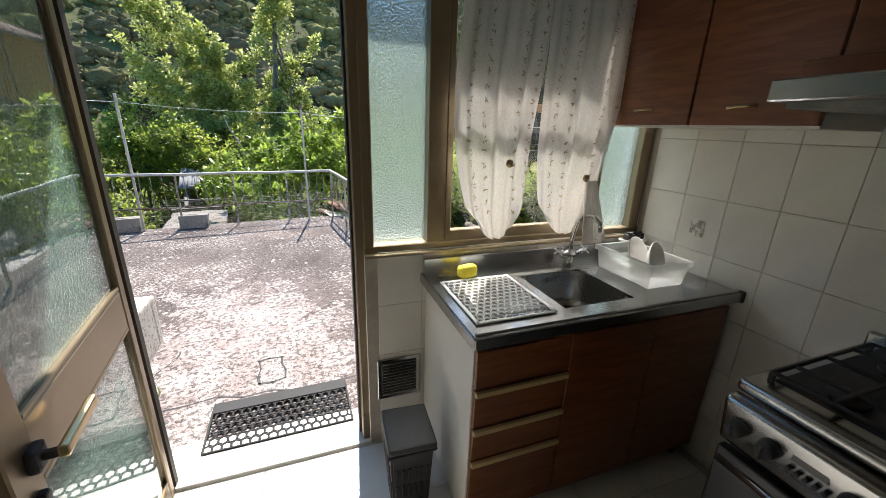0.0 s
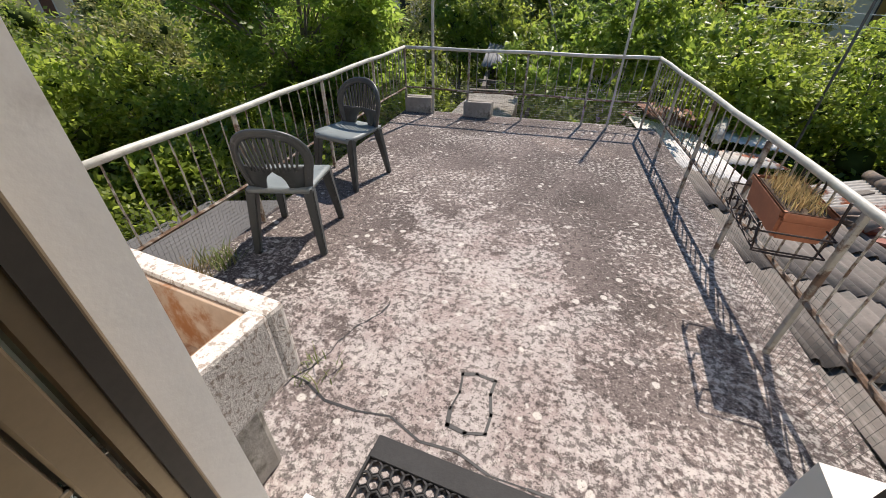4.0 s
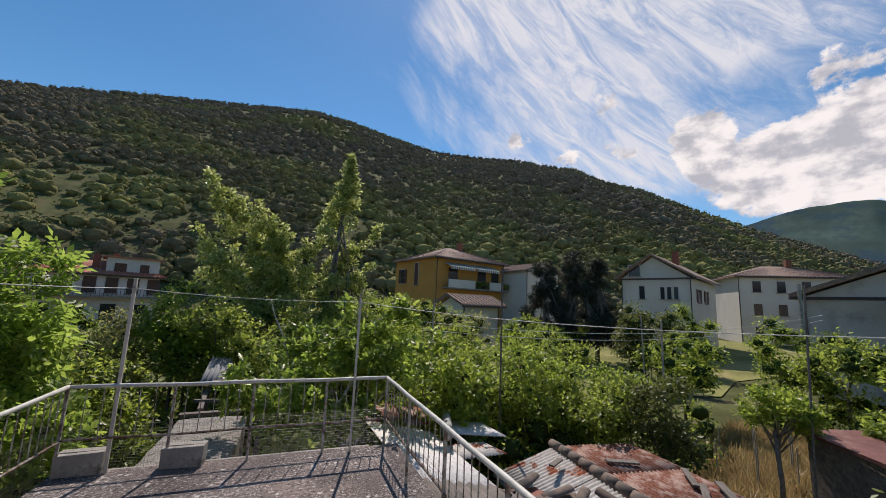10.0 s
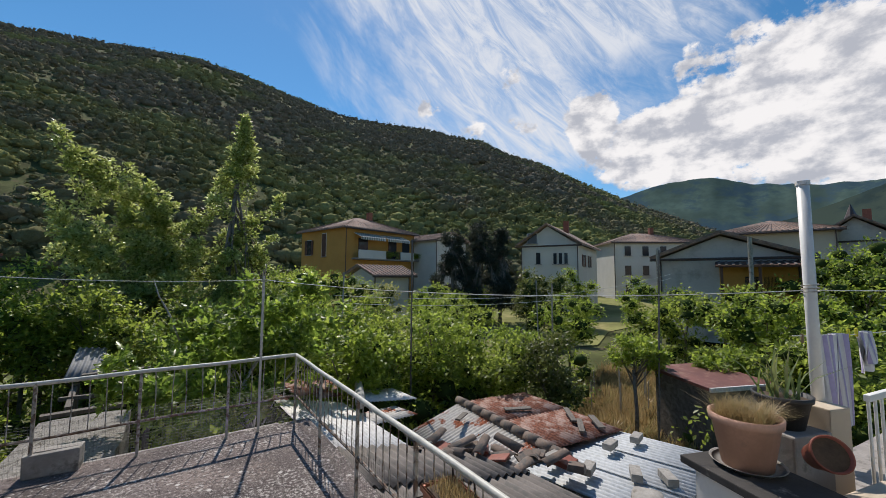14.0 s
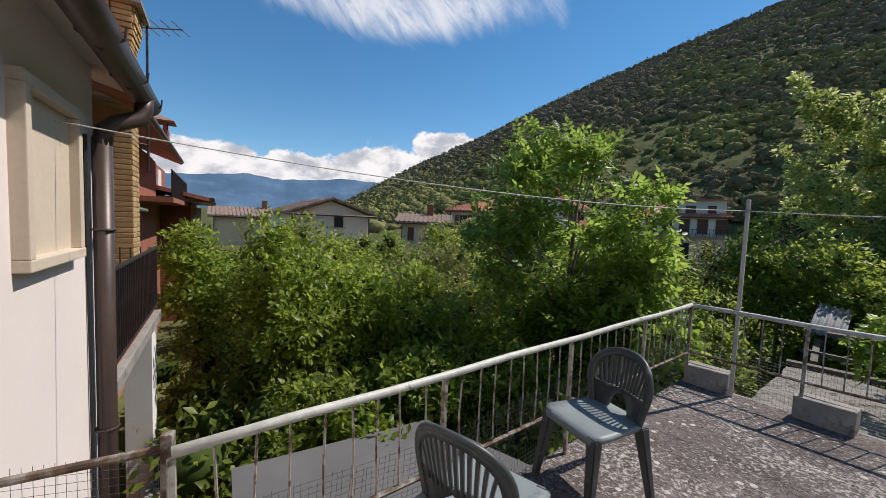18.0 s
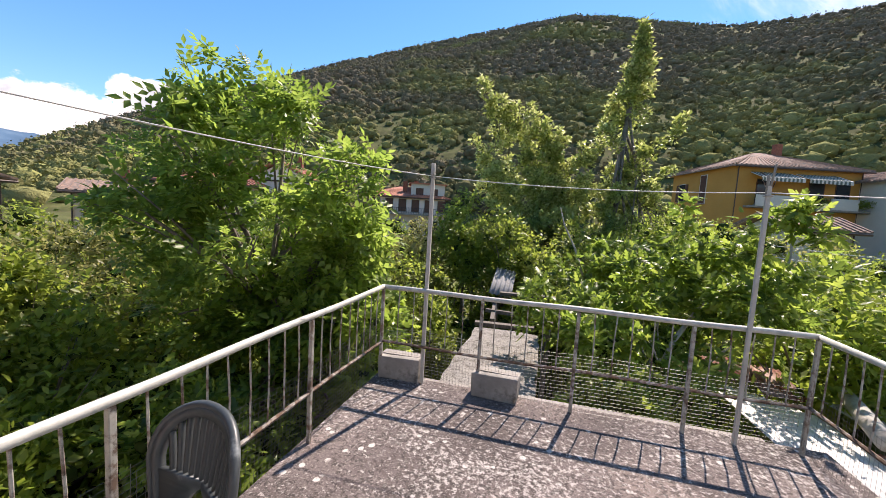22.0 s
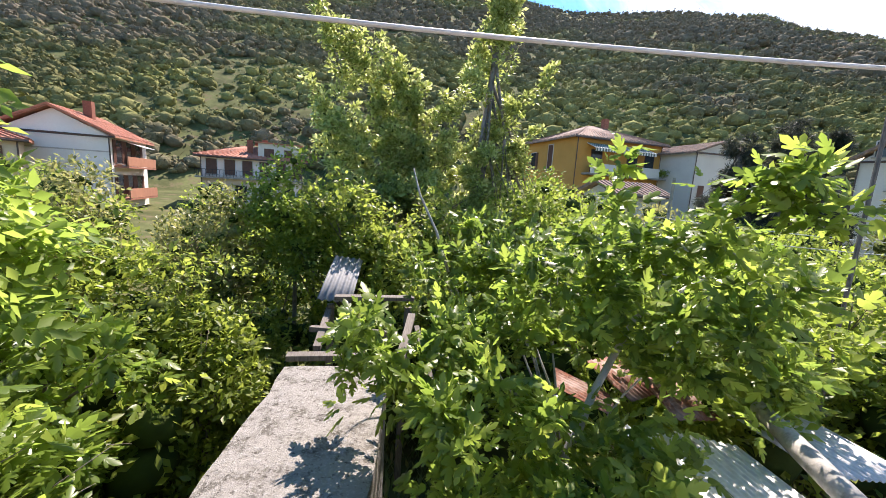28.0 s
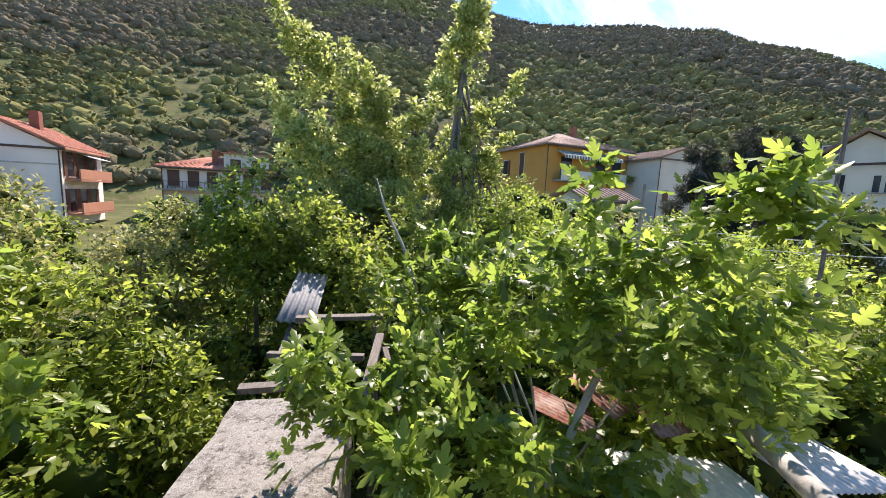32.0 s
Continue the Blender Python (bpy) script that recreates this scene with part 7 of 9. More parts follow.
part("slab", boxbm((1.51, 0.6, -0.06), (3.06, 1.25, 0.13), 0, 0.01), M["whitecap"], bal, "pale concrete slab edge")
part("floor_tiles", boxbm((1.51, 0.62, 0.012), (2.94, 1.15, 0.012)), M["cotta"], bal, "terracotta floor")
part("top_rail", boxbm((1.51, 0.02, 0.90), (2.98, 0.035, 0.03), 0, 0.005), M["iron"], bal)
part("bottom_rail", boxbm((1.51, 0.02, 0.10), (2.98, 0.025, 0.025), 0, 0.005), M["iron"], bal)
me = finish("baluster", boxbm((0, 0, 0.5), (0.014, 0.014, 0.80)), M["iron"])
for i in range(33):
    share("baluster", me, bal, pose(0.03 + 0.0922 * i, 0.02, 0))
for i in range(10):
    share("baluster", me, bal, pose(2.98, 0.08 + 0.11 * i, 0))
part("pillar", boxbm((2.62, 0.15, -1.52), (0.42, 0.28, 2.80)), M["plaster"], bal, "white support pillar")
# the long brick and salmon house behind the balcony
nb = thing("neighbour_house", kit(-11.0, -1.30, -2.8), "salmon and brick house with brown eaves", "house")
part("wall", boxbm((0.1, -1.6, 3.05), (12.8, 3.2, 6.1)), M["salmon"], nb)
part("brick_end", boxbm((-4.35, 0.03, 3.0), (3.9, 0.10, 6.0)), M["redbrick"], nb, "red brick end bay")
part("roof", boxbm((0.4, -0.75, 6.62), (13.4, 3.4, 0.14), 0, 0, -20), M["redtile"], nb)
part("fascia", boxbm((0.4, 0.74, 6.12), (13.4, 0.05, 0.18)), M["redbrick"], nb, "red fascia")
part("gutter", tubebm([(-6.3, 0.82, 6.08), (7.1, 0.82, 6.08)], 0.07, 10), M["pipe"], nb)
for x_, z_, h_ in ((5.2, 2.95, 1.9), (2.6, 2.95, 1.9), (4.2, 4.75, 0.8)):
    sh = part("shutter", boxbm((x_, 0.03, z_ + h_ / 2), (0.9, 0.06, h_)), M["shutter"], nb, "brown slatted shutter")
    for q in range(int(h_ / 0.13)):
        part("slat", boxbm((x_, 0.068, z_ + 0.07 + 0.13 * q), (0.86, 0.012, 0.10), 0, 0, 20), M["shutter"], sh)
part("loggia_wall", boxbm((-8.0, -0.9, 3.0), (3.4, 1.8, 6.0)), M["redbrick"], nb, "red brick loggia wall")
part("loggia_window", boxbm((-7.6, 0.02, 5.35), (0.9, 0.06, 1.0)), M["whitepaint"], nb, "white framed loggia window")
lf = part("loggia_floor", boxbm((-5.2, 0.45, 4.62), (5.6, 0.9, 0.14)), M["redbrick"], nb)
part("loggia_rail", boxbm((-5.2, 0.86, 5.42), (5.6, 0.03, 0.04)), M["iron"], lf)
me = finish("loggia_baluster", boxbm((0, 0, 0), (0.025, 0.025, 0.78)), M["iron"])
for q in range(28):
    share("loggia_baluster", me, lf, pose(-7.95 + 0.203 * q, 0.86, 5.02))
part("awning_roll", tubebm([(2.2, 0.30, 4.42), (-2.2, 0.34, 4.30)], 0.05, 8), M["awninggreen"], nb, "rolled green awning")
# lower porch at the far end
po = part("porch_wall", boxbm((-10.2, 0.0, 2.35), (4.6, 2.0, 4.7)), M["redbrick"], nb)
part("porch_eaves", boxbm((-9.6, 0.5, 4.78), (6.6, 2.4, 0.16)), M["pipe"], po, "dark boarded eaves")
part("porch_roof", boxbm((-9.6, 0.35, 5.08), (6.8, 2.7, 0.14), 0, 0, -12), M["redtile"], po)
part("porch_gutter", tubebm([(-13.0, 1.74, 4.80), (-6.2, 1.74, 4.80)], 0.09, 10), M["pipe"], po)
part("pilaster", boxbm((-12.3, 1.05, 2.3), (0.5, 0.3, 4.5)), M["housewhite"], nb)
tur = part("roof_turret", boxbm((-4.6, 0.33, 6.62), (0.55, 0.55, 0.36)), M["redbrick"], nb, "small brick vent turret")
for dx_ in (-0.2, 0.2):
    for dy_ in (-0.2, 0.2):
        part("post", boxbm((-4.6 + dx_, 0.33 + dy_, 6.92), (0.10, 0.10, 0.26)), M["redbrick"], tur)
bm = bmesh.new()
cap_ = [bm.verts.new((-4.6 + x_, 0.33 + y_, 7.05)) for x_, y_ in ((-0.46, -0.46), (0.46, -0.46), (0.46, 0.46), (-0.46, 0.46))]
top_ = bm.verts.new((-4.6, 0.33, 7.30))
bm.faces.new(cap_[::-1])
for q in range(4):
    bm.faces.new((cap_[q], cap_[(q + 1) % 4], top_))
part("cap", bm, M["rooftile"], tur)
part("finial", tubebm([(-4.6, 0.33, 7.28), (-4.6, 0.33, 7.55)], 0.025, 6), M["iron"], tur)
# brick chimney breast with a corbelled top, brick by brick
CH = thing("brick_chimney", kit(-9.34, -0.85, -0.6), "tall yellow brick chimney stack with corbelled head", "chimney")
part("core", boxbm((0, 0, 2.3), (0.56, 0.50, 6.4)), M["mortar"], CH, "mortar core")
me = finish("brick", boxbm((0, 0, 0), (0.268, 0.12, 0.074), 0, 0.004), M["yellowbrick"])
z = 0.6
i = 0
while z < 5.45:
    k = 1.0 if z < 4.75 else (1.0 + 0.08 * min(4, int((z - 4.75) / 0.088)) if z < 5.1 else 1.32)
    xs = (-0.145, 0.145) if i % 2 else (-0.22, 0.0, 0.22)
    for x in xs:
        share("brick", me, CH, pose(x * k, 0.20 * k, z) if len(xs) == 2 else pose(x * k * 0.72, 0.203 * k, z))
    for y in (-0.10, 0.12):
        share("brick", me, CH, pose(0.235 * k, y * k, z, 0, 0, 90))
    z += 0.088
    i += 1
part("cap_slab", boxbm((0, 0, 5.46), (0.94, 0.84, 0.07), 0, 0.006), M["block"], CH, "grey stepped coping")
part("cap_slab", boxbm((0, 0, 5.54), (0.80, 0.70, 0.08), 0, 0.006), M["block"], CH, "grey stepped coping")
an = thing("aerial", kit(-9.77, -0.47, 2.2), "television aerial on a thin mast clipped to the chimney", "aerial")
part("mast", tubebm([(0, 0, 0), (0.02, 0, 1.3), (0.0, 0, 2.75)], 0.020, 6), M["iron"], an)
for z_ in (0.5, 1.4):
    part("bracket", tubebm([(0, 0, z_), (0.16, -0.16, z_)], 0.014, 5), M["iron"], an)
part("boom", tubebm([(-0.25, -0.35, 2.62), (0.15, 0.55, 2.66)], 0.012, 5), M["net"], an)
for q in range(6):
    part("rod", tubebm([(-0.50 + 0.075 * q, -0.18 + 0.165 * q, 2.625 + 0.007 * q), (0.05 + 0.075 * q, -0.42 + 0.165 * q, 2.625 + 0.007 * q)], 0.008, 4), M["net"], an)
sc = thing("clutter_heap", pose(-5.6, 4.2, -2.8), "heap of timber and plastic sheets by the neighbour's wall", "clutter")
for q, (x, y, z, w, l, h, rz, mt_) in enumerate(((0, 0, 0.3, 1.2, 0.25, 0.05, 20, "oldwood"), (0.1, 0.2, 0.45, 1.0, 0.2, 0.05, -15, "oldwood"), (-0.2, -0.1, 0.55, 0.8, 0.6, 0.03, 35, "tin"), (0.3, 0.1, 0.2, 0.5, 0.4, 0.4, 5, "block"))):
    part("piece", boxbm((x, y, z), (w, l, h), rz, 0.01, 8, 14), M[mt_], sc)

# ---------------------------------------------------------------- neighbour to the east: parapet with pots, white gate
PA = thing("parapet", span((3.39, 3.66, 0), (-0.37, -0.93, 0), (0.93, -0.37, 0)), "low white parapet wall with a dark stained coping", "wall")
part("body", boxbm((0.78, 0.23, -1.2), (1.50, 0.38, 3.3)), M["plaster"], PA)
part("coping", boxbm((0.76, 0.23, 0.475), (1.60, 0.48, 0.05), 0, 0.008), M["coping"], PA)
solo("gate_wall", boxbm((0, 0, -0.05), (1.45, 0.40, 1.05), -14, 0.012), M["housecream"], pose(4.22, 2.66, -0.02), "low pale wall with a smooth cream top below the gate", "wall")


def pot(name, m, r, h, material, label, saucer=False, plant=None):
    t = thing(name, m, label, "flower pot", "flower pots")
    bm = bmesh.new()
    lathe(bm, [(r * 0.68, 0), (r * 0.92, h * 0.84), (r, h * 0.85), (r * 1.02, h), (r * 0.93, h), (r * 0.88, h * 0.86)], 28)
    part("pot", bm, material, t, "", True)
    part("soil", tubebm([(0, 0, h * 0.84), (0, 0, h * 0.88)], r * 0.88, 20), M["soil"], t)
    if saucer:
        bm = bmesh.new()
        lathe(bm, [(r * 0.75, -0.004), (r * 1.0, 0.03), (r * 1.03, 0.03), (r * 0.74, 0.006)], 28)
        part("saucer", bm, M["whitecap"], t, "pale saucer", True)
    if plant:
        v, f = blades(plant[0], (r * 1.3, r * 1.3), plant[1], np.random.RandomState(int(r * 1000)), plant[2], plant[3])
        o = new("plant", arrays("plant", np.array(v) + [0, 0, h * 0.86], f, M[plant[4]]))
        o.parent = t
    return t


pot("flower_pot", pose(3.57, 3.38, 0.505), 0.195, 0.32, M["palepink"], "large pale terracotta pot with dry yellow grass", True, (1500, 0.13, 1.9, 0.0018, "drygrass"))
pot("flower_pot", pose(4.10, 3.32, 0.66), 0.17, 0.22, M["matblack"], "dark pot with a long-leaved plant", False, (30, 0.30, 1.4, 0.010, "grass"))
pot("flower_pot", pose(3.78, 3.10, 0.61) @ pose(0, 0, 0, 62, 0, -50), 0.10, 0.17, M["darkterra"], "empty terracotta pot lying on its side", False, None)
pot("flower_pot", pose(3.72, 2.66, 0.502), 0.125, 0.17, M["darkterra"], "red terracotta pot with sparse weeds", True, (60, 0.10, 1.0, 0.0025, "grass"))
pot("flower_pot", pose(4.55, 2.35, 0.03), 0.15, 0.18, M["block"], "grey plastic pot on the floor", False, (40, 0.08, 1.0, 0.003, "grass"))
solo("neighbour_floor", boxbm((6.2, 1.6, -0.12), (4.6, 3.4, 0.20), -8), M["edge"], I4, "pale tiled neighbouring terrace floor", "floor", "", "structure")
solo("pot_stand", boxbm((4.10, 3.32, -0.18), (0.36, 0.36, 1.68), -20, 0.015), M["edge"], I4, "rough pale plinth under a pot", "plinth")
solo("neighbour_pier", boxbm((4.36, 3.16, -0.35), (0.20, 0.20, 2.3), -20, 0.01), M["housecream"], I4, "cream plaster pier at the end of the gate", "pier")
wp = thing("white_pole", pose(4.44, 3.2, 0.3), "tall white washing-line pole", "pole", "white poles")
part("shaft", tubebm([(0.03, 0, 0), (0, 0, 1.1), (-0.02, 0, 2.1)], 0.038, 14), M["whitepaint"], wp, "", True)
part("cap", tubebm([(-0.02, 0, 2.1), (-0.02, 0, 2.13)], 0.044, 14), M["whitepaint"], wp)
part("wire_wrap", tubebm([(0.052 * math.cos(q), 0.052 * math.sin(q), 1.28 + 0.004 * q) for q in np.linspace(0, 19, 50)], 0.004, 4), M["twine"], wp)
ga, gb = Vector((4.48, 2.96, 0)), Vector((6.92, 2.48, 0))
gd = gb - ga
gt = thing("white_gate", pose(*ga, 0, 0, math.degrees(math.atan2(gd.y, gd.x))), "white painted slatted metal gate panel", "gate")
GL = gd.length
part("top_rail", boxbm((GL / 2, 0, 0.87), (GL, 0.035, 0.045), 0, 0.005), M["whitepaint"], gt)
part("bottom_rail", boxbm((GL / 2, 0, -0.10), (GL, 0.03, 0.035), 0, 0.005), M["whitepaint"], gt)
me = finish("slat", boxbm((0, 0, 0.38), (0.026, 0.014, 0.96), 0, 0.003), M["whitepaint"])
for q in range(25):
    share("slat", me, gt, pose(0.02 + (GL - 0.04) * q / 24, 0, 0))
pp = thing("gate_pillar", pose(7.06, 2.45, 0), "grey cement pillar with a flat cap and white pole", "pillar")
part("shaft", boxbm((0, 0, 0.5), (0.22, 0.22, 1.1), 0, 0.01), M["housegrey"], pp)
part("cap", boxbm((0, 0, 1.09), (0.28, 0.28, 0.07), 0, 0.012), M["edge"], pp)
part("pole", tubebm([(0.05, 0, 1.1), (0.0, 0, 2.05)], 0.042, 12), M["whitepaint"], pp, "white pipe", True)
part("pole_cap", tubebm([(0, 0, 2.0), (0, 0, 2.10)], 0.055, 12), M["whitepaint"], pp)
solo("side_wall", boxbm((8.25, 2.2, 0.45), (2.2, 0.20, 1.05), -12, 0.01), M["housecream"], I4, "stained cream terrace wall", "wall")
ch = thing("white_chair", pose(7.0, 2.05, 0.0, 0, 0, 40), "white plastic chair by the cream wall", "chair")
part("back_rim", tubebm([(-0.2, 0.2, 0.4), (-0.22, 0.26, 0.7), (-0.1, 0.28, 0.86), (0.1, 0.28, 0.86), (0.22, 0.26, 0.7), (0.2, 0.2, 0.4)], 0.022, 8), M["whitepaint"], ch, "", True)
part("seat", boxbm((0, 0, 0.42), (0.42, 0.42, 0.03), 0, 0.012), M["whitepaint"], ch)
for sx in (-1, 1):
    for sy in (-1, 1):
        part("leg", tubebm([(sx * 0.18, sy * 0.18, 0.42), (sx * 0.22, sy * 0.22, 0)], 0.02, 8), M["whitepaint"], ch)
line("washing_line", (4.9, 3.42, 1.20), (7.4, 2.9, 1.16), 0.03, 0.004)


def hung_cloth(m, w, h, stripes, label):
    """A cloth folded over the line, in soft folds, its stripes woven proud."""
    t = thing("laundry", m, label, "laundry", "laundry")
    fold = lambda x, z: 0.025 * math.sin(x * 26 + z * 2.0) + 0.012 * math.sin(x * 61 + 1.0)

    def strip(x0, x1, off, nm, mat):
        bm = bmesh.new()
        nx = max(2, int((x1 - x0) / 0.012))
        for side in (1, -1):
            g_ = [[bm.verts.new((x0 + (x1 - x0) * i / nx + 0.05 * j / 10, side * (0.014 + off) + fold(x0 + (x1 - x0) * i / nx, j / 10), -h * (1 if side > 0 else 0.8) * j / 10)) for i in range(nx + 1)] for j in range(11)]
            for j in range(10):
                for i in range(nx):
                    bm.faces.new((g_[j][i], g_[j][i + 1], g_[j + 1][i + 1], g_[j + 1][i]))
        part(nm, bm, M[mat], t, "", True)

    strip(-w / 2, w / 2, 0.0, "cloth", "linen")
    for q in range(stripes):
        x0 = -w / 2 + w * (q + 0.2) / stripes
        strip(x0, x0 + w * 0.5 / stripes, 0.003, "stripe", "lilac")
    return t


hung_cloth(pose(5.55, 3.285, 1.18, 0, 0, -12), 0.36, 1.05, 6, "white and lilac striped towel over the line")
hung_cloth(pose(6.15, 3.165, 1.17, 0, 0, -12), 0.26, 0.40, 4, "crumpled lilac striped cloth on the line")
for q, (x, c) in enumerate(((5.05, "stitch"), (5.18, "yellow"), (5.85, "yellow"), (6.0, "yellow"))):
    solo("clothes_peg", boxbm((0, 0, -0.02), (0.014, 0.022, 0.08), 0, 0.003), M[c], pose(x, 3.42 - 0.208 * (x - 4.9), 1.19, 0, 0, -12), "small clothes peg clipped to the line", "peg", "clothes pegs")

# small shed with a rusty roof and bean poles in the gardens
solo("hanging_sheet", boxbm((0, 0, 0), (1.25, 0.03, 0.75), 0, 0.01), M["housegrey"], pose(14.5, 3.1, 1.55, 0, 2, -80), "white sheet hung between garden poles", "sheet")
gs = thing("garden_shed", pose(11.7, 6.6, -2.8, 0, 0, -22), "low dark garden shed with a rusty flat roof", "shed")
part("wall", boxbm((0, 0, 1.0), (1.7, 1.6, 2.0)), M["oldwood"], gs)
part("roof", boxbm((0, 0, 2.03), (1.95, 1.85, 0.07), 0, 0, 3), M["shedroof"], gs)
part("roof_edge", boxbm((0, -0.94, 1.98), (1.97, 0.05, 0.10), 0, 0.005), M["tin"], gs, "pale metal edge strip")
for x, y, h, lean_ in ((10.3, 7.2, 5.2, 4), (4.05, 12.1, 4.6, 1), (8.9, 9.2, 4.3, 0), (12.2, 12.5, 4.4, -2), (5.2, 10.4, 5.4, 0)):
    solo("garden_post", tubebm([(0, 0, 0), (math.sin(radians(lean_)) * h, 0, h)], 0.022, 8), M["polegrey"] if h < 5 else M["oldwood"], pose(x, y, -2.8), "weathered wooden post standing in the gardens", "post", "garden posts")
for x, y in ((22, 8.5), (26, 14.5), (-31, 52)):
    solo("utility_pole", tubebm([(0, 0, 0), (0, 0, 6.2)], 0.09, 8), M["polegrey"], pose(x, y, -2.6), "grey utility pole among the houses", "pole", "utility poles")

# ---------------------------------------------------------------- far houses


def house(name, corner, yaw, w, d, z0, ze, zr, wall, roof, kind, wins, label, stack=True):
    """A house whose front runs along x from its corner; windows as (face, along, sill height, width, height, sort)."""
    t = thing(name, pose(corner[0], corner[1], z0, 0, 0, yaw), label, "house", "houses")
    E = ze - z0
    R = zr - z0
    bm = bmesh.new()
    base = [(0, 0), (w, 0), (w, d), (0, d)]
    lo, hi = [bm.verts.new((x, y, 0)) for x, y in base], [bm.verts.new((x, y, E)) for x, y in base]
    if kind == "hip":
        for i in range(4):
            bm.faces.new((lo[i], lo[(i + 1) % 4], hi[(i + 1) % 4], hi[i]))
        bm.faces.new(hi)
    elif kind == "gable_y":
        a, b = bm.verts.new((w * 0.48, 0, R - 0.1)), bm.verts.new((w * 0.48, d, R - 0.1))
        bm.faces.new((lo[0], lo[1], hi[1], a, hi[0]))
        bm.faces.new((lo[2], lo[3], hi[3], b, hi[2]))
        bm.faces.new((lo[1], lo[2], hi[2], hi[1]))
        bm.faces.new((lo[3], lo[0], hi[0], hi[3]))
    else:
        a, b = bm.verts.new((0, d / 2, R - 0.1)), bm.verts.new((w, d / 2, R - 0.1))
        bm.faces.new((lo[0], lo[1], hi[1], hi[0]))
        bm.faces.new((lo[2], lo[3], hi[3], hi[2]))
        bm.faces.new((lo[1], lo[2], hi[2], b, hi[1]))
        bm.faces.new((lo[3], lo[0], hi[0], a, hi[3]))
    part("wall", bm, M[wall], t)
    o, th = 0.55, 0.16
    eave = [(-o, -o), (w + o, -o), (w + o, d + o), (-o, d + o)]
    ez = E - 0.10

    def slope(pts, nm="roof"):
        bm2 = bmesh.new()
        up_ = [bm2.verts.new((x, y, z + th)) for x, y, z in pts]
        dn_ = [bm2.verts.new((x, y, z)) for x, y, z in pts]
        bm2.faces.new(up_)
        bm2.faces.new(dn_[::-1])
        for i in range(len(pts)):
            j = (i + 1) % len(pts)
            bm2.faces.new((up_[i], dn_[i], dn_[j], up_[j]))
        rf = part(nm, bm2, M[roof], t)
        # rows of tiles running down the slope
        p0, p1, p2, p3 = [Vector(p) for p in (pts + pts[-1:])[:4]] if len(pts) == 3 else [Vector(p) for p in pts]
        bm3 = bmesh.new()
        n_ = max(4, int((p1 - p0).length / 0.42))
        for k in range(n_ + 1):
            f = k / n_
            a_, b_ = p0.lerp(p1, f), p3.lerp(p2, f)
            tube(bm3, [a_ + Vector((0, 0, th + 0.01)), b_ + Vector((0, 0, th + 0.01))], 0.085, 4, True)
        tagged(part("tiling", bm3, M[roof], rf), "", "", "", "stuff")

    if kind == "hip":
        m_ = min(w, d) / 2
        if w >= d:
            a, b = (m_, d / 2, R), (w - m_, d / 2, R)
            q = [[(*eave[0], ez), (*eave[1], ez), b, a], [(*eave[1], ez), (*eave[2], ez), b], [(*eave[2], ez), (*eave[3], ez), a, b], [(*eave[3], ez), (*eave[0], ez), a]]
        else:
            a, b = (w / 2, m_, R), (w / 2, d - m_, R)
            q = [[(*eave[0], ez), (*eave[1], ez), a], [(*eave[1], ez), (*eave[2], ez), b, a], [(*eave[2], ez), (*eave[3], ez), b], [(*eave[3], ez), (*eave[0], ez), a, b]]
    elif kind == "gable_y":
        mx_ = w * 0.48
        q = [[(-o, d + o, ez), (-o, -o, ez), (mx_, -o, R), (mx_, d + o, R)], [(w + o, -o, ez), (w + o, d + o, ez), (mx_, d + o, R), (mx_, -o, R)]]
    else:
        q = [[(-o, -o, ez), (w + o, -o, ez), (w + o, d / 2, R), (-o, d / 2, R)], [(w + o, d + o, ez), (-o, d + o, ez), (-o, d / 2, R), (w + o, d / 2, R)]]
    for pts in q:
        slope(pts)
    part("gutter", tubebm([(-o, -o, ez), (w + o, -o, ez)], 0.09, 6), M["pipe"], t)
    for x in (0.05, w - 0.05):
        part("downpipe", tubebm([(x, -0.08, ez), (x, -0.08, 0.0)], 0.05, 6), M["pipe"], t)
    if stack:
        part("chimney", boxbm((w * 0.62, d * 0.45, R + 0.35), (0.6, 0.6, 1.5)), M["redbrick"], t)
    for face, s, z, ww, hh, sort in wins:
        fr = {"f": pose(s, 0, z), "l": pose(0, s, z, 0, 0, -90), "r": pose(w, s, z, 0, 0, 90)}[face]
        wd = part("window", boxbm((0, -0.01, hh / 2), (ww + 0.16, 0.06, hh + 0.16)), M["housewhite"] if sort != "door" else M["shutter"], t, "", False, fr)
        part("pane", boxbm((0, -0.045, hh / 2), (ww, 0.02, hh)), M["shutter"] if sort == "closed" else M["darkpane"], wd)
        part("sill", boxbm((0, -0.10, -0.06), (ww + 0.3, 0.2, 0.07)), M["whitecap"], wd)
        if sort == "open":
            for sx in (-1, 1):
                part("shutter", boxbm((sx * (ww * 0.75 + 0.05), -0.06, hh / 2), (ww * 0.5, 0.05, hh)), M["shutter"], wd)
    return t


def balcony(t, x0, x1, z, dep, material, nm="balcony"):
    b = part(nm, boxbm(((x0 + x1) / 2, -dep / 2, z), (x1 - x0, dep, 0.18)), M["whitecap"], t)
    part("parapet", boxbm(((x0 + x1) / 2, -dep, z + 0.50), (x1 - x0, 0.10, 0.85)), M[material], b)
    return b


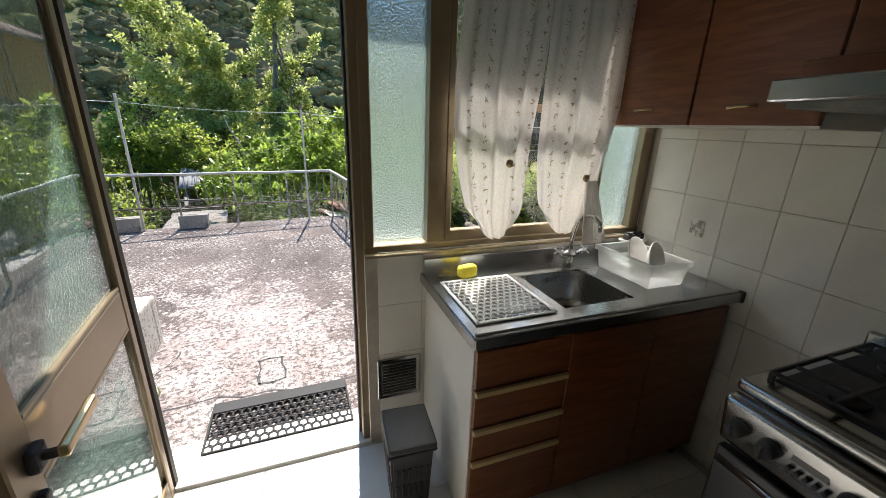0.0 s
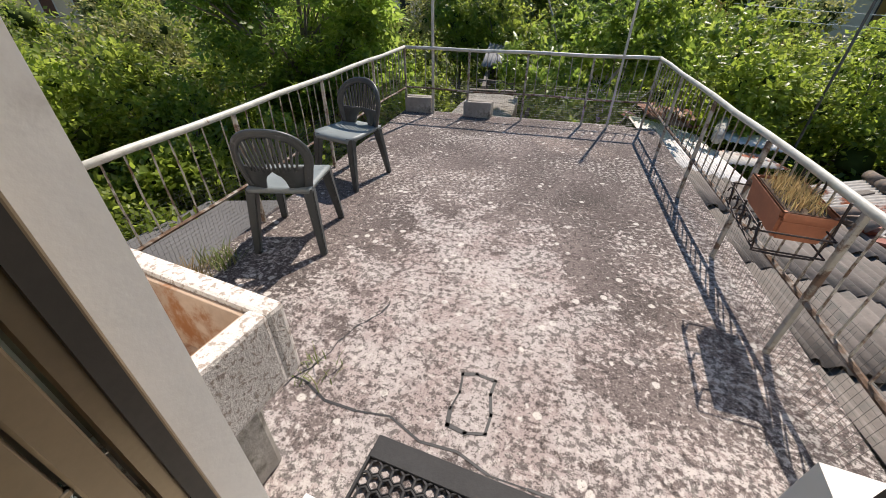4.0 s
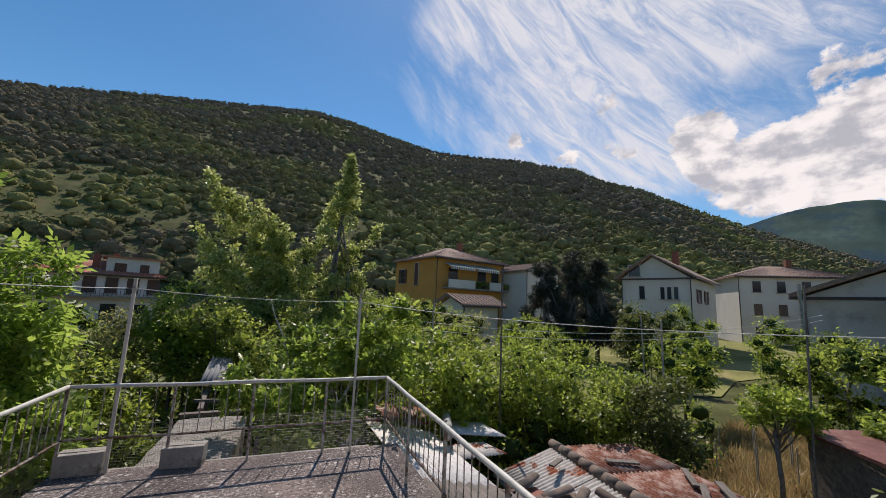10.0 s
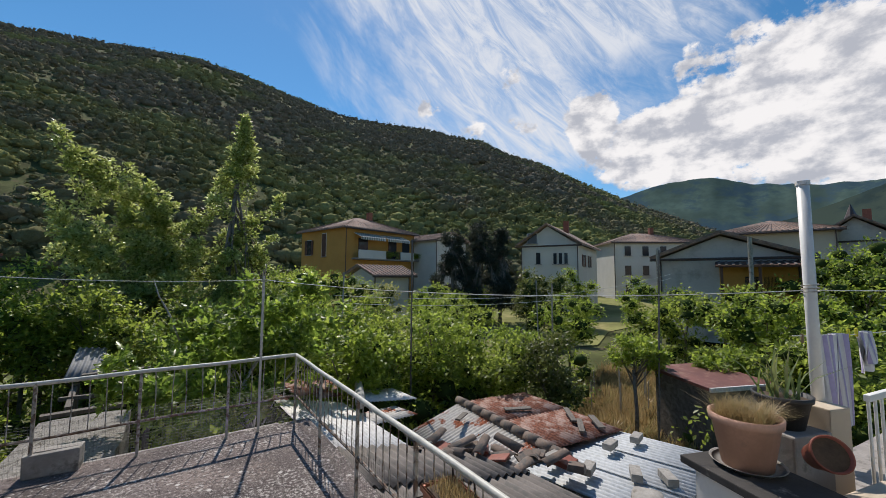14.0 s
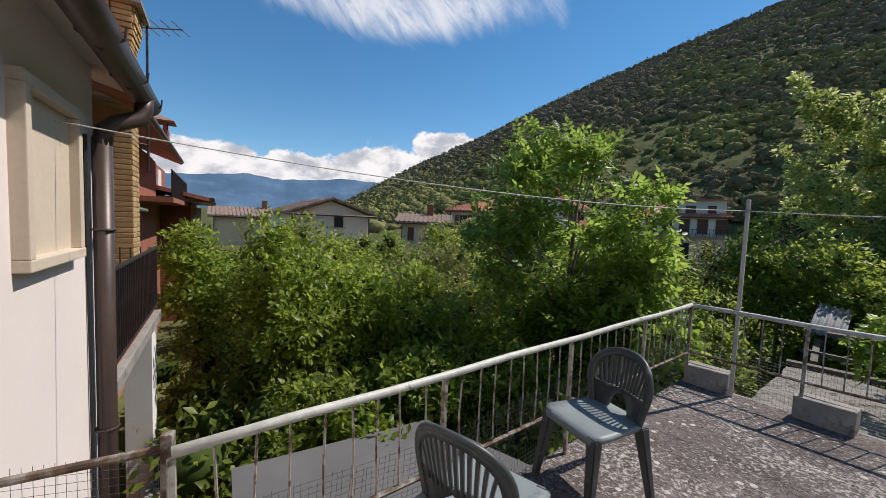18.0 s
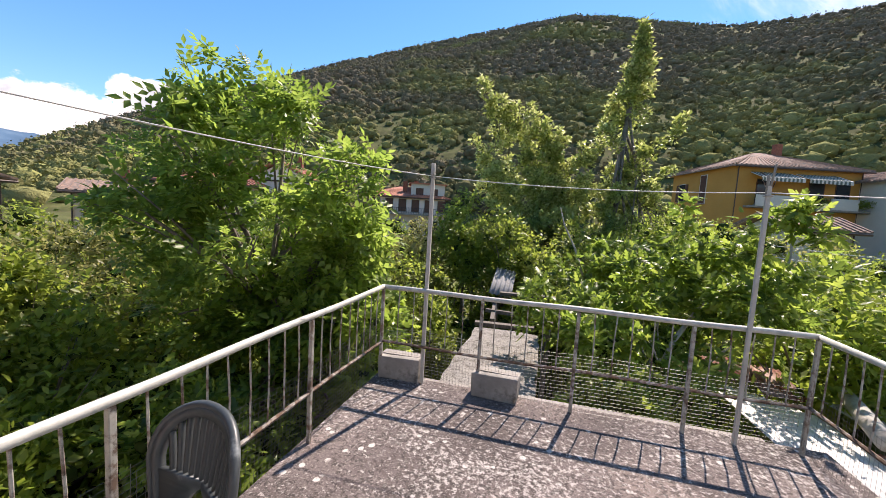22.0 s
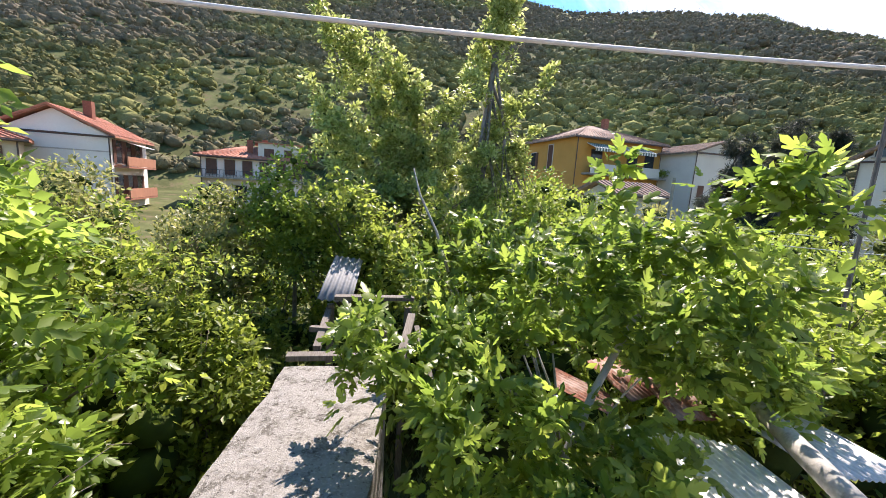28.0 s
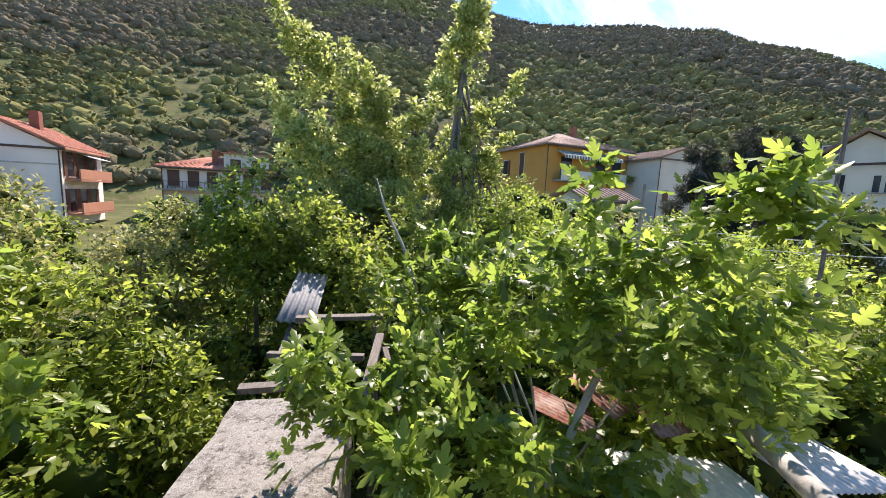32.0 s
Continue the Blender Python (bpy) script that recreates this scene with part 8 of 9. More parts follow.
yh = house("yellow_house", (16.7, 45.8), 14, 11.4, 10.2, -2.0, 7.6, 9.6, "ochre", "rooftile", "hip",
           [("l", 4.6, 6.2, 0.9, 2.9, "closed"), ("l", 8.2, 6.5, 1.0, 1.9, "open"), ("f", 2.6, 6.1, 1.3, 2.3, "door"), ("f", 7.4, 6.1, 1.3, 2.3, "door"), ("f", 9.8, 6.1, 1.2, 2.3, "door"), ("f", 1.2, 2.6, 0.8, 1.7, "closed"), ("f", 6.2, 2.2, 1.4, 2.2, "door")], "ochre-yellow two-storey house with balconies and striped awnings")
yb = part("balcony", boxbm((6.4, -0.65, 5.85), (11.0, 1.3, 0.20)), M["whitecap"], yh)
for x0, x1 in ((1.0, 5.2), (7.7, 10.1)):
    part("parapet", boxbm(((x0 + x1) / 2, -1.30, 6.40), (x1 - x0, 0.10, 1.0)), M["housewhite"], yb, "white parapet")
me = finish("baluster", boxbm((0, 0, 0.5), (0.03, 0.03, 1.0)), M["iron"])
for q in range(24):
    share("baluster", me, yb, pose(5.25 + 0.105 * q if q < 23 else 11.8, -1.30, 5.9))
for x0, x1 in ((1.2, 5.0), (5.4, 9.2)):
    aw = part("awning", boxbm(((x0 + x1) / 2, -0.75, 8.75), (x1 - x0, 1.6, 0.04), 0, 0, 22), M["awning"], yh, "striped sun awning")
    for q in range(int((x1 - x0) / 0.36)):
        part("stripe", boxbm((x0 + 0.18 + 0.36 * q, -0.75, 8.78), (0.17, 1.6, 0.03), 0, 0, 22), M["awninggreen"], aw)
        part("valance_stripe", boxbm((x0 + 0.18 + 0.36 * q, -1.52, 8.28), (0.17, 0.03, 0.30)), M["awninggreen"], aw)
    part("valance", boxbm(((x0 + x1) / 2, -1.505, 8.28), (x1 - x0, 0.02, 0.30)), M["awning"], aw)
house("white_shed", (14.6, 33.0), 14, 4.2, 3.4, -2.4, 1.8, 2.6, "housewhite", "rooftile", "gable_x", [], "small whitewashed outbuilding with an old tile roof", False)
solo("shed_yard_wall", boxbm((0, 0, 0), (2.4, 0.2, 2.6), 0, 0.02), M["housewhite"], pose(13.6, 32.6, -1.2, 0, 0, 14), "low whitewashed yard wall beside the outbuilding", "wall")
house("white_house", (28.5, 44.0), 10, 6.0, 7.0, -2.4, 6.6, 7.7, "housewhite", "rooftile", "gable_y", [("f", 1.2, 4.5, 0.8, 1.2, "closed")], "white house end half hidden by dark pines", False)
house("gabled_white_house", (33.5, 33.4), -66, 6.4, 12.0, -2.4, 5.3, 7.6, "housewhite", "rooftile", "gable_y", [("f", 1.3, 8.0, 1.1, 1.1, "plain"), ("f", 2.0, 5.6, 0.5, 1.3, "plain"), ("f", 3.9, 5.6, 0.36, 1.2, "plain"), ("f", 4.5, 5.6, 0.36, 1.2, "plain"), ("f", 5.1, 5.6, 0.36, 1.2, "plain"), ("r", 3, 5.4, 1.0, 1.3, "open"), ("r", 6.5, 5.4, 1.0, 1.3, "open")], "broad white gabled house with brown tile roof")
house("grey_block_house", (54, 34), -38, 12, 9, -2.4, 7.0, 8.6, "housewhite", "rooftile", "hip", [("f", 2 + 2.6 * q, 1.6 + 2.9 * s, 0.9, 1.4, "plain") for q in range(4) for s in range(3)], "three-storey pale apartment house")
lg = house("low_grey_house", (27.8, 15.2), -71, 7.1, 9.0, -2.4, 3.0, 4.5, "housegrey", "rooftile", "gable_y", [("f", 4.9, 2.7, 0.7, 1.5, "plain"), ("f", 5.8, 2.7, 0.7, 1.5, "plain")], "low grey gabled house with a dark-roofed porch", False)
pr = part("porch_roof", boxbm((5.2, -0.75, 4.95), (4.2, 1.7, 0.12), 0, 0, 10), M["shutter"], lg, "dark brown porch roof")
for q in range(12):
    part("roof_rib", boxbm((3.3 + 0.345 * q, -0.75, 5.03), (0.12, 1.7, 0.06), 0, 0, 10), M["rooftile"], pr)
part("porch_wall", boxbm((5.2, -0.03, 3.6), (3.8, 0.05, 2.4)), M["ochre"], lg, "yellow wall under the porch")
for q in range(3):
    part("porch_post", boxbm((3.4 + 1.8 * q, -1.4, 2.4), (0.14, 0.14, 4.8)), M["shutter"], lg)
lh = house("long_house", (46.5, 18.0), -74, 8.6, 9, -2.4, 6.2, 7.6, "housecream", "rooftile", "hip", [("f", 1.2 + 1.9 * q, 1.8 + 3.0 * s, 1.1, 1.7, "plain") for q in range(4) for s in range(2)], "long cream house with broad tiled roof", False)
balcony(lh, 0.4, 8.2, 4.6, 1.1, "housegrey")
house("village_house", (51.0, 11.6), -84, 5.6, 9, -2.4, 5.2, 7.4, "housegrey", "rooftile", "gable_y", [("f", 1.5 + 2.2 * q, 4.6, 0.9, 1.4, "plain") for q in range(2)], "grey village house with a long sloping roof")
house("village_house", (64, 5.0), -86, 9, 8, -2.4, 7.2, 8.4, "housepink", "rooftile", "gable_x", [("f", 1.5 + 2.2 * q, 7.0, 0.9, 1.4, "plain") for q in range(3)], "pale village house among the trees")
for x, y, w, zt in ((82, 4.5, 9, 10.6), (86, -3, 11, 11.4), (90, -12, 10, 12.0)):
    house("hill_house", (x, y), -88, w, 8, -2.0, zt - 1.2, zt, "housewhite", "rooftile", "hip", [("f", 1.5 + 2.4 * q, 9.0, 1.0, 1.4, "plain") for q in range(3)], "white village house higher up the slope", False)
sp = thing("church_spire", pose(78, 12.6, -2.0), "small dark pointed church spire over the roofs", "spire")
part("tower", boxbm((0, 0, 5.0), (2.0, 2.0, 10.0)), M["housegrey"], sp)
part("cone", tubebm([(0, 0, 10.0), (0, 0, 14.2)], [1.5, 0.05], 8), M["pipe"], sp, "dark pointed cap")
ph = house("pink_house", (-22.4, 48.9), 22, 10.1, 8.0, -2.4, 3.4, 4.7, "housepink", "redtile", "hip", [("f", 1.0 + 1.7 * q, 3.9, 1.0, 1.6, "closed") for q in range(6)] + [("f", 1.3 + 2.4 * q, 1.0, 1.2, 1.8, "plain") for q in range(4)], "pale pink villa with brown shutters and long balconies")
bl_ = part("balcony", boxbm((4.8, -0.7, 3.55), (10.4, 1.4, 0.16)), M["whitecap"], ph)
part("rail", boxbm((4.8, -1.38, 4.35), (10.4, 0.04, 0.05)), M["iron"], bl_)
me = finish("baluster", boxbm((0, 0, 0), (0.04, 0.04, 0.75)), M["iron"])
for q in range(34):
    share("baluster", me, bl_, pose(-0.35 + 0.312 * q, -1.38, 3.98))
rr_ = part("roof_room", boxbm((7.7, 2.4, 6.6), (4.4, 4.0, 2.0)), M["housewhite"], ph, "white rooftop room")
part("room_roof", boxbm((7.7, 2.4, 7.66), (5.0, 4.6, 0.14)), M["redtile"], rr_)
part("room_window", boxbm((6.6, 0.38, 6.6), (1.0, 0.06, 0.9)), M["shutter"], rr_)
part("room_window", boxbm((8.6, 0.38, 6.6), (0.8, 0.06, 0.9)), M["shutter"], rr_)
part("roof_chimney", boxbm((4.7, 1.6, 6.9), (0.6, 0.6, 2.0)), M["redbrick"], ph)
house("red_roof_house", (-33.0, 30.0), 40, 8.0, 9.0, -2.4, 3.0, 4.6, "housecream", "redtile", "hip", [("f", 1.5 + 2.4 * q, 3.6, 0.9, 1.3, "open") for q in range(3)], "cream house with a bright red tile roof")
house("small_cream_house", (-30.5, 22.0), 52, 4.2, 6.0, -2.4, 1.5, 2.2, "housecream", "rooftile", "gable_x", [("f", 0.9 + 1.6 * q, 2.2, 0.6, 1.2, "closed") for q in range(3)], "small cream house with a terrace wall")
gh = house("grey_gable_house", (-32.3, 12.4), 86, 6.9, 9.0, -2.4, 1.9, 3.15, "housepink", "rooftile", "gable_y", [("f", 4.0, 3.2, 0.8, 1.1, "plain")], "plain beige rendered house end with one small window", False)
house("far_west_house", (-50, 9.0), 82, 9.0, 8.0, -2.4, 1.4, 2.4, "housecream", "rooftile", "gable_x", [], "tiled house behind the grey gable")
wg = house("white_gable_house", (-31.3, 38.4), 16, 6.8, 7.6, -2.4, 4.0, 5.9, "brightwall", "redtile", "gable_y", [("r", 1.3 + 2.0 * q, 1.4 + 2.9 * s, 1.0, 1.9, "open") for q in range(3) for s in range(2)], "white gable house with terracotta balconies")
for s in (0, 1):
    bb = part("balcony", boxbm((7.3, 3.6, 1.3 + 2.7 * s), (1.0, 6.4, 0.15)), M["cotta"], wg)
    part("parapet", boxbm((7.75, 3.6, 1.8 + 2.7 * s), (0.10, 6.4, 0.8)), M["salmon"], bb)
part("awning", boxbm((7.5, 4.4, 6.0), (1.3, 2.6, 0.05), 0, 0, 0, 16), M["awning"], wg, "white sun awning")
part("string_course", boxbm((3.4, -0.02, 5.15), (6.8, 0.05, 0.10)), M["housegrey"], wg)

# ---------------------------------------------------------------- foliage


def leaf_shape(kind):
    """Corner points and triangles of one leaf (or sprig) about 1 long, growing along y, its face up."""
    if kind == "oval":
        return np.array([(0, 0, 0), (-0.24, 0.45, 0.06), (0, 1.0, -0.05), (0.24, 0.45, 0.06), (0, 0.5, 0.0)]), [(0, 4, 1), (1, 4, 2), (0, 3, 4), (3, 2, 4)]
    if kind == "small":
        return np.array([(0, 0, 0), (-0.26, 0.5, 0.08), (0, 1.0, 0.0), (0.26, 0.5, 0.08)]), [(0, 2, 1), (0, 3, 2)]
    if kind == "fig":
        half = [(0.07, 0.02), (0.19, 0.10), (0.31, 0.32), (0.25, 0.38), (0.14, 0.37), (0.29, 0.68), (0.22, 0.75), (0.11, 0.60), (0.15, 0.88), (0.0, 1.10)]
        pts = [(0, 0.06)] + half + [(-x, y) for x, y in half[-2::-1]]
        v = [(0, 0.42, 0.0)] + [(x, y, -0.28 * abs(x) - 0.12 * y * y) for x, y in pts]
        n = len(pts)
        return np.array(v), [(0, 1 + i, 1 + (i + 1) % n) for i in range(n)]
    if kind == "walnut":
        v, f = [], []
        for y, s, l in ((0.18, -1, 0.30), (0.18, 1, 0.30), (0.42, -1, 0.36), (0.42, 1, 0.36), (0.66, -1, 0.36), (0.66, 1, 0.36), (0.8, 0, 0.42)):
            d = np.array([s * 0.90, 0.42 if s else 1.0, -0.12 - 0.1 * y])
            d = d / np.linalg.norm(d)
            w = np.array([d[1], -d[0], 0.0]) * 0.105
            b = np.array([0, y, -0.12 * y * y])
            up_ = np.array([0, 0, 0.035])
            o = len(v)
            v += [b, b + d * l * 0.45 + w + up_, b + d * l, b + d * l * 0.45 - w + up_]
            f += [(o, o + 1, o + 2), (o, o + 2, o + 3)]
        return np.array(v), f
    if kind == "needle":
        v, f = [], []
        for q in range(5):
            a = q * 2.4
            d = np.array([math.cos(a) * 0.5, 1.0, math.sin(a) * 0.5])
            w = np.array([0.05, 0, 0.03])
            o = len(v)
            v += [np.zeros(3) - w, np.zeros(3) + w, d]
            f += [(o, o + 1, o + 2)]
        return np.array(v), f


SHAPES = {k: leaf_shape(k) for k in ("oval", "small", "fig", "walnut", "needle")}


def leaves(name, clumps, n, size, kind, material, rs, droop=0.25, up=0.9, shell=0.45, flat=0.75):
    """n leaves spread over round clumps (x, y, z, radius), facing outwards and up."""
    T, F = SHAPES[kind]
    F = np.array(F)
    C = np.array(clumps)
    wgt = C[:, 3] ** 2
    idx = rs.choice(len(C), n, p=wgt / wgt.sum())
    d = rs.normal(size=(n, 3))
    d /= np.linalg.norm(d, axis=1)[:, None]
    rad = (shell + (1 - shell) * rs.rand(n) ** 0.6) * (1 + 0.18 * rs.normal(size=n).clip(-1.5, 2))
    pos = C[idx, :3] + d * (C[idx, 3] * rad)[:, None] * np.array([1, 1, flat])
    y = d + 0.8 * rs.normal(size=(n, 3))
    y[:, 2] -= droop
    y /= np.linalg.norm(y, axis=1)[:, None]
    z = rs.normal(size=(n, 3)) * 0.55 + d * 0.5
    z[:, 2] += up
    z -= y * (z * y).sum(1)[:, None]
    z /= np.linalg.norm(z, axis=1)[:, None]
    x = np.cross(y, z)
    s = size * (0.6 + 0.7 * rs.rand(n))
    V = pos[:, None, :] + s[:, None, None] * (T[None, :, 0, None] * x[:, None, :] + T[None, :, 1, None] * y[:, None, :] + T[None, :, 2, None] * z[:, None, :])
    faces = (F[None] + (np.arange(n) * len(T))[:, None, None]).reshape(-1, 3)
    return arrays(name, V.reshape(-1, 3), faces, material)


def rosettes(name, tips, per, size, kind, material, rs, open_=0.75):
    """Leaves set in whorls at the ends of twigs (x, y, z, dx, dy, dz), each leaf arching outwards."""
    T, F = SHAPES[kind]
    F = np.array(F)
    A = np.repeat(np.array(tips), per, 0)
    n = len(A)
    ax = A[:, 3:] + 0.15 * rs.normal(size=(n, 3))
    ax /= np.linalg.norm(ax, axis=1)[:, None]
    sd = rs.normal(size=(n, 3))
    sd -= ax * (sd * ax).sum(1)[:, None]
    sd /= np.linalg.norm(sd, axis=1)[:, None]
    o = open_ * (0.5 + 0.9 * rs.rand(n))[:, None]
    y = sd * o + ax * (1.15 - o)
    y[:, 2] -= 0.22 * rs.rand(n)
    y /= np.linalg.norm(y, axis=1)[:, None]
    z = ax * 0.8 + np.array([0, 0, 0.6]) + 0.55 * rs.normal(size=(n, 3))
    z -= y * (z * y).sum(1)[:, None]
    z /= np.linalg.norm(z, axis=1)[:, None]
    x = np.cross(y, z)
    s = size * (0.5 + 0.8 * rs.rand(n))
    pos = A[:, :3] - ax * (rs.rand(n) * 0.14)[:, None] + y * 0.04
    V = pos[:, None, :] + s[:, None, None] * (T[None, :, 0, None] * x[:, None, :] + T[None, :, 1, None] * y[:, None, :] + T[None, :, 2, None] * z[:, None, :])
    faces = (F[None] + (np.arange(n) * len(T))[:, None, None]).reshape(-1, 3)
    return arrays(name, V.reshape(-1, 3), faces, material)


def twig_tips(clumps, n, rs, flat=0.9):
    """Twig ends spread over the clumps, pointing outwards and up."""
    C = np.array(clumps)
    w = C[:, 3] ** 2
    k = rs.choice(len(C), n, p=w / w.sum())
    d = rs.normal(size=(n, 3))
    d[:, 2] = d[:, 2] * 0.8 + 0.25
    d /= np.linalg.norm(d, axis=1)[:, None]
    p = C[k, :3] + d * (C[k, 3] * (0.55 + 0.6 * rs.rand(n)))[:, None] * np.array([1, 1, flat])
    d[:, 2] += 0.75
    d /= np.linalg.norm(d, axis=1)[:, None]
    return np.concatenate([p, d], 1)


def shoot(x, y, z0, z1, r0, r1, rs, n=None, wob=0.10, lean=(0, 0)):
    """A leafy upright shoot: a column of clumps that narrows upwards."""
    n = n or max(4, int((z1 - z0) / 0.22))
    return [(x + lean[0] * f + rs.uniform(-wob, wob), y + lean[1] * f + rs.uniform(-wob, wob), z0 + (z1 - z0) * f, r0 + (r1 - r0) * f) for f in np.linspace(0, 1, n)]


def clump_cloud(c, r, n, size, rs, rough=0.35):
    """Clumps filling an uneven ellipsoid."""
    out = []
    while len(out) < n:
        p = rs.uniform(-1, 1, 3)
        q = np.linalg.norm(p)
        if q > 1 or rs.rand() > 0.35 + 0.65 * q:
            continue
        k = 1 + rough * noise.noise(Vector(p) * 1.8 + Vector((c[0], c[1], 0)))
        out.append((c[0] + p[0] * r[0] * k, c[1] + p[1] * r[1] * k, c[2] + p[2] * r[2] * k, size * rs.uniform(0.65, 1.25)))
    return out


def tree(name, base, fork, clumps, n, size, kind, material, seed, label, category="tree", bark="bark", trunk=0.12, limbs=14, group="trees", core=0.0, whorl=0, **kw):
    """A tapered trunk with limbs to its clumps, and a crown of single leaves."""
    rs = np.random.RandomState(seed)
    t = thing(name, pose(*base), label, category, group)
    b = np.array(base)
    bm = bmesh.new()
    f = np.array(fork) - b
    rr = random.Random(seed)
    mid = f * 0.5 + np.array([rr.uniform(-0.1, 0.1), rr.uniform(-0.1, 0.1), 0])
    tube(bm, [(0, 0, 0), tuple(mid), tuple(f)], [trunk, trunk * 0.8, trunk * 0.62], 9)
    pick = sorted(range(len(clumps)), key=lambda i: -clumps[i][3])[:limbs]
    for i in pick:
        e = np.array(clumps[i][:3]) - b
        st = f * rr.uniform(0.75, 1.0)
        m = st + (e - st) * 0.5 + np.array([rr.uniform(-0.12, 0.12), rr.uniform(-0.12, 0.12), 0.10]) * np.linalg.norm(e - st) * 0.5
        tube(bm, [tuple(st), tuple(m), tuple(e)], [trunk * 0.42, trunk * 0.26, trunk * 0.08], 6)
        for q in range(2):
            e2 = e + np.array([rr.uniform(-1, 1), rr.uniform(-1, 1), rr.uniform(-0.4, 1)]) * clumps[i][3]
            tube(bm, [tuple(m), tuple((m + e2) / 2 + np.array([0, 0, 0.05])), tuple(e2)], [trunk * 0.16, trunk * 0.10, trunk * 0.04], 5)
    part("trunk", bm, M[bark], t, "", True)
    local = [(c[0] - b[0], c[1] - b[1], c[2] - b[2], c[3]) for c in clumps]
    # blobs fill the crown; its inner shade is put into their colour
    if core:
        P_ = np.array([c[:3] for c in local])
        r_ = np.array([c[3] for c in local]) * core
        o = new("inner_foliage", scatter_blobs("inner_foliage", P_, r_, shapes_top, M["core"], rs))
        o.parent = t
    if whorl:
        ob = new("crown", rosettes("crown", twig_tips(local, n // whorl, rs), whorl, size, kind, M[material], rs))
        ob.parent = t
        return t
    me = leaves("crown", [(c[0] - b[0], c[1] - b[1], c[2] - b[2], c[3]) for c in clumps], n, size, kind, M[material], rs, **kw)
    ob = new("crown", me)
    ob.parent = t
    return t


# plants along the yellow house's balcony
rs = np.random.RandomState(21)
for x0, x1, n_ in ((5.3, 7.6, 900), (10.2, 11.8, 600)):
    me = leaves("balcony_plants", [(rs.uniform(x0, x1), -1.35, 6.35 + rs.uniform(-0.15, 0.35), 0.32) for _ in range(12)], n_, 0.16, "small", M["bushleaf"], rs)
    o = tagged(new("balcony_plants", me), "green plants trailing along the balcony", "", "", "stuff")
    o.parent = yb
rs = np.random.RandomState(77)
G = -2.8
# walnut by the north-west corner
W = clump_cloud((-3.75, 8.75, 1.0), (1.25, 1.2, 1.95), 44, 0.34, rs) + clump_cloud((-3.75, 8.6, 2.6), (0.66, 0.6, 0.9), 14, 0.27, rs) + clump_cloud((-2.75, 8.7, 1.5), (0.62, 0.7, 0.9), 15, 0.28, rs) + clump_cloud((-2.7, 9.0, 0.5), (0.7, 0.7, 0.8), 14, 0.38, rs) + clump_cloud((-4.15, 7.75, 0.9), (0.7, 0.6, 1.3), 18, 0.32, rs) + clump_cloud((-4.2, 7.8, 2.35), (0.45, 0.4, 0.45), 7, 0.24, rs)
tree("walnut_tree", (-3.8, 8.9, G), (-3.75, 8.8, 0.2), W, 3700, 0.29, "walnut", "walnutleaf", 1, "tall walnut tree with bright green compound leaves", trunk=0.13, limbs=30, whorl=7)
# silver-leaved tree with many upright leaders, and its slender companion


def plume(stem, r0, r1, n, size, rs, spray=0.55):
    """Clumps along a stem that rises through the given points, spreading r0 at its foot and r1 at its tip, their outer ends swept upwards."""
    P_ = np.array(stem)
    f = (np.arange(n) + rs.rand(n)) / n
    idx = np.linspace(0, 1, len(P_))
    out = []
    for q in f:
        c = [np.interp(q, idx, P_[:, i]) for i in range(3)]
        r = (r0 + (r1 - r0) * q) * (0.35 + 0.75 * rs.rand())
        a = rs.rand() * 6.283
        out.append((c[0] + r * math.cos(a), c[1] + r * math.sin(a) * 0.8, c[2] + spray * r * rs.rand(), size * rs.uniform(0.7, 1.25) * (1.1 - 0.45 * q)))
    return out


B = []
for foot, mid, tip, n_ in (((-0.2, 15.9, 1.6), (-1.45, 15.8, 3.9), (-2.15, 15.65, 5.5), 30), ((0.0, 15.9, 1.6), (-1.0, 15.8, 3.6), (-1.60, 15.75, 5.0), 26), ((0.1, 15.9, 1.6), (-0.7, 15.8, 3.4), (-1.15, 15.75, 4.75), 22), ((0.3, 15.9, 1.6), (-0.3, 15.8, 3.4), (-0.68, 15.8, 4.7), 24), ((0.4, 15.9, 1.6), (0.0, 15.8, 3.1), (-0.20, 15.8, 4.25), 20), ((0.5, 15.9, 1.5), (0.3, 15.8, 3.0), (0.22, 15.85, 4.0), 20), ((0.7, 15.9, 1.4), (0.8, 15.8, 2.7), (0.85, 15.8, 3.5), 18), ((-0.5, 15.7, 1.4), (-1.6, 15.6, 2.8), (-2.35, 15.5, 3.7), 18)):
    B += plume([foot, mid, tip], 0.62, 0.05, n_, 0.22, rs, 0.9)
B += clump_cloud((-0.9, 15.6, 1.9), (1.4, 0.8, 1.2), 38, 0.28, rs) + clump_cloud((0.1, 15.5, 0.6), (2.2, 1.0, 1.2), 40, 0.40, rs)
tree("silver_leaf_tree", (0.2, 16.0, G), (0.1, 15.95, 1.4), B, 30000, 0.125, "small", "bayleaf", 2, "large leaning tree with pale silvery-green leaves catching the sun", trunk=0.16, limbs=22, core=0.15, whorl=5)
SP = [(1.45, 15.8, 1.2), (1.66, 15.76, 2.9), (1.9, 15.73, 4.4), (2.06, 15.7, 5.6), (2.12, 15.69, 6.75)]
Pp = plume(SP, 1.0, 0.04, 96, 0.17, rs, 0.9) + plume(SP[2:], 0.55, 0.04, 34, 0.14, rs, 0.9)
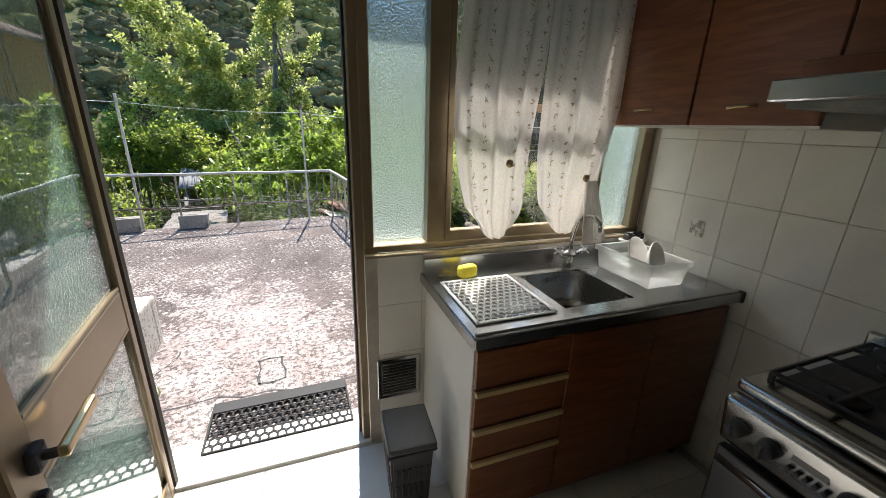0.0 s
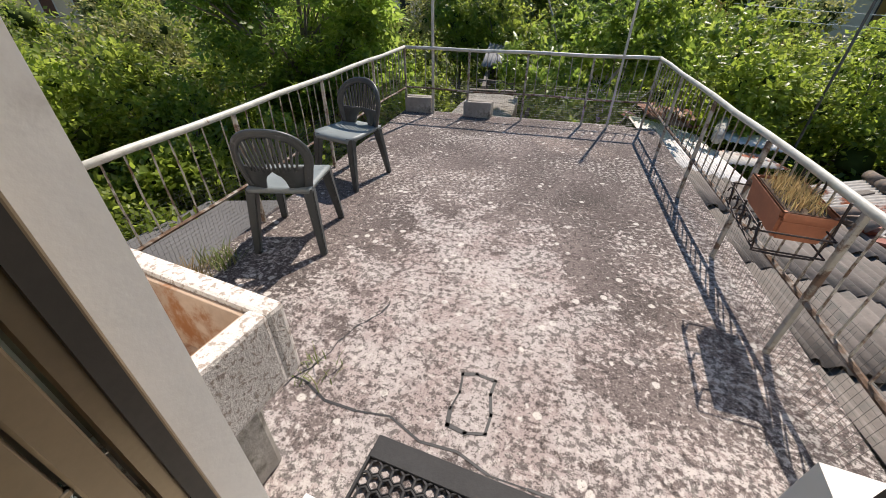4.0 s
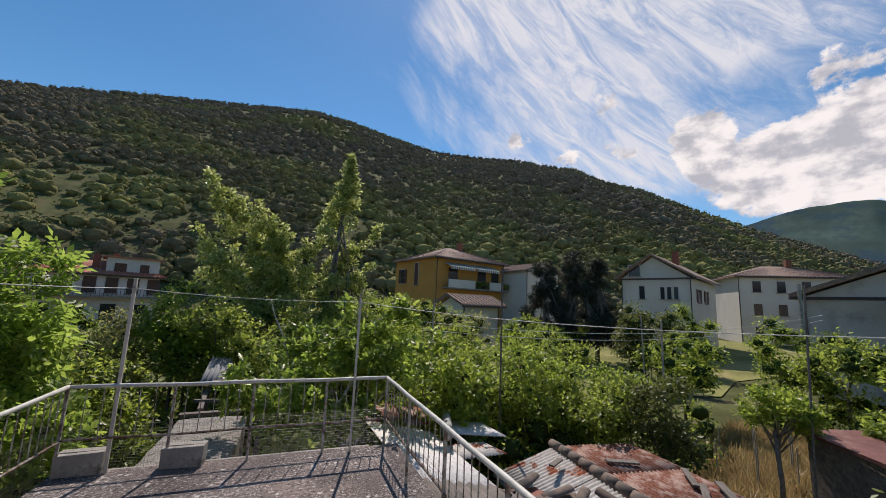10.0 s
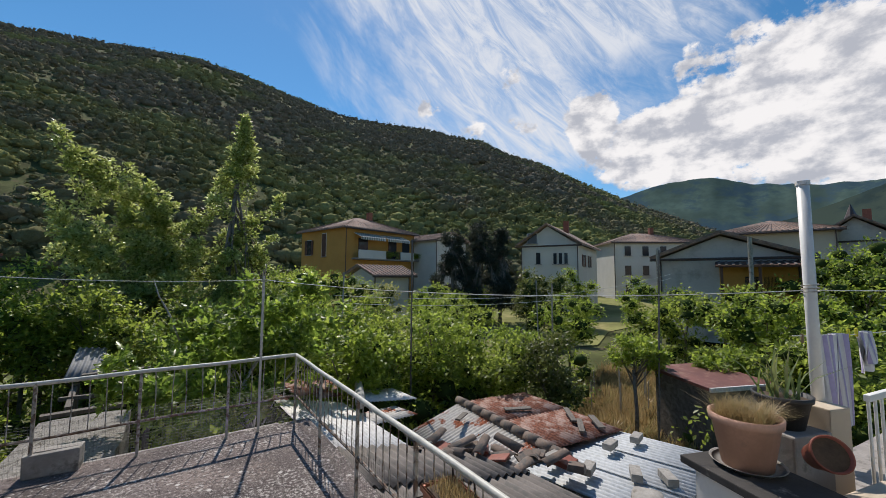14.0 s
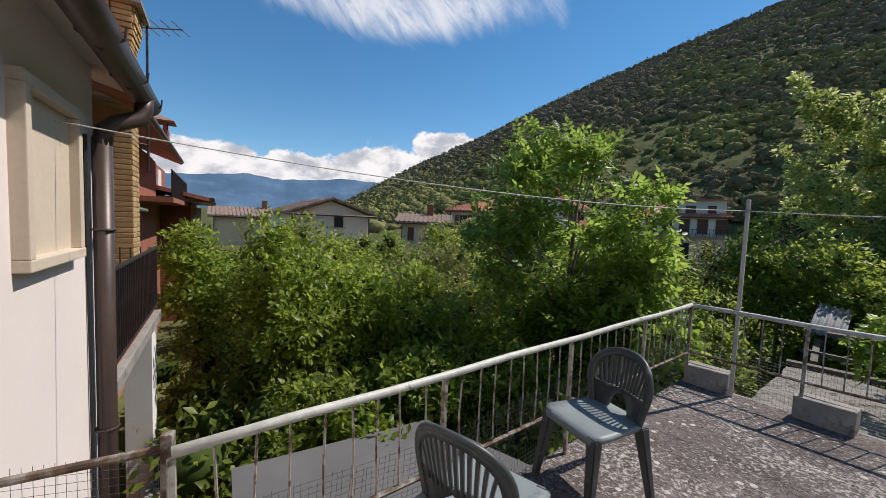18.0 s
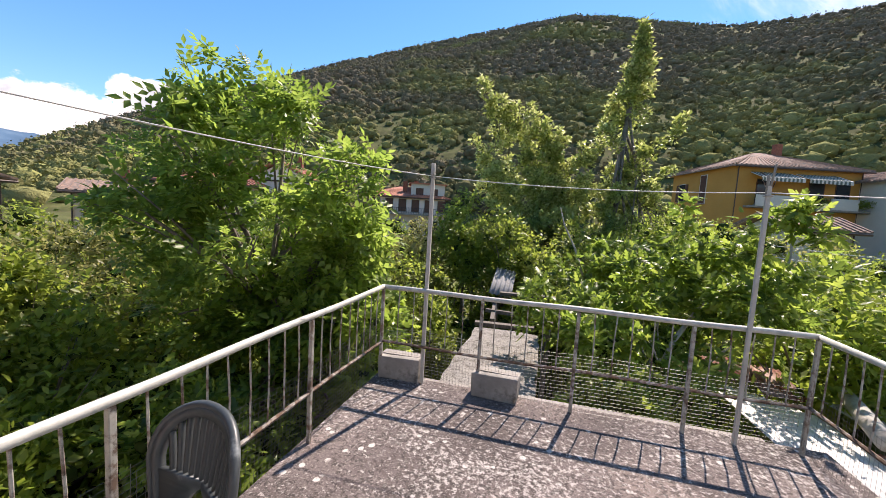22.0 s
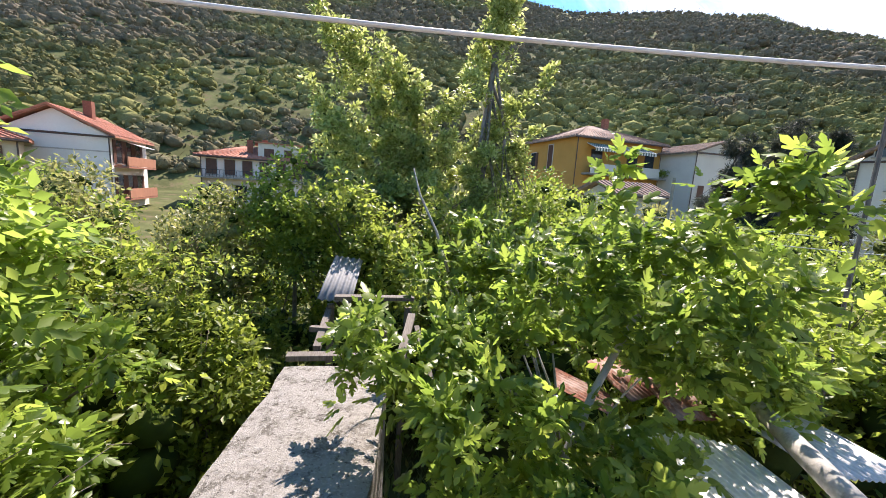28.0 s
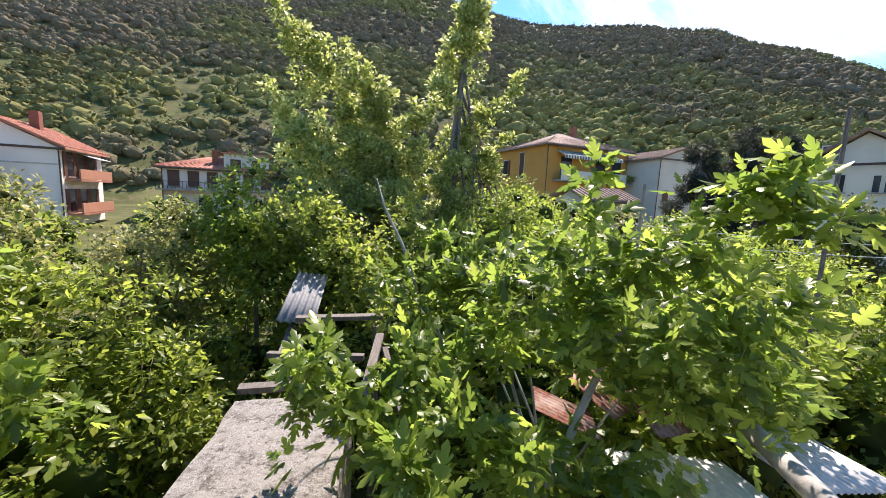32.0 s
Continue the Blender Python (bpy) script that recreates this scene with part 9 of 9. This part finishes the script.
Pp += plume([(1.6, 15.75, 2.3), (2.3, 15.6, 3.0), (2.95, 15.5, 3.8), (3.32, 15.42, 4.35)], 0.40, 0.06, 30, 0.15, rs, 0.6) + plume([(1.6, 15.75, 1.7), (2.5, 15.6, 2.3), (3.1, 15.5, 3.0)], 0.45, 0.10, 24, 0.16, rs)
Pp += clump_cloud((1.9, 15.6, 1.5), (1.3, 0.7, 0.9), 26, 0.26, rs) + clump_cloud((1.9, 15.5, 0.4), (1.5, 0.8, 0.9), 20, 0.40, rs)
tree("spire_tree", (1.4, 15.9, G), (1.95, 15.72, 4.7), Pp, 23000, 0.120, "small", "bayleaf", 3, "slender upright tree with pale olive-green leaves and a side bough", trunk=0.10, limbs=12, core=0.10, whorl=5)
# fig over the garden wall's end and the sheds
F_ = plume([(1.35, 9.0, 0.7), (1.36, 8.85, 1.2), (1.42, 8.70, 1.72)], 0.32, 0.03, 16, 0.13, rs) + plume([(1.6, 9.1, 0.8), (1.95, 8.75, 1.35), (2.16, 8.50, 1.58), (2.22, 8.38, 1.68)], 0.30, 0.06, 18, 0.13, rs)
F_ += plume([(1.9, 8.9, 1.0), (2.25, 8.5, 1.45), (2.45, 8.30, 1.42)], 0.22, 0.05, 10, 0.12, rs) + plume([(1.7, 8.9, 0.9), (2.2, 8.5, 1.0), (2.5, 8.3, 0.95)], 0.28, 0.10, 12, 0.13, rs) + plume([(1.0, 9.1, 0.4), (0.95, 8.95, 0.85), (1.02, 8.85, 1.18)], 0.25, 0.05, 11, 0.13, rs)
F_ += clump_cloud((1.75, 8.85, 0.75), (0.70, 0.50, 0.42), 30, 0.14, rs) + clump_cloud((1.85, 9.7, 0.75), (1.2, 0.6, 0.5), 26, 0.2, rs) + clump_cloud((2.9, 9.6, 0.7), (0.6, 0.5, 0.4), 11, 0.2, rs) + clump_cloud((2.2, 8.5, 0.55), (0.42, 0.32, 0.32), 12, 0.13, rs)
F_ += clump_cloud((1.15, 8.25, 0.10), (0.62, 0.35, 0.38), 20, 0.13, rs) + clump_cloud((1.62, 8.3, 0.12), (0.3, 0.3, 0.28), 7, 0.13, rs) + clump_cloud((0.62, 8.4, 0.22), (0.25, 0.3, 0.40), 11, 0.13, rs) + clump_cloud((0.10, 9.0, 0.12), (0.30, 0.40, 0.22), 8, 0.12, rs) + clump_cloud((-0.12, 9.1, 0.42), (0.28, 0.35, 0.20), 9, 0.11, rs) + clump_cloud((0.08, 8.75, 0.55), (0.20, 0.20, 0.16), 5, 0.10, rs) + clump_cloud((0.42, 8.75, 0.15), (0.22, 0.3, 0.4), 8, 0.13, rs)
F_ += clump_cloud((0.75, 9.25, 0.15), (0.50, 0.6, 0.55), 18, 0.19, rs) + clump_cloud((1.0, 10.2, 0.75), (0.7, 0.6, 0.6), 14, 0.24, rs) + clump_cloud((1.0, 8.6, -0.35), (0.6, 0.4, 0.35), 11, 0.18, rs) + clump_cloud((0.95, 8.05, -0.25), (0.5, 0.25, 0.30), 11, 0.14, rs) + clump_cloud((0.5, 8.3, -0.25), (0.3, 0.3, 0.3), 8, 0.14, rs)
tree("fig_tree", (1.7, 9.7, G), (1.7, 9.5, -0.6), F_, 8000, 0.114, "fig", "figleaf", 4, "spreading fig tree with large lobed leaves", bark="palebark", trunk=0.034, limbs=9, whorl=5)
# a bare twig standing out of the fig
solo("bare_branch", tubebm([(0.62, 10.3, 0.6), (0.48, 10.4, 1.0), (0.30, 10.5, 1.35), (0.22, 10.5, 1.62)], [0.016, 0.014, 0.011, 0.006], 6), M["palebark"], I4, "bare pale branch standing out of the leaves", "branch", "", "", True)
solo("bare_branch", tubebm([(1.2, 8.6, -0.4), (1.45, 8.75, 0.2), (1.75, 8.9, 0.65), (2.3, 9.0, 0.95)], [0.03, 0.026, 0.02, 0.012], 7), M["palebark"], I4, "bare pale branch standing out of the leaves", "branch", "", "", True)

# the thicket to the west and all round: one bush after another
BUSH = [
    # x, y, z, rx, ry, rz, clumps, leaves, size, shape, material
    (-7.6, 5.0, 0.05, 1.0, 0.9, 1.15, 24, 5200, 0.13, "oval", "bushleaf", "dense leafy tree beside the neighbour's balcony"),
    (-6.4, 5.6, -0.15, 1.1, 0.9, 1.1, 24, 5600, 0.12, "oval", "brightleaf", "bright leafy bush in the garden thicket"),
    (-8.2, 6.2, 0.0, 1.4, 1.1, 1.05, 26, 5200, 0.13, "oval", "bushleaf", "dense dark-green bush in the garden thicket"),
    (-5.6, 6.9, -0.30, 1.1, 0.9, 1.15, 24, 5600, 0.12, "oval", "bushleaf", "dense leafy bush in the garden thicket"),
    (-7.2, 8.4, -0.30, 1.5, 1.2, 1.2, 26, 5200, 0.12, "oval", "oliveleaf", "olive-green bush in the garden thicket"),
    (-4.4, 6.6, -0.90, 1.0, 0.8, 0.95, 20, 4600, 0.11, "oval", "brightleaf", "bright leafy bush below the terrace"),
    (-5.2, 8.6, -0.55, 1.2, 1.0, 1.2, 24, 5000, 0.12, "oval", "bushleaf", "dense leafy bush in the garden thicket"),
    (-2.9, 6.9, -1.0, 0.8, 0.7, 0.8, 18, 4200, 0.11, "fig", "figleaf", "bright leafy bush below the railing"),
    (-2.35, 8.3, -0.40, 0.8, 0.7, 0.8, 18, 4200, 0.12, "fig", "figleaf", "bright leafy bush below the railing"),
    (-2.85, 9.7, -0.20, 0.75, 0.7, 0.85, 18, 3600, 0.13, "fig", "figleaf", "bright leafy bush beside the garden wall"),
    (-3.6, 10.9, 0.10, 1.2, 0.9, 1.0, 22, 4600, 0.11, "oval", "bushleaf", "dense leafy bush behind the walnut"),
    (-4.9, 12.6, 0.15, 0.9, 0.8, 1.3, 22, 4600, 0.10, "oval", "oliveleaf", "pale grey-green shrub with upright shoots"),
    (-3.2, 13.2, 0.10, 1.0, 0.8, 0.9, 20, 4200, 0.10, "oval", "oliveleaf", "pale grey-green shrub with upright shoots"),
    (-2.4, 12.0, -0.80, 0.9, 0.8, 0.9, 20, 4200, 0.10, "oval", "bushleaf", "dense leafy bush behind the garden wall"),
    (-9.6, 10.5, 0.05, 1.8, 1.4, 1.1, 26, 4600, 0.13, "oval", "bushleaf", "broad dark-green bush among the gardens"),
    (-12.5, 8.0, -0.40, 1.8, 1.6, 1.1, 26, 4400, 0.14, "oval", "brightleaf", "broad leafy bush among the gardens"),
    (-11.5, 13.5, -0.20, 2.0, 1.6, 1.3, 28, 4400, 0.14, "oval", "oliveleaf", "broad olive-green bush among the gardens"),
    (-7.6, 14.0, -0.15, 1.6, 1.4, 1.3, 26, 4400, 0.12, "oval", "brightleaf", "leafy bush among the gardens"),
    (-1.9, 14.8, 0.60, 1.2, 1.0, 1.0, 20, 3600, 0.11, "oval", "bushleaf", "leafy bush under the silver tree"),
    (-16.5, 12.0, -0.50, 2.4, 2.0, 1.3, 26, 4000, 0.16, "oval", "bushleaf", "broad bush among the far gardens"),
    (-18.0, 18.5, 0.25, 2.6, 2.0, 1.5, 26, 4000, 0.17, "oval", "oliveleaf", "broad bush among the far gardens"),
    (-12.0, 20.0, -0.30, 2.4, 2.0, 1.6, 26, 4000, 0.16, "oval", "bushleaf", "broad bush among the far gardens"),
    (-6.0, 20.0, -0.50, 2.0, 1.6, 1.5, 26, 4000, 0.14, "oval", "brightleaf", "leafy bush among the far gardens"),
    (-6.1, 4.75, 0.0, 0.95, 0.7, 1.25, 24, 5600, 0.12, "oval", "brightleaf", "bright leafy tree beside the neighbour's balcony"),
    (-8.3, 3.75, 0.20, 0.7, 0.5, 1.25, 20, 4600, 0.12, "oval", "brightleaf", "bright leafy bush growing against the neighbour's balcony"),
    (-4.7, 4.6, -1.35, 0.9, 0.8, 0.9, 20, 4600, 0.12, "oval", "bushleaf", "dense leafy bush below the terrace"),
    (-4.0, 5.6, -1.25, 0.9, 0.8, 0.9, 20, 4600, 0.12, "oval", "brightleaf", "dense leafy bush below the terrace"),
    (-2.1, 10.9, -1.05, 0.8, 0.7, 0.9, 18, 4200, 0.11, "oval", "bushleaf", "dense leafy bush beside the garden wall"),
    (0.6, 12.2, -0.3, 0.9, 0.7, 1.0, 20, 4600, 0.11, "oval", "bushleaf", "dense leafy bush under the silver tree"),
    (2.9, 12.3, 0.1, 0.9, 0.8, 1.0, 20, 4200, 0.11, "oval", "brightleaf", "leafy bush beyond the fig"),
    (-6.4, 10.6, -0.4, 1.1, 0.9, 1.0, 22, 4600, 0.12, "oval", "brightleaf", "bright leafy bush in the garden thicket"),
    (-0.9, 13.2, 0.30, 1.1, 0.8, 1.2, 24, 5200, 0.11, "oval", "bushleaf", "dense dark-green bush before the pale tree"),
    (-1.9, 13.6, 0.70, 0.8, 0.7, 1.1, 20, 4400, 0.11, "oval", "brightleaf", "bright leafy bush before the pale tree"),
    (1.2, 13.4, 0.20, 1.0, 0.8, 1.1, 22, 4600, 0.11, "oval", "bushleaf", "dense dark-green bush before the pale tree"),
    (2.6, 14.2, 0.50, 0.9, 0.8, 1.2, 20, 4200, 0.11, "oval", "brightleaf", "bright leafy bush before the pale tree"),
    # east: thicket behind the sheds
    (3.6, 10.4, -0.15, 1.1, 0.9, 0.95, 22, 4600, 0.14, "oval", "brightleaf", "leafy bush over the shed roofs"),
    (4.9, 11.2, -0.35, 1.2, 0.9, 0.95, 22, 4600, 0.13, "oval", "bushleaf", "dense bush behind the sheds"),
    (6.3, 11.0, -0.45, 1.2, 0.9, 1.0, 22, 4600, 0.12, "oval", "brightleaf", "leafy bush behind the sheds"),
    (7.6, 10.2, -0.60, 1.1, 0.8, 0.95, 20, 4200, 0.12, "oval", "bushleaf", "dense bush behind the sheds"),
    (8.4, 8.9, -0.75, 0.6, 0.6, 1.15, 18, 3600, 0.12, "oval", "darkleaf", "dark upright bush beside a garden post"),
    (5.4, 13.8, 0.10, 1.4, 1.1, 1.1, 24, 4200, 0.12, "oval", "bushleaf", "leafy bush in the gardens"),
    (8.0, 14.0, -0.20, 1.5, 1.1, 1.0, 22, 4000, 0.12, "oval", "brightleaf", "leafy bush in the gardens"),
    (3.6, 16.5, 0.50, 1.5, 1.2, 1.2, 24, 4000, 0.12, "oval", "brightleaf", "leafy bush in the gardens"),
    (8.5, 21.5, 0.00, 2.2, 1.4, 1.2, 24, 3600, 0.15, "oval", "oliveleaf", "pale leafy bush in the gardens"),
    (13.4, 4.6, -0.60, 1.6, 1.2, 1.1, 24, 4200, 0.14, "oval", "bushleaf", "broad fig-like bush in the next garden"),
    (16.5, 4.8, -0.40, 1.7, 1.4, 1.2, 24, 4200, 0.14, "oval", "brightleaf", "broad leafy bush in the next garden"),
    (12.0, 2.4, -0.50, 1.5, 1.2, 1.2, 22, 3800, 0.15, "oval", "bushleaf", "broad leafy bush in the next garden"),
    (9.6, 10.9, -0.7, 1.0, 0.8, 0.95, 20, 4000, 0.12, "oval", "brightleaf", "leafy bush in the gardens"),
    (10.4, 15.2, -0.2, 1.5, 1.0, 1.0, 22, 4000, 0.12, "oval", "bushleaf", "leafy bush in the gardens"),
    (15.0, 13.2, -0.1, 1.6, 1.0, 1.0, 22, 3600, 0.13, "oval", "brightleaf", "leafy bush before the grey house"),
    (18.5, 9.9, 0.0, 1.8, 1.2, 1.1, 22, 3600, 0.14, "oval", "bushleaf", "leafy bush before the grey house"),
    (21.0, 13.0, 0.1, 1.4, 1.2, 1.3, 22, 3600, 0.14, "oval", "brightleaf", "leafy bush before the grey house"),
    (17.5, 6.9, 0.1, 1.8, 1.3, 1.1, 22, 3600, 0.14, "oval", "brightleaf", "leafy bush before the grey house"),
    (21.5, 8.6, 0.2, 1.8, 1.3, 1.1, 22, 3600, 0.15, "oval", "bushleaf", "leafy bush before the grey house"),
    (-14.5, 5.6, -1.1, 2.2, 1.6, 1.2, 24, 4000, 0.15, "oval", "bushleaf", "broad bush behind the neighbour's house"),
    (22.0, 20.5, 0.10, 2.4, 1.8, 1.9, 28, 4200, 0.19, "oval", "darkleaf", "round dark-green tree standing in the meadow"),
    (17.5, 27.0, -0.40, 3.2, 1.0, 1.1, 26, 3600, 0.18, "oval", "brightleaf", "clipped bright hedge beyond the meadow"),
    (23.0, 29.0, -0.60, 3.4, 1.0, 1.0, 26, 3600, 0.18, "oval", "brightleaf", "clipped bright hedge beyond the meadow"),
    (11.0, 31.5, 0.20, 3.0, 1.6, 2.0, 28, 3600, 0.19, "oval", "bushleaf", "tall bushes before the yellow house"),
    (6.5, 30.0, 0.40, 3.0, 2.0, 2.2, 28, 3600, 0.19, "oval", "bushleaf", "tall bushes beyond the gardens"),
    (28.0, 22.5, 0.40, 1.8, 1.4, 1.9, 24, 3200, 0.18, "oval", "brightleaf", "tree beside the low grey house"),
    (30.0, 6.0, 1.40, 3.4, 2.6, 2.0, 30, 4200, 0.2, "oval", "brightleaf", "broad leafy trees before the village"),
    (24.0, 2.0, 0.90, 2.6, 2.4, 1.9, 28, 3800, 0.19, "oval", "bushleaf", "broad leafy trees before the village"),
]
for i, (x, y, z, rx_, ry_, rz_, k, n, s, sh_, mt_, lb) in enumerate(BUSH):
    far = math.hypot(x, y - 4) > 13
    cl = clump_cloud((x, y, z), (rx_, ry_, rz_), int(k * 1.3), 0.27 * (rx_ + rz_) / 2 + 0.10, rs)
    zl = (z - rz_ * 0.7 + G) / 2
    low = clump_cloud((x, y, zl), (rx_ * 0.95, ry_ * 0.95, max(0.3, (z - rz_ * 0.7 - G) / 2)), max(7, k // 2), 0.36, rs)
    g_ = float(land(np.array(x), np.array(y)))
    if far:
        tree("bush", (x, y, g_), (x, y, z - rz_ * 0.5), cl + low, int(n * 1.35), s * 1.05, "small", mt_, 100 + i, lb, "bush", trunk=0.06, limbs=6, group="garden bushes", up=0.7, core=0.5)
    else:
        tree("bush", (x, y, g_), (x, y, z - rz_ * 0.5), cl + low, int(n * (1.8 if sh_ == "oval" else 0.75)), s * (0.90 if sh_ == "oval" else 1.15), "small" if sh_ == "oval" else sh_, mt_, 100 + i, lb, "bush", trunk=0.05, limbs=10, group="garden bushes", core=0.2, whorl=5)

# low undergrowth that closes the ground under the bushes
U = []
for x0, x1, y0, y1, zt, n_ in ((-9.5, -1.6, 3.2, 14.5, -1.25, 260), (-4.2, -1.5, 7.6, 9.0, -1.5, 16), (2.2, 9.6, 9.8, 16.0, -1.2, 150), (-1.2, 3.0, 11.8, 15.0, -0.9, 60), (9.6, 20.0, 3.6, 12.0, -1.5, 110), (-22.0, -9.5, 5.0, 22.0, -1.0, 160), (-9.5, 4.0, 14.5, 24.0, -0.9, 120)):
    for q in range(n_):
        U.append((rs.uniform(x0, x1), rs.uniform(y0, y1), zt + rs.uniform(-1.1, 0.15), rs.uniform(0.40, 0.75)))
U = [c for c in U if not (56 < math.degrees(math.atan2(c[0] - 0.7, c[1] - 2.4)) < 67 and 8.5 < c[0] < 17) and not (-3.9 < c[0] < -1.0 and 2.9 < c[1] < 6.3) and not (-1.9 < c[0] < 0.3 and c[1] < 10.3)]
ug = tagged(new("undergrowth", leaves("undergrowth", U, 60000, 0.14, "small", M["bushleaf"], rs, up=0.7)), "dense leafy undergrowth between the garden bushes", "undergrowth", "", "stuff")
# same dark filler blobs, painted shade deep in the undergrowth
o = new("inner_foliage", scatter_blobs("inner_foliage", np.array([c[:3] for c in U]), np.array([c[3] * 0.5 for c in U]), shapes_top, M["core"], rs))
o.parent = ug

# tall half-dry grass in the open garden patch
TG = [(rs.uniform(8.4, 17.5), rs.uniform(5.2, 12.5), G + 0.12, 0.30) for _ in range(420)]
TG = [c for c in TG if 54 < math.degrees(math.atan2(c[0] - 0.7, c[1] - 2.4)) < 69]
tagged(new("tall_grass", leaves("tall_grass", TG, 9000, 0.34, "needle", M["drygrass"], rs, droop=-1.6, up=0.2, shell=0.1)), "tall half-dry grass in the open garden patch", "grass", "", "stuff")

# a young fruit tree and vine canes in the open garden patch
FT = clump_cloud((10.6, 7.9, -0.35), (0.75, 0.6, 0.40), 14, 0.24, rs)
tree("fruit_tree", (10.6, 7.9, G), (10.55, 7.9, -0.75), FT, 3600, 0.10, "small", "brightleaf", 41, "young fruit tree with a dark slender trunk", trunk=0.06, limbs=9, whorl=5)
for q in range(9):
    x, y = 11.2 + 0.62 * (q % 5) + 0.1 * q, 9.6 - 0.5 * (q % 3) + 0.35 * (q // 3)
    solo("garden_stake", tubebm([(0, 0, 0), (0.03 * (q % 3 - 1), 0, 1.3)], 0.016, 6), M["polegrey"], pose(x, y, G), "thin grey stake in the vegetable patch", "stake", "garden stakes")
V_ = [(rs.uniform(12.3, 14.5), rs.uniform(6.4, 7.4), rs.uniform(-0.95, -0.55), 0.26) for _ in range(22)]
tree("vine", (12.8, 6.9, G), (12.9, 6.9, -1.0), V_, 3600, 0.12, "fig", "brightleaf", 43, "bright vine leaves trained over a frame", trunk=0.04, limbs=8, group="vines", whorl=5)
# dark pines by the white house
for q, (x, y, h, r_) in enumerate(((20.6, 29.6, 8.6, 2.3), (23.0, 28.6, 9.2, 2.4), (25.0, 28.2, 8.6, 2.3))):
    g_ = float(land(np.array(x), np.array(y)))
    cl = []
    for j in range(38):
        f = rs.rand() ** 0.8
        a = rs.rand() * 6.283
        rr_ = r_ * (1 - 0.72 * f) * (0.35 + 0.65 * rs.rand())
        cl.append((x + rr_ * math.cos(a), y + rr_ * math.sin(a), g_ + 1.4 + (h - 1.6) * f, 0.62 - 0.25 * f))
    tree("pine_tree", (x, y, g_), (x, y, g_ + h * 0.9), cl, 5200, 0.34, "needle", "pineleaf", 300 + q, "tall dark pine tree beside the white house", trunk=0.2, limbs=24, group="pines", up=0.2)
for q, (x, y, h) in enumerate(((-17.5, 60, 9.5), (-19.0, 62, 8.0), (-20.2, 61, 9.0), (-11.0, 70, 11), (-9.6, 71, 9), (40, 44, 8))):
    g_ = float(land(np.array(x), np.array(y)))
    cl = [(x + rs.uniform(-0.25, 0.25), y + rs.uniform(-0.25, 0.25), g_ + 0.6 + (h - 0.7) * j / 17, 0.85 * math.sin(math.pi * (0.12 + 0.84 * j / 17)) + 0.12) for j in range(18)]
    tree("cypress", (x, y, g_), (x, y, g_ + h * 0.6), cl, 2600, 0.30, "needle", "pineleaf", 320 + q, "narrow dark cypress on the lower slope", trunk=0.14, limbs=4, group="cypresses", up=0.2)
# rough grass under the trees and along the wall's foot
v, f = [], []
n = 9000
T, Fq = SHAPES["small"]
px = rs.uniform(-7.5, 1.0, n)
py = rs.uniform(7.3, 13.5, n)
P = np.stack([px, py, np.full(n, G + 0.02)], -1)
a = rs.rand(n) * 6.283
y_ = np.stack([np.cos(a) * 0.5, np.sin(a) * 0.5, np.full(n, 0.9)], -1)
x_ = np.stack([-np.sin(a), np.cos(a), np.zeros(n)], -1)
s = 0.16 * (0.5 + rs.rand(n))
V = P[:, None] + s[:, None, None] * (T[None, :, 0, None] * 0.5 * x_[:, None] + T[None, :, 1, None] * y_[:, None])
tagged(new("rough_grass", arrays("rough_grass", V.reshape(-1, 3), (np.array(Fq)[None] + (np.arange(n) * 4)[:, None, None]).reshape(-1, 3), M["grass"])), "rough shaded grass under the trees", "grass", "", "stuff")
